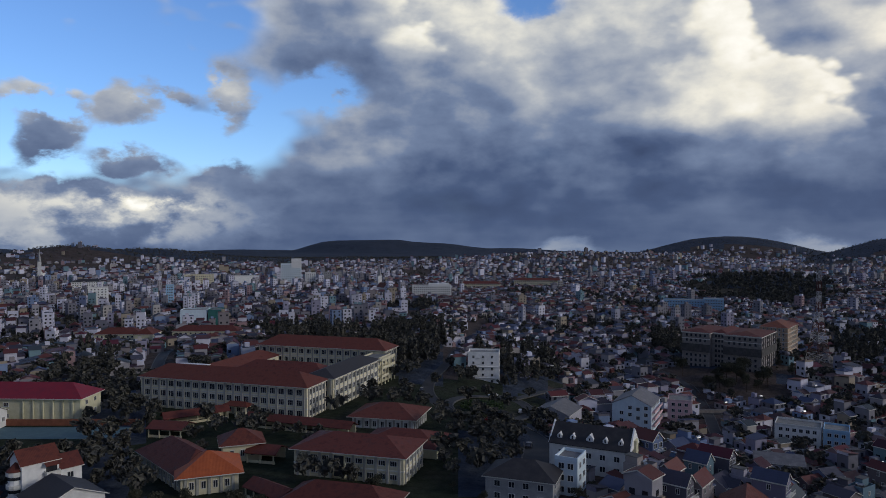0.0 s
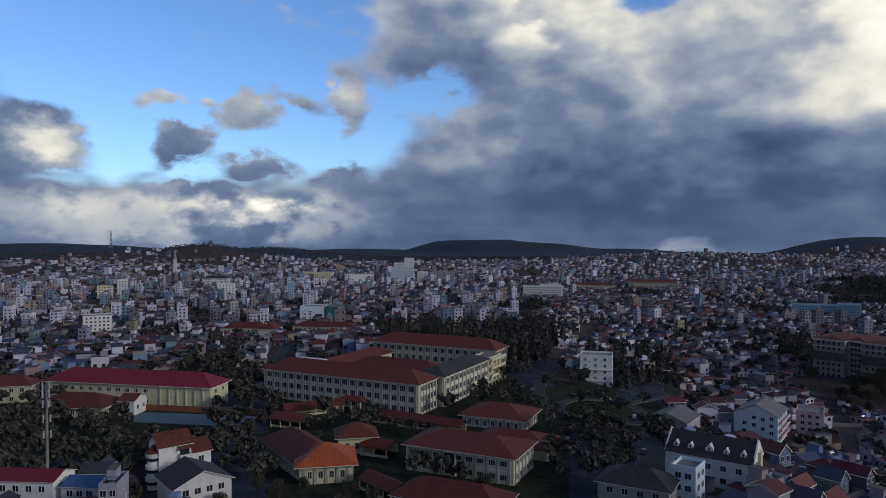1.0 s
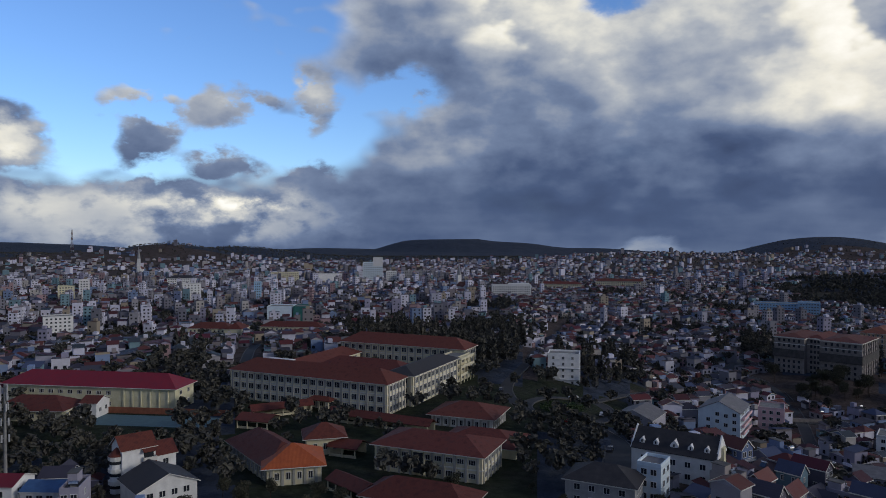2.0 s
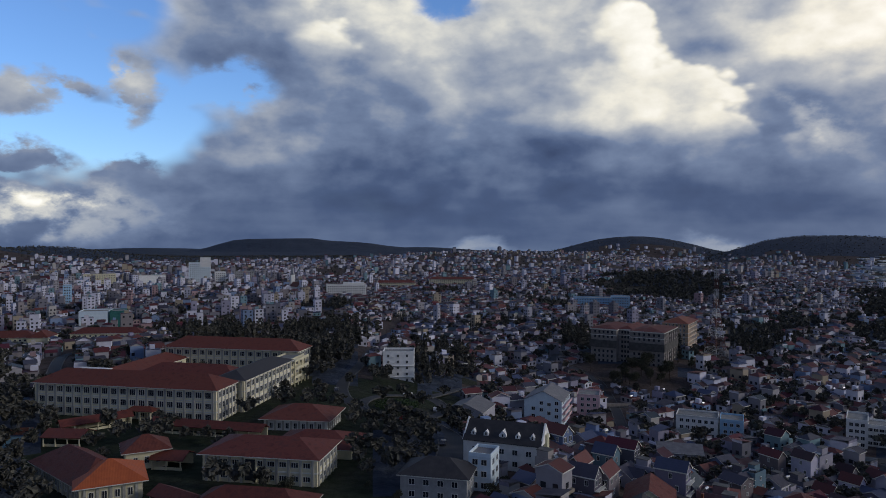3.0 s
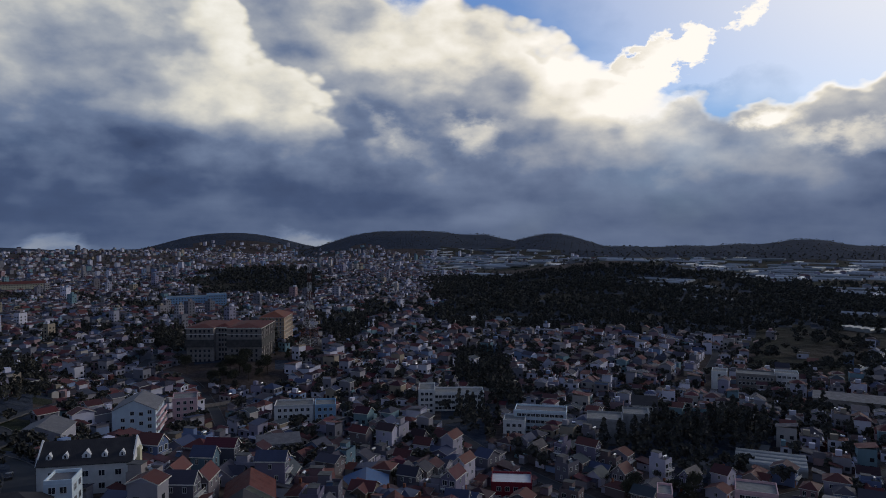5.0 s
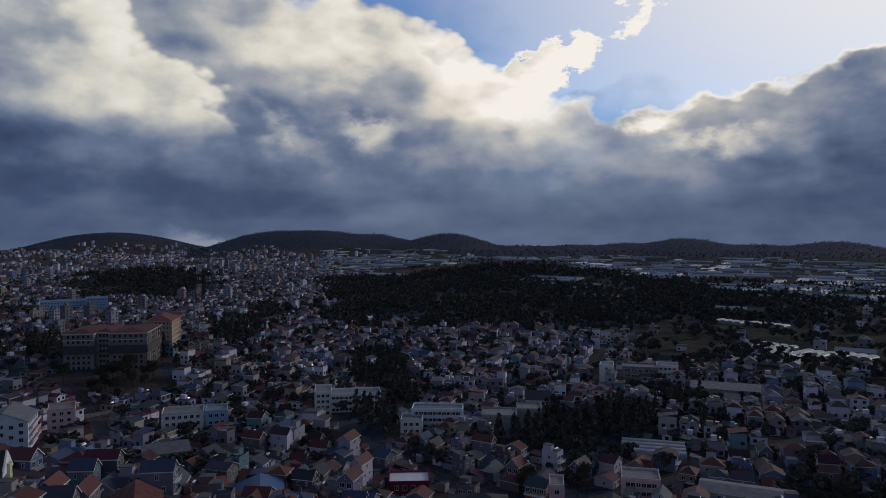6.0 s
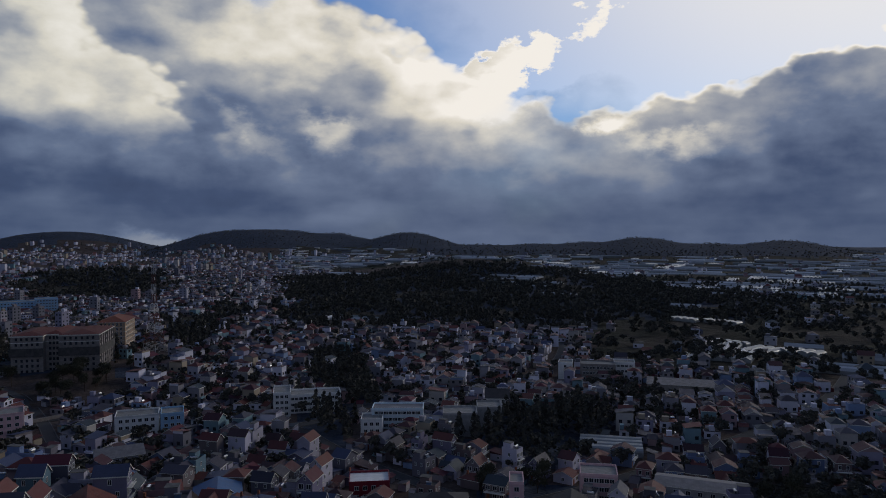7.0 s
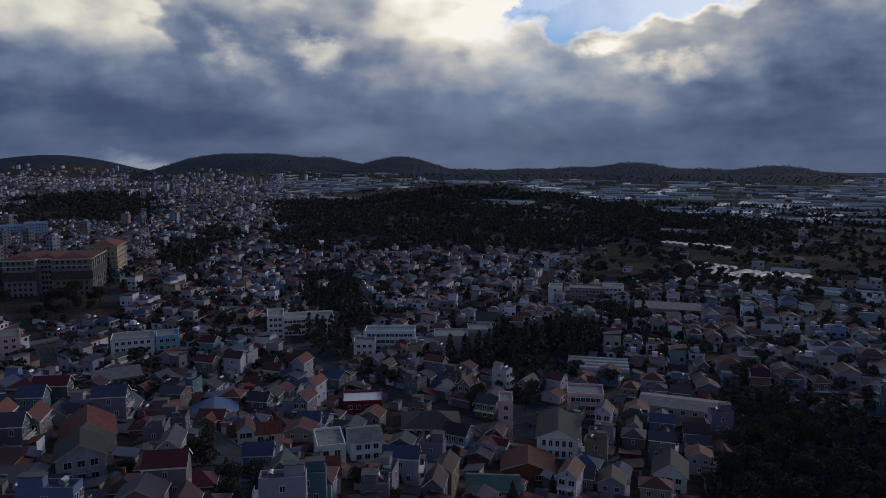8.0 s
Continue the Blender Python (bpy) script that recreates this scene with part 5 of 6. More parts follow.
wing("market_hall", -250.3, 674.4, 8, 24.6, 20.8, 4, 3.6, m_concrete, m_bluewhite, "pale blue-grey blind hall", (0, 0, 0, 0), roof="flat")
wing("market_hall", -224.4, 677.0, 8, 11.7, 20.8, 4, 3.6, m_concrete, m_teal, "teal-clad end of a hall", (0, 0, 0, 0), roof="flat")
wing("hotel", -557.7, 1063.5, 24, 44.1, 20.8, 5, 3.3, m_dark_roof, m_white, "white hotel with a dark roof", (13, 4, 0, 0), rise=4, me=w_far)
wing("hotel", -428.0, 1173.8, 20, 46.7, 20.8, 6, 3.4, m_concrete, m_cream, "cream hotel with rows of windows", (13, 4, 0, 0), roof="flat", me=w_far)
wing("office_tower", -350.2, 1193.2, 18, 40.2, 20.8, 5, 3.4, m_concrete, m_white, "white flat-roofed hall in town", (0, 0, 0, 0), roof="flat")
wing("apartment_building", -428.0, 856.0, 26, 22.0, 15.6, 7, 3.2, m_concrete, m_white, "white seven-storey apartment block", (5, 4, 0, 0), roof="flat", me=w_far)
wing("apartment_building", -334.6, 856.0, 20, 9.1, 15.6, 8, 3.2, m_concrete, m_sky_wall, "narrow blue-grey tower house", (3, 3, 0, 0), roof="flat", me=w_far)
wing("apartment_building", -551.2, 830.1, 32, 11.7, 15.6, 9, 3.1, m_concrete, m_white, "narrow white tower house", (3, 4, 0, 0), roof="flat", me=w_far)
wing("apartment_building", -570.7, 817.1, 32, 18.2, 18.2, 7, 3.0, m_concrete, m_yellow_wall, "cream seven-storey apartment block in town", (5, 4, 0, 0), roof="flat", me=w_far)
wing("hotel", -386.5, 534.4, 36, 22.0, 15.6, 6, 3.0, m_concrete, m_white, "white six-storey guest house with arched dormers", (6, 4, 0, 0), roof="flat", me=w_mid)
wing("apartment_building", 128.2, 1281.8, -8, 85.5, 19.9, 4, 3.2, m_tile, m_cream, "long row of cream villas with red roofs", (23, 3, 0, 0), rise=4, me=w_far)
wing("apartment_building", 27.9, 1242.8, -2, 72.6, 19.6, 3, 3.2, m_tile_brown, m_cream, "long cream row building with brown roof", (20, 3, 0, 0), rise=4, me=w_far)


def church(x, y, yaw, tall, label):
    ob = thing("church", x, y, yaw, label, "church", z=height(x, y) - 1)
    bm = bmesh.new()
    gable_walls(bm, 0, 26, -6, 6, 9, 6)
    part("nave", bm, m_white, ob)
    bm = bmesh.new()
    gable_roof(bm, 0, 26, -6, 6, 9, 6, 0.5)
    part("roof", bm, m_tile, ob)
    bm = bmesh.new()
    box(bm, -6, 0, -3, 3, 0, tall * 0.55)
    part("tower", bm, m_white, ob)
    bm = bmesh.new()
    tube(bm, (-3, 0, tall * 0.55 + 0.01), (-3, 0, tall), 3.6, 0.1, 4)
    part("spire", bm, m_grey_wall, ob)
    claim(x, y, 20)
    return ob


church(-97, 1092, -60, 46, "white church with a steep spire and red roof")
cx, cy = polar(29.6, 1680)
church(cx, cy, 110, 58, "distant grey-white church with a tall spire")


# ---- houses of the town ----
rng = random.Random(11)


def roof_tank(parent, x, y, z):
    """A steel water tank lying on a small frame."""
    bm = bmesh.new()
    box(bm, x - 0.75, x + 0.75, y - 0.4, y + 0.4, z, z + 0.5)
    part("tank_stand", bm, m_concrete, parent)
    bm = bmesh.new()
    tube(bm, (x - 1.1, y, z + 1.0), (x + 1.1, y, z + 1.0), 0.55, 0.55, 10)
    part("water_tank", bm, m_steel, parent, "steel water tank")


def solar_heater(parent, x, y, z):
    """A solar water heater: a slanted row of tubes below a steel drum."""
    bm = bmesh.new()
    solid(bm, [(x - 0.9, y, z), (x + 0.9, y, z), (x + 0.9, y + 1.3, z + 0.9), (x - 0.9, y + 1.3, z + 0.9), (x - 0.9, y + 0.05, z - 0.08), (x + 0.9, y + 0.05, z - 0.08), (x + 0.9, y + 1.35, z + 0.82), (x - 0.9, y + 1.35, z + 0.82)],
          [(0, 1, 2, 3), (7, 6, 5, 4), (0, 4, 5, 1), (1, 5, 6, 2), (2, 6, 7, 3), (3, 7, 4, 0)], 1)
    tube(bm, (x - 1.0, y + 1.4, z + 1.05), (x + 1.0, y + 1.4, z + 1.05), 0.24, 0.24, 8)
    tube(bm, (x - 0.8, y + 1.4, z + 0.9), (x - 0.8, y + 1.4, z - 0.5), 0.03, 0.03, 4)
    tube(bm, (x + 0.8, y + 1.4, z + 0.9), (x + 0.8, y + 1.4, z - 0.5), 0.03, 0.03, 4)
    part("solar_heater", bm, [m_steel, m_pane_blue], parent, "solar water heater with steel drum")


def house(kind, w, d, storeys, wall_mat, roof_mat, label, extra):
    """One house with its middle at the origin and its front towards -y."""
    ob = thing("house", 0, 0, 0, label, "house", "houses of the town")
    x0, x1, y0, y1 = -w / 2, w / 2, -d / 2, d / 2
    st = 2.9
    h = storeys * st + 0.3
    bm = bmesh.new()
    rise = 0.0
    if kind == "front":
        rise = w * 0.42
        solid(bm, [(x0, y0, -1.6), (x1, y0, -1.6), (x1, y1, -1.6), (x0, y1, -1.6), (x0, y0, h), (x1, y0, h), (x1, y1, h), (x0, y1, h), (0, y0, h + rise), (0, y1, h + rise)],
              [(0, 3, 2, 1), (0, 1, 5, 8, 4), (1, 2, 6, 5), (2, 3, 7, 9, 6), (3, 0, 4, 7), (5, 6, 9, 8), (7, 4, 8, 9)])
    elif kind in ("gable", "ell"):
        rise = min(w, d) * 0.30
        gable_walls(bm, x0, x1, y0, y1, h, rise)
        box(bm, x0 + 0.01, x1 - 0.01, y0 + 0.01, y1 - 0.01, -1.6, 0.02)
        if kind == "ell":
            solid(bm, [(-2.2, y0 - 2.4, 0), (2.2, y0 - 2.4, 0), (2.2, 0, 0), (-2.2, 0, 0), (-2.2, y0 - 2.4, h), (2.2, y0 - 2.4, h), (2.2, 0, h), (-2.2, 0, h), (0, y0 - 2.4, h + 1.6), (0, 0, h + 1.6)],
                  [(0, 1, 5, 8, 4), (1, 2, 6, 5), (3, 0, 4, 7), (5, 6, 9, 8), (7, 4, 8, 9), (2, 3, 7, 9, 6), (0, 3, 2, 1)])
    else:
        box(bm, x0, x1, y0, y1, -1.6, h)
        if kind == "flat":
            for q in ((x0, x1, y0, y0 + 0.2), (x0, x1, y1 - 0.2, y1), (x0, x0 + 0.2, y0 + 0.2, y1 - 0.2), (x1 - 0.2, x1, y0 + 0.2, y1 - 0.2)):
                box(bm, *q, h, h + 0.8)
            box(bm, x0 + 0.4, x0 + 0.4 + w * 0.5, y1 - 4.2, y1 - 0.4, h, h + 2.5)
    part("wall", bm, wall_mat, ob)
    bm = bmesh.new()
    if kind in ("gable", "ell"):
        gable_roof(bm, x0, x1, y0, y1, h, rise, 0.5, edge=1)
        if kind == "ell":
            m = pose(0, 0, 0, 0, 0, -90)
            sub = bmesh.new()
            gable_roof(sub, 0.4, -y0 + 2.4, -2.2, 2.2, h, 1.6, 0.4, edge=1)
            tmp = bpy.data.meshes.new("tmp")
            sub.to_mesh(tmp)
            sub.free()
            tmp.transform(m)
            bm.from_mesh(tmp)
            bpy.data.meshes.remove(tmp)
    elif kind == "front":
        gable_roof(bm, y0, y1, x0, x1, h, rise, 0.4, thick=0.3, edge=1)
        bmesh.ops.transform(bm, matrix=Matrix.Rotation(radians(90), 4, "Z"), verts=bm.verts)
    elif kind == "hip":
        hip_roof(bm, x0, x1, y0, y1, h + 0.004, min(w, d) * 0.27, 0.6, soffit=1)
    elif kind == "shed":
        o = 0.5
        solid(bm, [(x0 - o, y0 - o, h + 0.02), (x1 + o, y0 - o, h + 0.02), (x1 + o, y1 + o, h + 1.3), (x0 - o, y1 + o, h + 1.3),
                   (x0 - o, y0 - o, h + 0.14), (x1 + o, y0 - o, h + 0.14), (x1 + o, y1 + o, h + 1.42), (x0 - o, y1 + o, h + 1.42)],
              [(0, 3, 2, 1), (4, 5, 6, 7), (0, 1, 5, 4), (1, 2, 6, 5), (2, 3, 7, 6), (3, 0, 4, 7)])
        solid(bm, [(x0, y1, h), (x1, y1, h), (x1, y1, h + 1.2), (x0, y1, h + 1.2), (x0, y0, h), (x1, y0, h)], [(1, 0, 3, 2), (0, 4, 3), (1, 2, 5)])
    else:
        box(bm, x0 + 0.22, x1 - 0.22, y0 + 0.22, y1 - 0.22, h + 0.004, h + 0.06)
        box(bm, x0 + 0.2, x0 + 0.6 + w * 0.5, y1 - 4.4, y1 - 0.2, h + 2.504, h + 2.62)
    part("roof", bm, [roof_mat, m_trim], ob)
    if kind != "front" and (kind != "flat" or storeys < 3):
        bm = bmesh.new()
        q = d * 0.3
        box(bm, x1 + 0.004, x1 + 2.2, -q, q, 0, 2.1)
        solid(bm, [(x1 + 0.004, -q - 0.3, 2.7), (x1 + 2.6, -q - 0.3, 2.12), (x1 + 2.6, q + 0.3, 2.12), (x1 + 0.004, q + 0.3, 2.7), (x1 + 0.004, -q - 0.3, 2.8), (x1 + 2.6, -q - 0.3, 2.22), (x1 + 2.6, q + 0.3, 2.22), (x1 + 0.004, q + 0.3, 2.8)],
              [(0, 3, 2, 1), (4, 5, 6, 7), (0, 1, 5, 4), (1, 2, 6, 5), (2, 3, 7, 6), (3, 0, 4, 7)], 1)
        part("lean_to", bm, [wall_mat, roof_mat if kind != "flat" else m_roof_any], ob)
    yf = y0 - 2.4 if kind == "ell" else y0
    for s in range(storeys):
        z = 1.75 + s * st
        if kind == "ell":
            part("window", w_mid, None, ob, at=pose(0, yf, z))
        n = 3 if w > 7.5 else 2
        for i in range(n):
            a = x0 + (i + 0.5) * w / n
            if kind == "ell" and abs(a) < 2.5:
                continue
            if s == 0 and i == 0 and kind != "ell":
                continue
            part("window", w_mid, None, ob, at=pose(a, y0, z))
        for side, ang, sx in (("right", 90, x1), ("left", -90, x0)):
            for b in ((-d * 0.22, d * 0.22) if s == 1 else (0.0,)):
                part("window", w_small, None, ob, at=pose(sx, b, z, 0, 0, ang))
        if s == 1:
            part("window", w_small, None, ob, at=pose(0, y1, z, 0, 0, 180))
    if kind == "front":
        part("window", w_slit, None, ob, at=pose(0, y0, h + rise * 0.36))
    bm = bmesh.new()
    dx = x0 + 0.5 * w / (3 if w > 7.5 else 2)
    if kind == "ell":
        dx = x1 - 1.2
    box(bm, dx - 0.55, dx + 0.55, y0 - 0.07, y0, 0.004, 2.2)
    part("door", bm, m_brickwall, ob)
    if extra in ("balcony", "both") and storeys > 1:
        for s in range(1, storeys):
            bm = bmesh.new()
            z = s * st + 0.2
            box(bm, x0 + 0.1, x1 - 0.1, y0 - 1.3, y0 - 0.004, z - 0.18, z)
            box(bm, x0 + 0.1, x1 - 0.1, y0 - 1.3, y0 - 1.22, z + 0.75, z + 0.85)
            k = max(6, int(w))
            for i in range(k + 1):
                a = x0 + 0.15 + (w - 0.34) * i / k
                box(bm, a - 0.03, a + 0.03, y0 - 1.28, y0 - 1.22, z, z + 0.75)
            part("balcony", bm, m_trim, ob)
    if extra in ("tank", "both") and kind == "flat":
        roof_tank(ob, x1 - 1.8, y0 + 2.2, h + 0.06)
    if extra == "solar":
        solar_heater(ob, 0.5, y0 + 1.2, h + (0.1 if kind == "flat" else 0.9))
    if kind in ("gable", "hip") and extra == "tank":
        bm = bmesh.new()
        box(bm, x1 * 0.4, x1 * 0.4 + 0.7, 0.6, 1.3, h, h + min(w, d) * 0.30 + 0.9)
        part("chimney", bm, m_brickwall, ob)
    return ob


PROTO = [
    house("gable", 6.4, 8.2, 2, m_wall_any, m_roof_any, "two-storey house with painted walls and a gabled sheet roof", "balcony"),
    house("gable", 7.6, 6.4, 2, m_wall_any, m_roof_any, "two-storey house with painted walls and a gabled sheet roof", "balcony"),
    house("gable", 5.2, 7.6, 1, m_wall_any, m_roof_any, "small one-storey house under a gabled sheet roof", "none"),
    house("flat", 4.4, 8.8, 3, m_wall_any, m_slab, "narrow three-storey town house with a flat roof and water tank", "both"),
    house("flat", 4.9, 8.0, 2, m_wall_any, m_slab, "two-storey flat-roofed house with a roof hatch", "both"),
    house("flat", 4.3, 7.6, 3, m_wall_any, m_slab, "narrow three-storey town house with balconies", "both"),
    house("flat", 6.6, 7.2, 2, m_wall_any, m_slab, "two-storey flat-roofed house with a solar heater", "solar"),
    house("hip", 7.0, 7.4, 2, m_wall_any, m_roof_any, "two-storey house with a hipped roof and balcony", "balcony"),
    house("hip", 8.2, 6.4, 1, m_wall_any, m_roof_any, "low house with a wide hipped roof", "tank"),
    house("ell", 8.0, 6.0, 2, m_wall_any, m_roof_any, "two-storey villa with a gabled bay", "none"),
    house("ell", 7.4, 6.6, 1, m_wall_any, m_roof_any, "one-storey villa with a gabled bay", "none"),
    house("shed", 5.6, 7.0, 1, m_wall_any, m_roof_any, "low house under a single-pitch sheet roof", "none"),
    house("shed", 6.8, 8.0, 1, m_wall_any, m_roof_any, "low house with a solar heater on its sheet roof", "solar"),
    house("gable", 5.6, 7.0, 2, m_wall_any, m_roof_any, "narrow two-storey house with a gabled sheet roof and balcony", "balcony"),
    house("front", 4.6, 9.0, 3, m_wall_any, m_roof_any, "narrow three-storey row house with a white-edged front gable", "balcony"),
    house("front", 5.2, 8.0, 2, m_wall_any, m_roof_any, "narrow two-storey house with a white-edged front gable", "balcony"),
]
used = [False] * len(PROTO)


def plots(step, r0, r1, a_hi, a_lo, turn):
    """Plots of a crooked street grid within a ring sector, nearest first."""
    found = []
    n = int(1.44 * r1 / step) + 2
    c, s = math.cos(radians(turn)), math.sin(radians(turn))
    for i in range(-n, n + 1):
        for j in range(-n, n + 1):
            u, v = i * step * 0.94, j * step * 1.12
            x, y = u * c - v * s, u * s + v * c
            k = 1.2 if step < 12 else 0.4 * step
            x += 6 * noise.noise((x / 70, y / 70, 1.5)) + rng.uniform(-k, k)
            y += 6 * noise.noise((x / 70, y / 70, 9.5)) + rng.uniform(-k, k)
            r, a = seen_range(x, y), math.degrees(math.atan2(-x, y))
            if r0 <= r < r1 and a_lo <= a <= a_hi:
                found.append((r, a, x, y))
    return sorted(found)


def yaw_at(x, y):
    return 24 + 40 * noise.noise((x / 160, y / 160, 4)) + rng.choice((0, 0, 90, 180, 270)) + rng.uniform(-5, 5)


near_count = 0
rest, STOOD = [], []
for r, a, x, y in plots(8.8, 124, 470, 44, -86, 22):
    zn = zone(x, y)
    if (zn != "town" and not (zn == "forest" and r > 260 and rng.random() < 0.07)) or near_road(x, y, 6.0) or not is_free(x, y, 4.2):
        continue
    if rng.random() < 0.15 + 0.25 * (noise.noise((x / 45, y / 45, 2)) > 0.25):
        continue
    STOOD.append((x, y))
    if near_count < 244 and (r > 178 or a < -16):
        k = rng.choices(range(len(PROTO)), [5, 4, 6, 3, 4, 3, 3, 5, 6, 5, 4, 6, 4, 3, 7, 7] if r < 255 else [3, 3, 3, 5, 4, 4, 2, 3, 2, 5, 2, 3, 2, 3, 12, 9])[0]
        m = pose(x, y, height(x, y) - 0.1, 0, 0, a + rng.uniform(-22, 22) if 255 < r < 380 and rng.random() < 0.8 else yaw_at(x, y)) @ Matrix.Diagonal((rng.uniform(0.86, 1.1), rng.uniform(0.86, 1.1), rng.uniform(0.88, 1.1), 1))
        if used[k]:
            copy_thing(PROTO[k], m)
        else:
            PROTO[k].matrix_basis, used[k] = m, True
        near_count += 1
    else:
        rest.append((x, y, r, a))
for k, u in enumerate(used):
    if not u:
        x, y = polar(-40 - 3 * k, 150)
        PROTO[k].matrix_basis = pose(x, y, height(x, y), 0, 0, 30)


class Heap:
    """Many closed shapes gathered into one mesh."""

    def __init__(self):
        self.v, self.f, self.m = [], [], []

    def add(self, pts, faces, mat):
        n = len(self.v)
        self.v += pts
        self.f += [tuple(i + n for i in q) for q in faces]
        self.m += [mat] * len(faces)

    def link(self, name, mats, label, category, smooth=False):
        me = bpy.data.meshes.new(name)
        me.from_pydata(self.v, [], self.f)
        for m in mats:
            me.materials.append(m)
        me.polygons.foreach_set("material_index", self.m)
        me.update()
        return tagged(new(name, me), label, category, kind="stuff")


BOX = [(0, 1, 5, 4), (1, 2, 6, 5), (2, 3, 7, 6), (3, 0, 4, 7), (4, 5, 6, 7)]


def far_house(heap, x, y, z, yaw, w, d, h, kind, panes):
    c, s = math.cos(radians(yaw)), math.sin(radians(yaw))

    def at(u, v, q):
        return (x + u * c - v * s, y + u * s + v * c, z + q)
    a, b = w / 2, d / 2
    heap.add([at(*p) for p in ((-a, -b, -3), (a, -b, -3), (a, b, -3), (-a, b, -3), (-a, -b, h), (a, -b, h), (a, b, h), (-a, b, h))], BOX, 0)
    o = 0.5
    rise = min(w, d) * rng.uniform(0.22, 0.36)
    if kind == "gable":
        heap.add([at(*p) for p in ((-a - o, -b - o, h - 0.2), (a + o, -b - o, h - 0.2), (a + o, 0, h + rise), (-a - o, 0, h + rise), (a + o, b + o, h - 0.2), (-a - o, b + o, h - 0.2))],
                 [(0, 1, 2, 3), (3, 2, 4, 5)], 1)
        heap.add([at(*p) for p in ((a, -b, h), (a, b, h), (a, 0, h + rise - 0.2), (-a, -b, h), (-a, b, h), (-a, 0, h + rise - 0.2))], [(0, 1, 2), (4, 3, 5)], 0)
    elif kind == "hip":
        k = min(a, b)
        r = [(-a + k, 0), (a - k, 0)] if a >= b else [(0, -b + k), (0, b - k)]
        e = [(-a - o, -b - o), (a + o, -b - o), (a + o, b + o), (-a - o, b + o)]
        fs = [(0, 1, 5, 4), (1, 2, 5), (2, 3, 4, 5), (3, 0, 4)] if a >= b else [(0, 1, 4), (1, 2, 5, 4), (2, 3, 5), (3, 0, 4, 5)]
        heap.add([at(*p, h + 0.1) for p in e] + [at(*p, h + rise) for p in r], fs, 1)
    elif kind == "shed":
        heap.add([at(*p) for p in ((-a - o, -b - o, h + 0.1), (a + o, -b - o, h + 0.1), (a + o, b + o, h + 1.3), (-a - o, b + o, h + 1.3))], [(0, 1, 2, 3)], 1)
        heap.add([at(*p) for p in ((-a, b, h), (a, b, h), (a, b, h + 1.1), (-a, b, h + 1.1))], [(1, 0, 3, 2)], 0)
    else:
        u, v = rng.uniform(-0.3, 0.1) * w, rng.uniform(-0.3, 0.1) * d
        heap.add([at(*p) for p in ((u, v, h), (u + w * 0.4, v, h), (u + w * 0.4, v + d * 0.35, h), (u, v + d * 0.35, h), (u, v, h + 2.3), (u + w * 0.4, v, h + 2.3), (u + w * 0.4, v + d * 0.35, h + 2.3), (u, v + d * 0.35, h + 2.3))], BOX, 0)
        heap.add([at(*p) for p in ((-a + 0.1, -b + 0.1, h + 0.15), (a - 0.1, -b + 0.1, h + 0.15), (a - 0.1, b - 0.1, h + 0.15), (-a + 0.1, b - 0.1, h + 0.15))], [(0, 1, 2, 3)], 1)
    if panes == "near":
        if kind in ("gable", "hip"):
            z0 = h - 0.25 if kind == "gable" else h + 0.02
            for v0, v1 in ((-b - o - 0.03, -b - o - 0.03), (b + o + 0.03, b + o + 0.03)):
                heap.add([at(*p) for p in ((-a - o, v0, z0 - 0.15), (a + o, v0, z0 - 0.15), (a + o, v1, z0 + 0.15), (-a - o, v1, z0 + 0.15))], [(0, 1, 2, 3)], 4)
            if kind == "gable":
                for u0 in (-a - o - 0.03, a + o + 0.03):
                    heap.add([at(*p) for p in ((u0, -b - o, h - 0.4), (u0, 0, h + rise - 0.22), (u0, b + o, h - 0.4), (u0, b + o, h - 0.12), (u0, 0, h + rise + 0.06), (u0, -b - o, h - 0.12))], [(0, 1, 4, 5), (1, 2, 3, 4)], 4)
        u = rng.choice((-1, 1))
        k = rng.uniform(0.3, 0.9) * a
        heap.add([at(*p) for p in ((-k, -b - 2.0, 0), (k, -b - 2.0, 0), (k, -b - 0.02, 0), (-k, -b - 0.02, 0), (-k, -b - 2.0, 2.2), (k, -b - 2.0, 2.2), (k, -b - 0.02, 2.8), (-k, -b - 0.02, 2.8))], BOX, 1)
        if h > 5:
            heap.add([at(*p) for p in ((-a * 0.8, -b - 1.0, 2.8), (a * 0.8, -b - 1.0, 2.8), (a * 0.8, -b - 0.02, 2.8), (-a * 0.8, -b - 0.02, 2.8), (-a * 0.8, -b - 1.0, 3.7), (a * 0.8, -b - 1.0, 3.7), (a * 0.8, -b - 0.02, 3.7), (-a * 0.8, -b - 0.02, 3.7))], BOX, 0)
        if kind == "flat":
            p, q = a * 0.45 * u, -b * 0.5
            ring = [(0.55 * math.cos(t * 1.0472), 0.55 * math.sin(t * 1.0472)) for t in range(6)]
            heap.add([at(p - 0.9, q + i, h + 1.0 + j) for i, j in ring] + [at(p + 0.9, q + i, h + 1.0 + j) for i, j in ring],
                     [(t, (t + 1) % 6, (t + 1) % 6 + 6, t + 6) for t in range(6)] + [(5, 4, 3, 2, 1, 0), (6, 7, 8, 9, 10, 11)], 3)
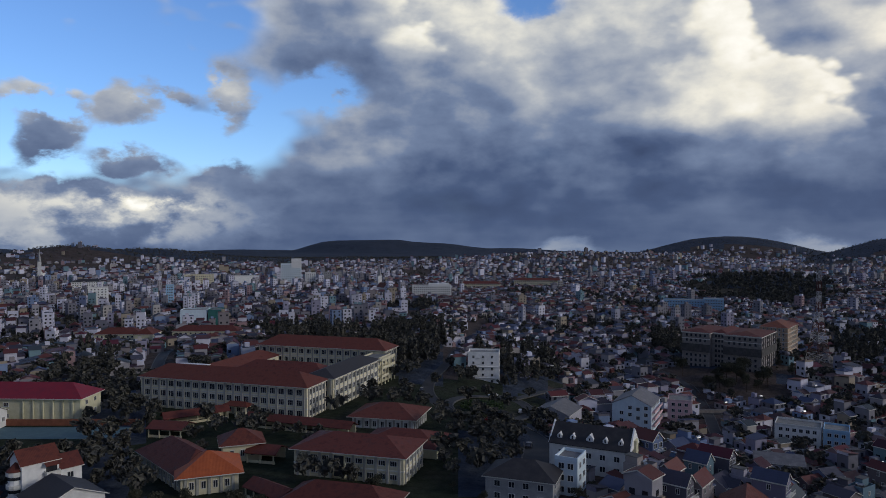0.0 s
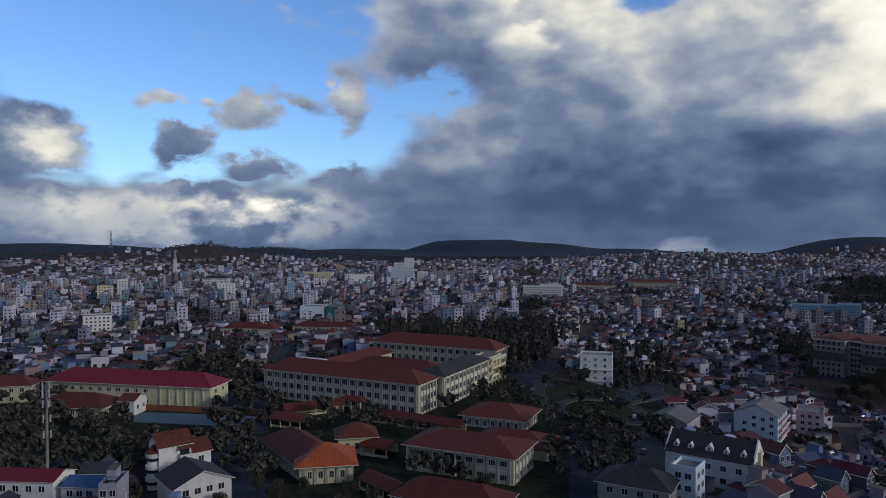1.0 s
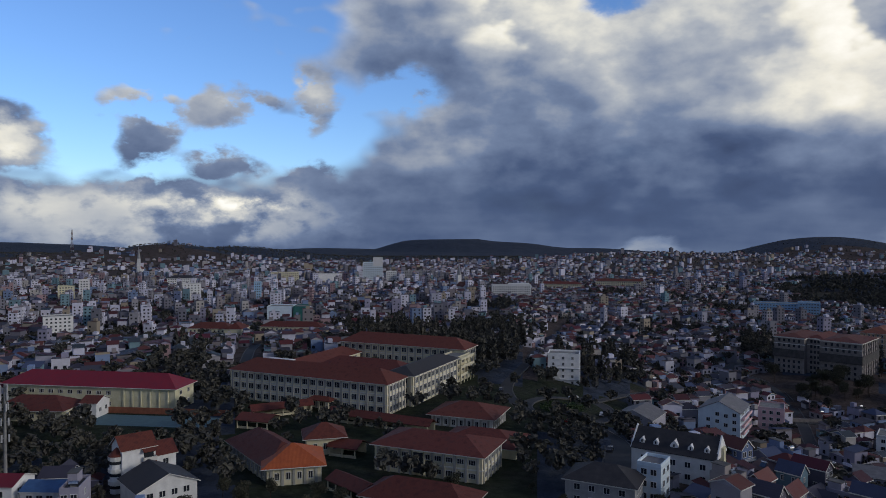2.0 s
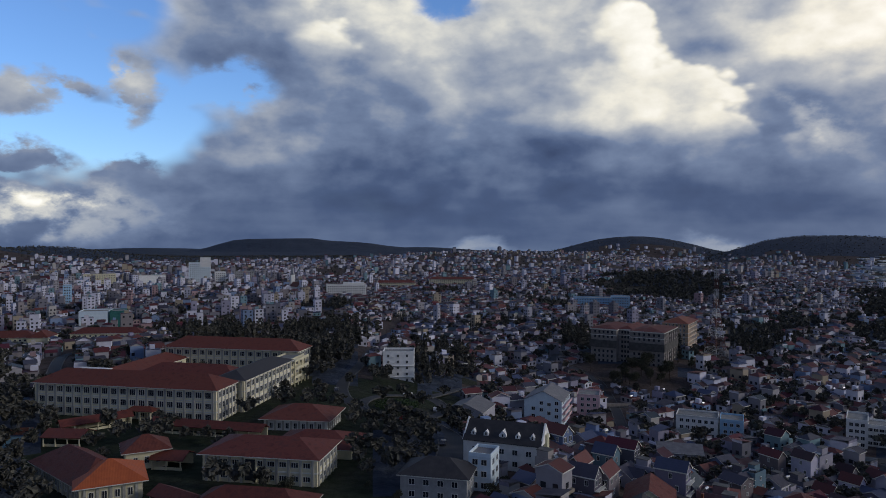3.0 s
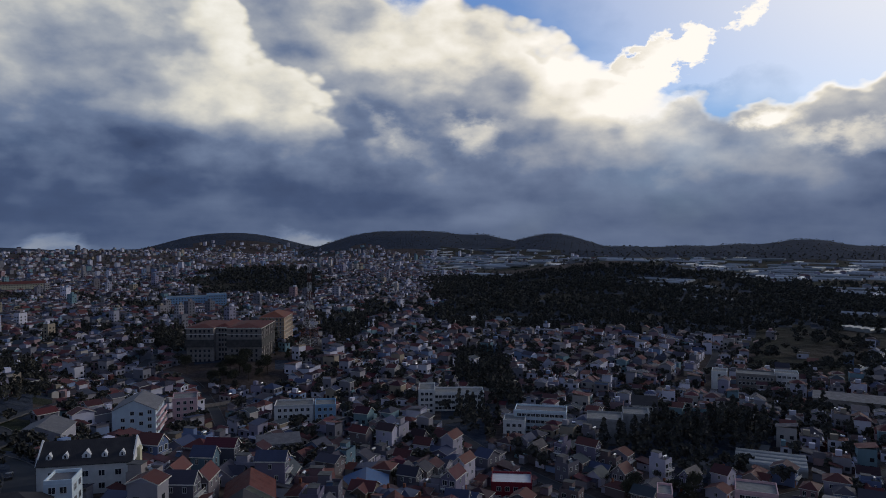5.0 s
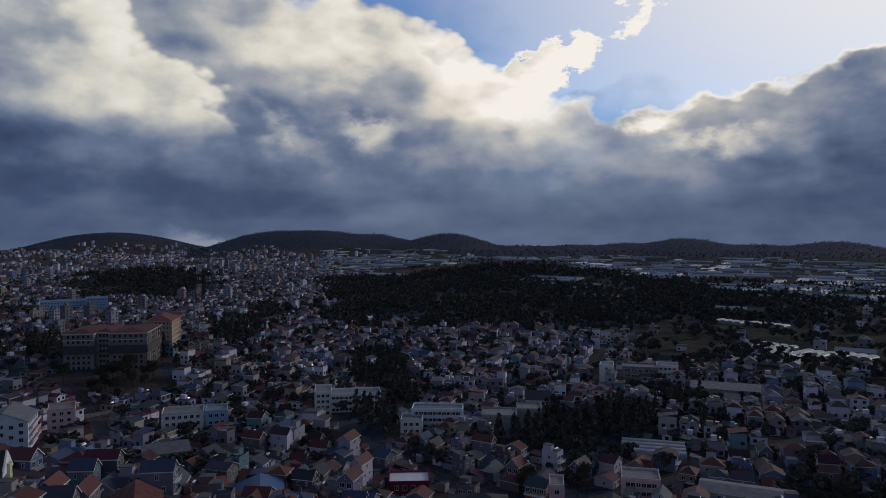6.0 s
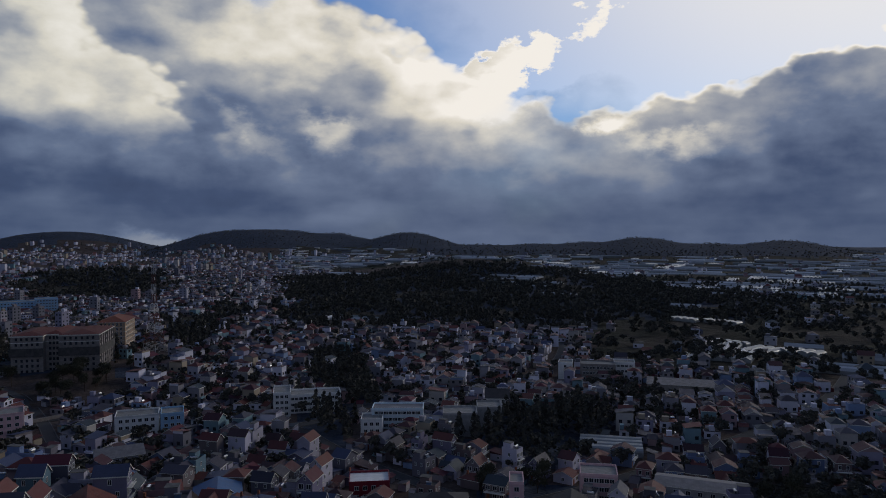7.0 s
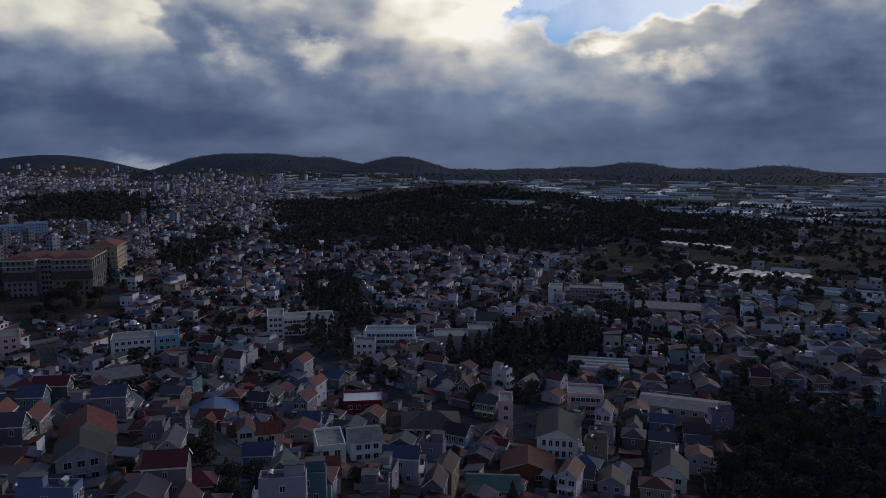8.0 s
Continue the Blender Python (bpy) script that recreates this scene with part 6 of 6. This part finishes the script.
    if panes:
        e = 0.06
        for f in range(max(1, int(h / 3.1))):
            zz = 0.9 + f * 3.1
            for face in range(4):
                n = 2 if (w if face % 2 == 0 else d) > 6 else 1
                for i in range(n):
                    if rng.random() < 0.15:
                        continue
                    L = w if face % 2 == 0 else d
                    p = (i + 0.5) / n * L - L / 2 + rng.uniform(-0.3, 0.3)
                    q = 0.75
                    if face == 0:
                        pts = [(p - q, -b - e, zz), (p + q, -b - e, zz), (p + q, -b - e, zz + 1.5), (p - q, -b - e, zz + 1.5)]
                    elif face == 1:
                        pts = [(a + e, p - q, zz), (a + e, p + q, zz), (a + e, p + q, zz + 1.5), (a + e, p - q, zz + 1.5)]
                    elif face == 2:
                        pts = [(p + q, b + e, zz), (p - q, b + e, zz), (p - q, b + e, zz + 1.5), (p + q, b + e, zz + 1.5)]
                    else:
                        pts = [(-a - e, p + q, zz), (-a - e, p - q, zz), (-a - e, p - q, zz + 1.5), (-a - e, p + q, zz + 1.5)]
                    heap.add([at(*t) for t in pts], [(0, 1, 2, 3)], 2)


KINDS = ["gable", "gable", "gable", "hip", "hip", "flat", "flat", "shed", "shed"]
heap = Heap()
for r, a, x, y in plots(6.2, 124, 330, 44, -86, 22):
    if zone(x, y) != "town" or near_road(x, y, 5.5) or not is_free(x, y, 3.0) or any((x - p) ** 2 + (y - q) ** 2 < 22 for p, q in STOOD) or rng.random() < 0.25:
        continue
    far_house(heap, x, y, height(x, y), yaw_at(x, y), rng.uniform(2.4, 4.2), rng.uniform(2.6, 5.0), rng.uniform(2.2, 3.0), rng.choice(("shed", "shed", "gable")), False)
for x, y, r, a in rest:
    far_house(heap, x, y, height(x, y), yaw_at(x, y), rng.uniform(4.2, 7.8), rng.uniform(5.5, 8.6), rng.choice((3.0, 3.2, 3.2, 5.8, 5.8, 6.2, 8.8)), rng.choice(KINDS), "near" if r < 340 else True)
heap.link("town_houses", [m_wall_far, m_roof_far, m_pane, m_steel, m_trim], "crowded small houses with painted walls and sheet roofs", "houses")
heap = Heap()
for r, a, x, y in plots(11.0, 470, 1100, 44, -60, 30):
    if zone(x, y) != "town" or near_road(x, y, 7) or not is_free(x, y, 6):
        continue
    if a < -41 or rng.random() < 0.25 + 0.5 * (noise.noise((x / 90, y / 90, 2)) > 0.22):
        continue
    centre = 1.0 if a > 3 else 0.12
    h = rng.choice((3.0, 3.2, 3.4, 5.8, 5.8, 6.2) if a < 3 else (3.0, 3.2, 5.8, 6.2, 8.8)) if rng.random() > 0.15 * centre else rng.uniform(11, 20)
    far_house(heap, x, y, height(x, y), yaw_at(x, y), rng.uniform(4.6, 9), rng.uniform(5.5, 10), h, rng.choice(KINDS if h < 10 else ["flat"]), True)
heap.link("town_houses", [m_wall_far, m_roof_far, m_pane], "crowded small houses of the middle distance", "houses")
heap = Heap()
for r, a, x, y in plots(17.5, 1100, 2350, 44, -56, 15):
    zn = zone(x, y)
    if zn == "field" and rng.random() < 0.93:
        continue
    if zn == "forest" or (a < -38 and zn == "town"):
        continue
    if rng.random() < 0.42 + 0.5 * (noise.noise((x / 170, y / 170, 2)) > 0.12) + 0.4 * (height(x, y) > 0):
        continue
    far_house(heap, x, y, height(x, y), yaw_at(x, y), rng.uniform(5.5, 11), rng.uniform(6, 11), rng.choice((3, 5.5, 5.8, 6.2, 8.8)) if rng.random() > 0.04 else rng.uniform(12, 18), rng.choice(KINDS), False)
heap.link("town_houses", [m_wall_far, m_roof_far, m_pane], "distant houses in sunlit pale colours covering the plain and low hills", "houses")

# greenhouses over the farm land
heap = Heap()
for r, a, x, y in plots(46, 345, 2300, -36, -100, -78):
    if zone(x, y) != "field" or not is_free(x, y, 16):
        continue
    dens = noise.noise((x / 190, y / 190, 5))
    if rng.random() > (0.26 if r < 800 else 0.70) + 1.2 * dens:
        continue
    z, yaw = height(x, y), -78 + 8 * noise.noise((x / 300, y / 300, 8)) + rng.choice((0, 90, 90, 90))
    c, s = math.cos(radians(yaw)), math.sin(radians(yaw))
    spans, length, span = rng.randint(2, 5), rng.uniform(30, 95) * (0.6 if r < 700 else 1.0), 6.4
    for i in range(spans):
        u = (i - spans / 2) * span
        pts = [(u, 0, -2), (u, 0, 2.4), (u + span / 2, 0, 3.9), (u + span, 0, 2.4), (u + span, 0, -2)]
        pts += [(p, length, q) for p, _, q in pts]
        heap.add([(x + p * c - q * s, y + p * s + q * c, z + k) for p, q, k in pts], [(0, 1, 6, 5), (1, 2, 7, 6), (2, 3, 8, 7), (3, 4, 9, 8), (0, 4, 3, 2, 1), (5, 6, 7, 8, 9)], 0)
heap.link("greenhouses", [m_plastic_many], "rows of pale film greenhouses on farm land", "greenhouses")
# scattered farm houses
heap = Heap()
for r, a, x, y in plots(30, 345, 1700, -36, -100, -60):
    if zone(x, y) != "field" or rng.random() > 0.10 + (0.42 if r < 470 else 0.0):
        continue
    far_house(heap, x, y, height(x, y), yaw_at(x, y), rng.uniform(6, 11), rng.uniform(7, 12), rng.choice((3.4, 6.5, 6.8)), rng.choice(KINDS), r < 900)
heap.link("farm_houses", [m_wall_far, m_roof_far, m_pane], "scattered small houses between the fields", "houses")


# ---- trees ----
def clump(v, f, c, size, r):
    """A small leafy clump: three crossed, bent blades of uneven outline."""
    for k in range(2):
        n = Vector((r.gauss(0, 1), r.gauss(0, 1), r.gauss(0, 1) + 0.6)).normalized()
        u = n.orthogonal().normalized()
        u.rotate(Matrix.Rotation(r.uniform(0, 6.28), 3, n))
        w = n.cross(u)
        i = len(v)
        v += [tuple(c + u * size * r.uniform(0.7, 1.2)), tuple(c + w * size * r.uniform(0.5, 1.0) + n * size * 0.2),
              tuple(c - u * size * r.uniform(0.7, 1.2)), tuple(c - w * size * r.uniform(0.5, 1.0) + n * size * 0.2)]
        f += [(i, i + 1, i + 2), (i, i + 2, i + 3)]


def pine_crown(tall, wide, count, size, seed):
    """Whorls of drooping boughs, wide below the middle, thin and uneven at the top."""
    r = random.Random(seed)
    v, f = [], []
    for i in range(count):
        t = r.random() ** 0.8
        a = r.uniform(0, 6.28)
        reach = wide * (1.02 - t) ** 0.75 * (0.72 + 0.28 * math.sin(a * 3 + seed)) * r.uniform(0.25, 1.0) ** 0.5
        c = Vector((reach * math.cos(a), reach * math.sin(a), tall * (0.22 + 0.78 * t) - 0.18 * reach))
        clump(v, f, c, size * (1.15 - 0.5 * t), r)
    return v, f


def leaf_crown(tall, wide, count, size, seed):
    """Several leafy boughs of different size round the trunk, with gaps between."""
    r = random.Random(seed)
    v, f = [], []
    boughs = [(Vector((r.uniform(-0.55, 0.55) * wide, r.uniform(-0.55, 0.55) * wide, tall * r.uniform(0.45, 0.88))), wide * r.uniform(0.35, 0.62)) for _ in range(7)]
    boughs.append((Vector((0, 0, tall * 0.82)), wide * 0.5))
    for i in range(count):
        c, b = boughs[i % len(boughs)]
        d = Vector((r.gauss(0, 1), r.gauss(0, 1), r.gauss(0, 1))).normalized() * b * r.uniform(0.45, 1.0)
        d.z *= 0.75
        clump(v, f, c + d, size, r)
    return v, f


def tree(kind, tall, wide, count, size, seed, label):
    ob = thing("pine_tree" if kind == "pine" else "broadleaf_tree", 0, 0, 0, label, "tree", "trees")
    bm = bmesh.new()
    r = random.Random(seed)
    lean = Vector((r.uniform(-0.3, 0.3), r.uniform(-0.3, 0.3), 0))
    top = tall * (0.93 if kind == "pine" else 0.6)
    tube(bm, (0, 0, -1.2), lean + Vector((0, 0, top * 0.5)), 0.034 * tall * 0.7, 0.022 * tall * 0.7, 7)
    tube(bm, lean + Vector((0, 0, top * 0.5)), lean * 1.6 + Vector((0, 0, top)), 0.022 * tall * 0.7, 0.05, 6)
    for i in range(9 if kind == "pine" else 6):
        a = i * 2.4 + r.uniform(0, 0.6)
        z0 = top * r.uniform(0.35, 0.85)
        k = wide * r.uniform(0.4, 0.75) * (1.1 - 0.6 * z0 / top)
        tube(bm, lean * (z0 / top) + Vector((0, 0, z0)), Vector((k * math.cos(a), k * math.sin(a), z0 + (0.1 if kind == "pine" else 0.55) * k)), 0.12, 0.03, 5)
    part("trunk", bm, m_bark, ob)
    v, f = pine_crown(tall, wide, count, size, seed) if kind == "pine" else leaf_crown(tall, wide, count, size, seed)
    me = bpy.data.meshes.new("crown")
    me.from_pydata(v, [], f)
    me.materials.append(m_pine if kind == "pine" else m_leaf)
    part("crown", me, None, ob)
    return ob


TREES = [
    tree("pine", 15, 3.6, 638, 0.41, 1, "dark slender pine with drooping boughs"),
    tree("pine", 12, 3.2, 609, 0.37, 2, "dark green pine with an uneven crown"),
    tree("pine", 18, 4.2, 696, 0.46, 3, "tall dark pine with an open crown"),
    tree("leaf", 9, 4.0, 754, 0.31, 4, "broad dark green leafy tree"),
    tree("leaf", 7, 3.4, 696, 0.28, 5, "round-headed tree with dark green leaves"),
    tree("leaf", 11, 4.6, 812, 0.34, 6, "large spreading dark leafy tree"),
    tree("leaf", 5, 2.2, 464, 0.22, 7, "small leafy garden tree"),
]
tree_used = [False] * len(TREES)


def plant(k, x, y, scale):
    m = pose(x, y, height(x, y), 0, 0, rng.uniform(0, 360)) @ Matrix.Diagonal((scale, scale, scale * rng.uniform(0.9, 1.12), 1))
    if tree_used[k]:
        copy_thing(TREES[k], m)
    else:
        TREES[k].matrix_basis, tree_used[k] = m, True


# low-cut trees for the woods, joined
SPRIGS = [pine_crown(14, 3.6, 44, 1.40, 21), pine_crown(11, 3.2, 40, 1.30, 22), leaf_crown(8, 3.8, 62, 1.02, 23), leaf_crown(6.5, 3.2, 56, 0.90, 24), pine_crown(17, 4.0, 46, 1.45, 25)]
THIN = [pine_crown(10, 4.6, 11, 2.7, 31), pine_crown(12, 4.8, 12, 2.8, 32), leaf_crown(8, 4.6, 11, 2.6, 33)]
LOW = [pine_crown(9, 4.2, 7, 2.5, 41), leaf_crown(8, 4.6, 7, 2.6, 42)]
woods = {"near": ([], []), "far": ([], [])}


def sprig(which, shapes, x, y, z, scale):
    sv, sf = rng.choice(shapes)
    v, f = woods[which]
    n = len(v)
    a = rng.uniform(0, 6.28)
    c, s = math.cos(a) * scale, math.sin(a) * scale
    v += [(x + p * c - q * s, y + p * s + q * c, z + k * scale) for p, q, k in sv]
    f += [tuple(i + n for i in t) for t in sf]


tree_count = 0
for r, a, x, y in plots(7.0, 124, 1000, 45, -87, 5):
    zn = zone(x, y)
    if near_road(x, y, 5.5) or not is_free(x, y, 3.0):
        continue
    if zn == "forest":
        if r > 480 and rng.random() < 0.62:
            continue
    elif zn == "campus":
        if rng.random() > 0.46:
            continue
    elif zn == "town":
        if r > 1000 or rng.random() > ((0.34 if noise.noise((x / 45, y / 45, 2)) < 0.25 else 0.48) if r < 480 else 0.36):
            continue
    elif rng.random() > (0.5 if noise.noise((x / 55, y / 55, 31)) > 0.10 else 0.10):
        continue
    pine = noise.noise((x / 60, y / 60, 12)) > -0.05 and zn == "forest" and (r > 300 or a < -30) and a > -70
    if tree_count < 270 and r < 330:
        plant(rng.choice((0, 1, 2, 5)) if pine else rng.choice((3, 4, 5, 6) if zn == "forest" else (3, 4, 6, 6, 1)), x, y, rng.uniform(0.75, 1.12) if zn == "forest" and a < -20 else rng.uniform(0.4, 0.8))
        tree_count += 1
    elif r < 520:
        sprig("near", SPRIGS[:2] + SPRIGS[4:] if pine else SPRIGS[2:4], x, y, height(x, y), rng.uniform(0.75, 1.15))
    else:
        sprig("far", THIN, x, y, height(x, y) - 0.5, rng.uniform(0.7, 1.15) if zn == "forest" else rng.uniform(0.45, 0.8))
for r, a, x, y in plots(4.6, 124, 196, -72.5, -88, 12):
    if zone(x, y) == "forest" and is_free(x, y, 2.0):
        sprig("near", SPRIGS[2:4], x, y, height(x, y), rng.uniform(0.5, 0.9))
for r, a, x, y in plots(22, 1000, 2300, 44, -86, 40):
    zn = zone(x, y)
    if zn == "forest" and height(x, y) > 0 and a < -10:
        if rng.random() < 0.55:
            sprig("far", LOW, x, y, height(x, y) - 0.8, rng.uniform(0.35, 0.65))
        continue
    if zn == "field" and rng.random() > 0.10 or zn == "town" and rng.random() > 0.4:
        continue
    sprig("far", LOW, x, y, height(x, y) - 1.0, rng.uniform(0.5, 0.8))
# the clump below the unfinished building
for i in range(22):
    plant(rng.choice((3, 4, 5)), rng.gauss(172, 11), rng.gauss(420, 12), rng.uniform(0.7, 1.15))
for i in range(10):
    plant(rng.choice((3, 4, 6)), rng.gauss(214, 9), rng.gauss(438, 12), rng.uniform(0.6, 1.0))
for k, done in enumerate(tree_used):
    if not done:
        plant(k, *polar(-58 + k, 330), 1.0)
for key, label in (("near", "dense dark pine and leaf wood between the houses"), ("far", "distant dark woods on the slopes")):
    v, f = woods[key]
    me = bpy.data.meshes.new("woods")
    me.from_pydata(v, [], f)
    me.materials.append(m_pine)
    tagged(new("woods", me), label, "woods", kind="stuff")


# ---- cars on the roads ----
def make_car(label):
    ob = thing("car", 0, 0, 0, label, "car", "cars on the roads")
    bm = bmesh.new()
    prof = [(-2.1, 0.35), (-2.1, 0.85), (-1.2, 0.95), (-0.6, 1.45), (0.9, 1.48), (1.6, 0.98), (2.1, 0.9), (2.1, 0.35)]
    left = [bm.verts.new((p, -0.85, q)) for p, q in prof]
    right = [bm.verts.new((p, 0.85, q)) for p, q in prof]
    for i in range(len(prof)):
        j = (i + 1) % len(prof)
        bm.faces.new((left[i], left[j], right[j], right[i]))
    bm.faces.new(left[::-1]), bm.faces.new(right)
    bmesh.ops.recalc_face_normals(bm, faces=bm.faces)
    part("body", bm, m_car, ob)
    bm = bmesh.new()
    for s in (-0.87, 0.85):
        box(bm, -0.7, 1.0, s, s + 0.02, 0.98, 1.38)
    part("side_window", bm, m_pane, ob)
    for wx in (-1.3, 1.3):
        for wy in (-0.9, 0.7):
            bm = bmesh.new()
            tube(bm, (wx, wy, 0.33), (wx, wy + 0.2, 0.33), 0.33, 0.33, 10)
            part("wheel", bm, m_rubber, ob)
    return ob


car = make_car("small parked car on the asphalt road")
SPOTS = [(32, 292, 80), (17, 266, -10), (22, 313, 20), (77, 399, 10), (111, 450, 35), (122, 459, 40), (27, 223, 75), (22, 196, 75), (-9, 302, 85), (5, 397, 70), (120, 456, 40), (131, 271, 95), (212, 285, 80), (199, 222, 70)]
for i, (x, y, yaw) in enumerate(SPOTS):
    m = pose(x, y, height(x, y) + 0.2, 0, 0, yaw)
    if i:
        copy_thing(car, m)
    else:
        car.matrix_basis = m

# round island on the bend, with clipped shrubs
bm = bmesh.new()
tube(bm, (15, 272, 0.0), (15, 272, 0.35), 9.5, 9.2, 28)
tagged(new("traffic_island", mesh_of("traffic_island", bm, g_campus)), "round grassy traffic island with shrubs", "traffic island", kind="structure")
hv, hf = [], []
hr = random.Random(5)
for i in range(420):
    a, q = hr.uniform(0, 6.28), 8.6 * hr.random() ** 0.5
    clump(hv, hf, Vector((15 + q * math.cos(a), 272 + q * math.sin(a), 0.5 + hr.uniform(0, 0.6))), 0.5, hr)
me = bpy.data.meshes.new("shrubs")
me.from_pydata(hv, [], hf)
me.materials.append(m_hedge)
tagged(new("shrubs", me), "low green shrubs on the traffic island", "shrubs", kind="stuff")
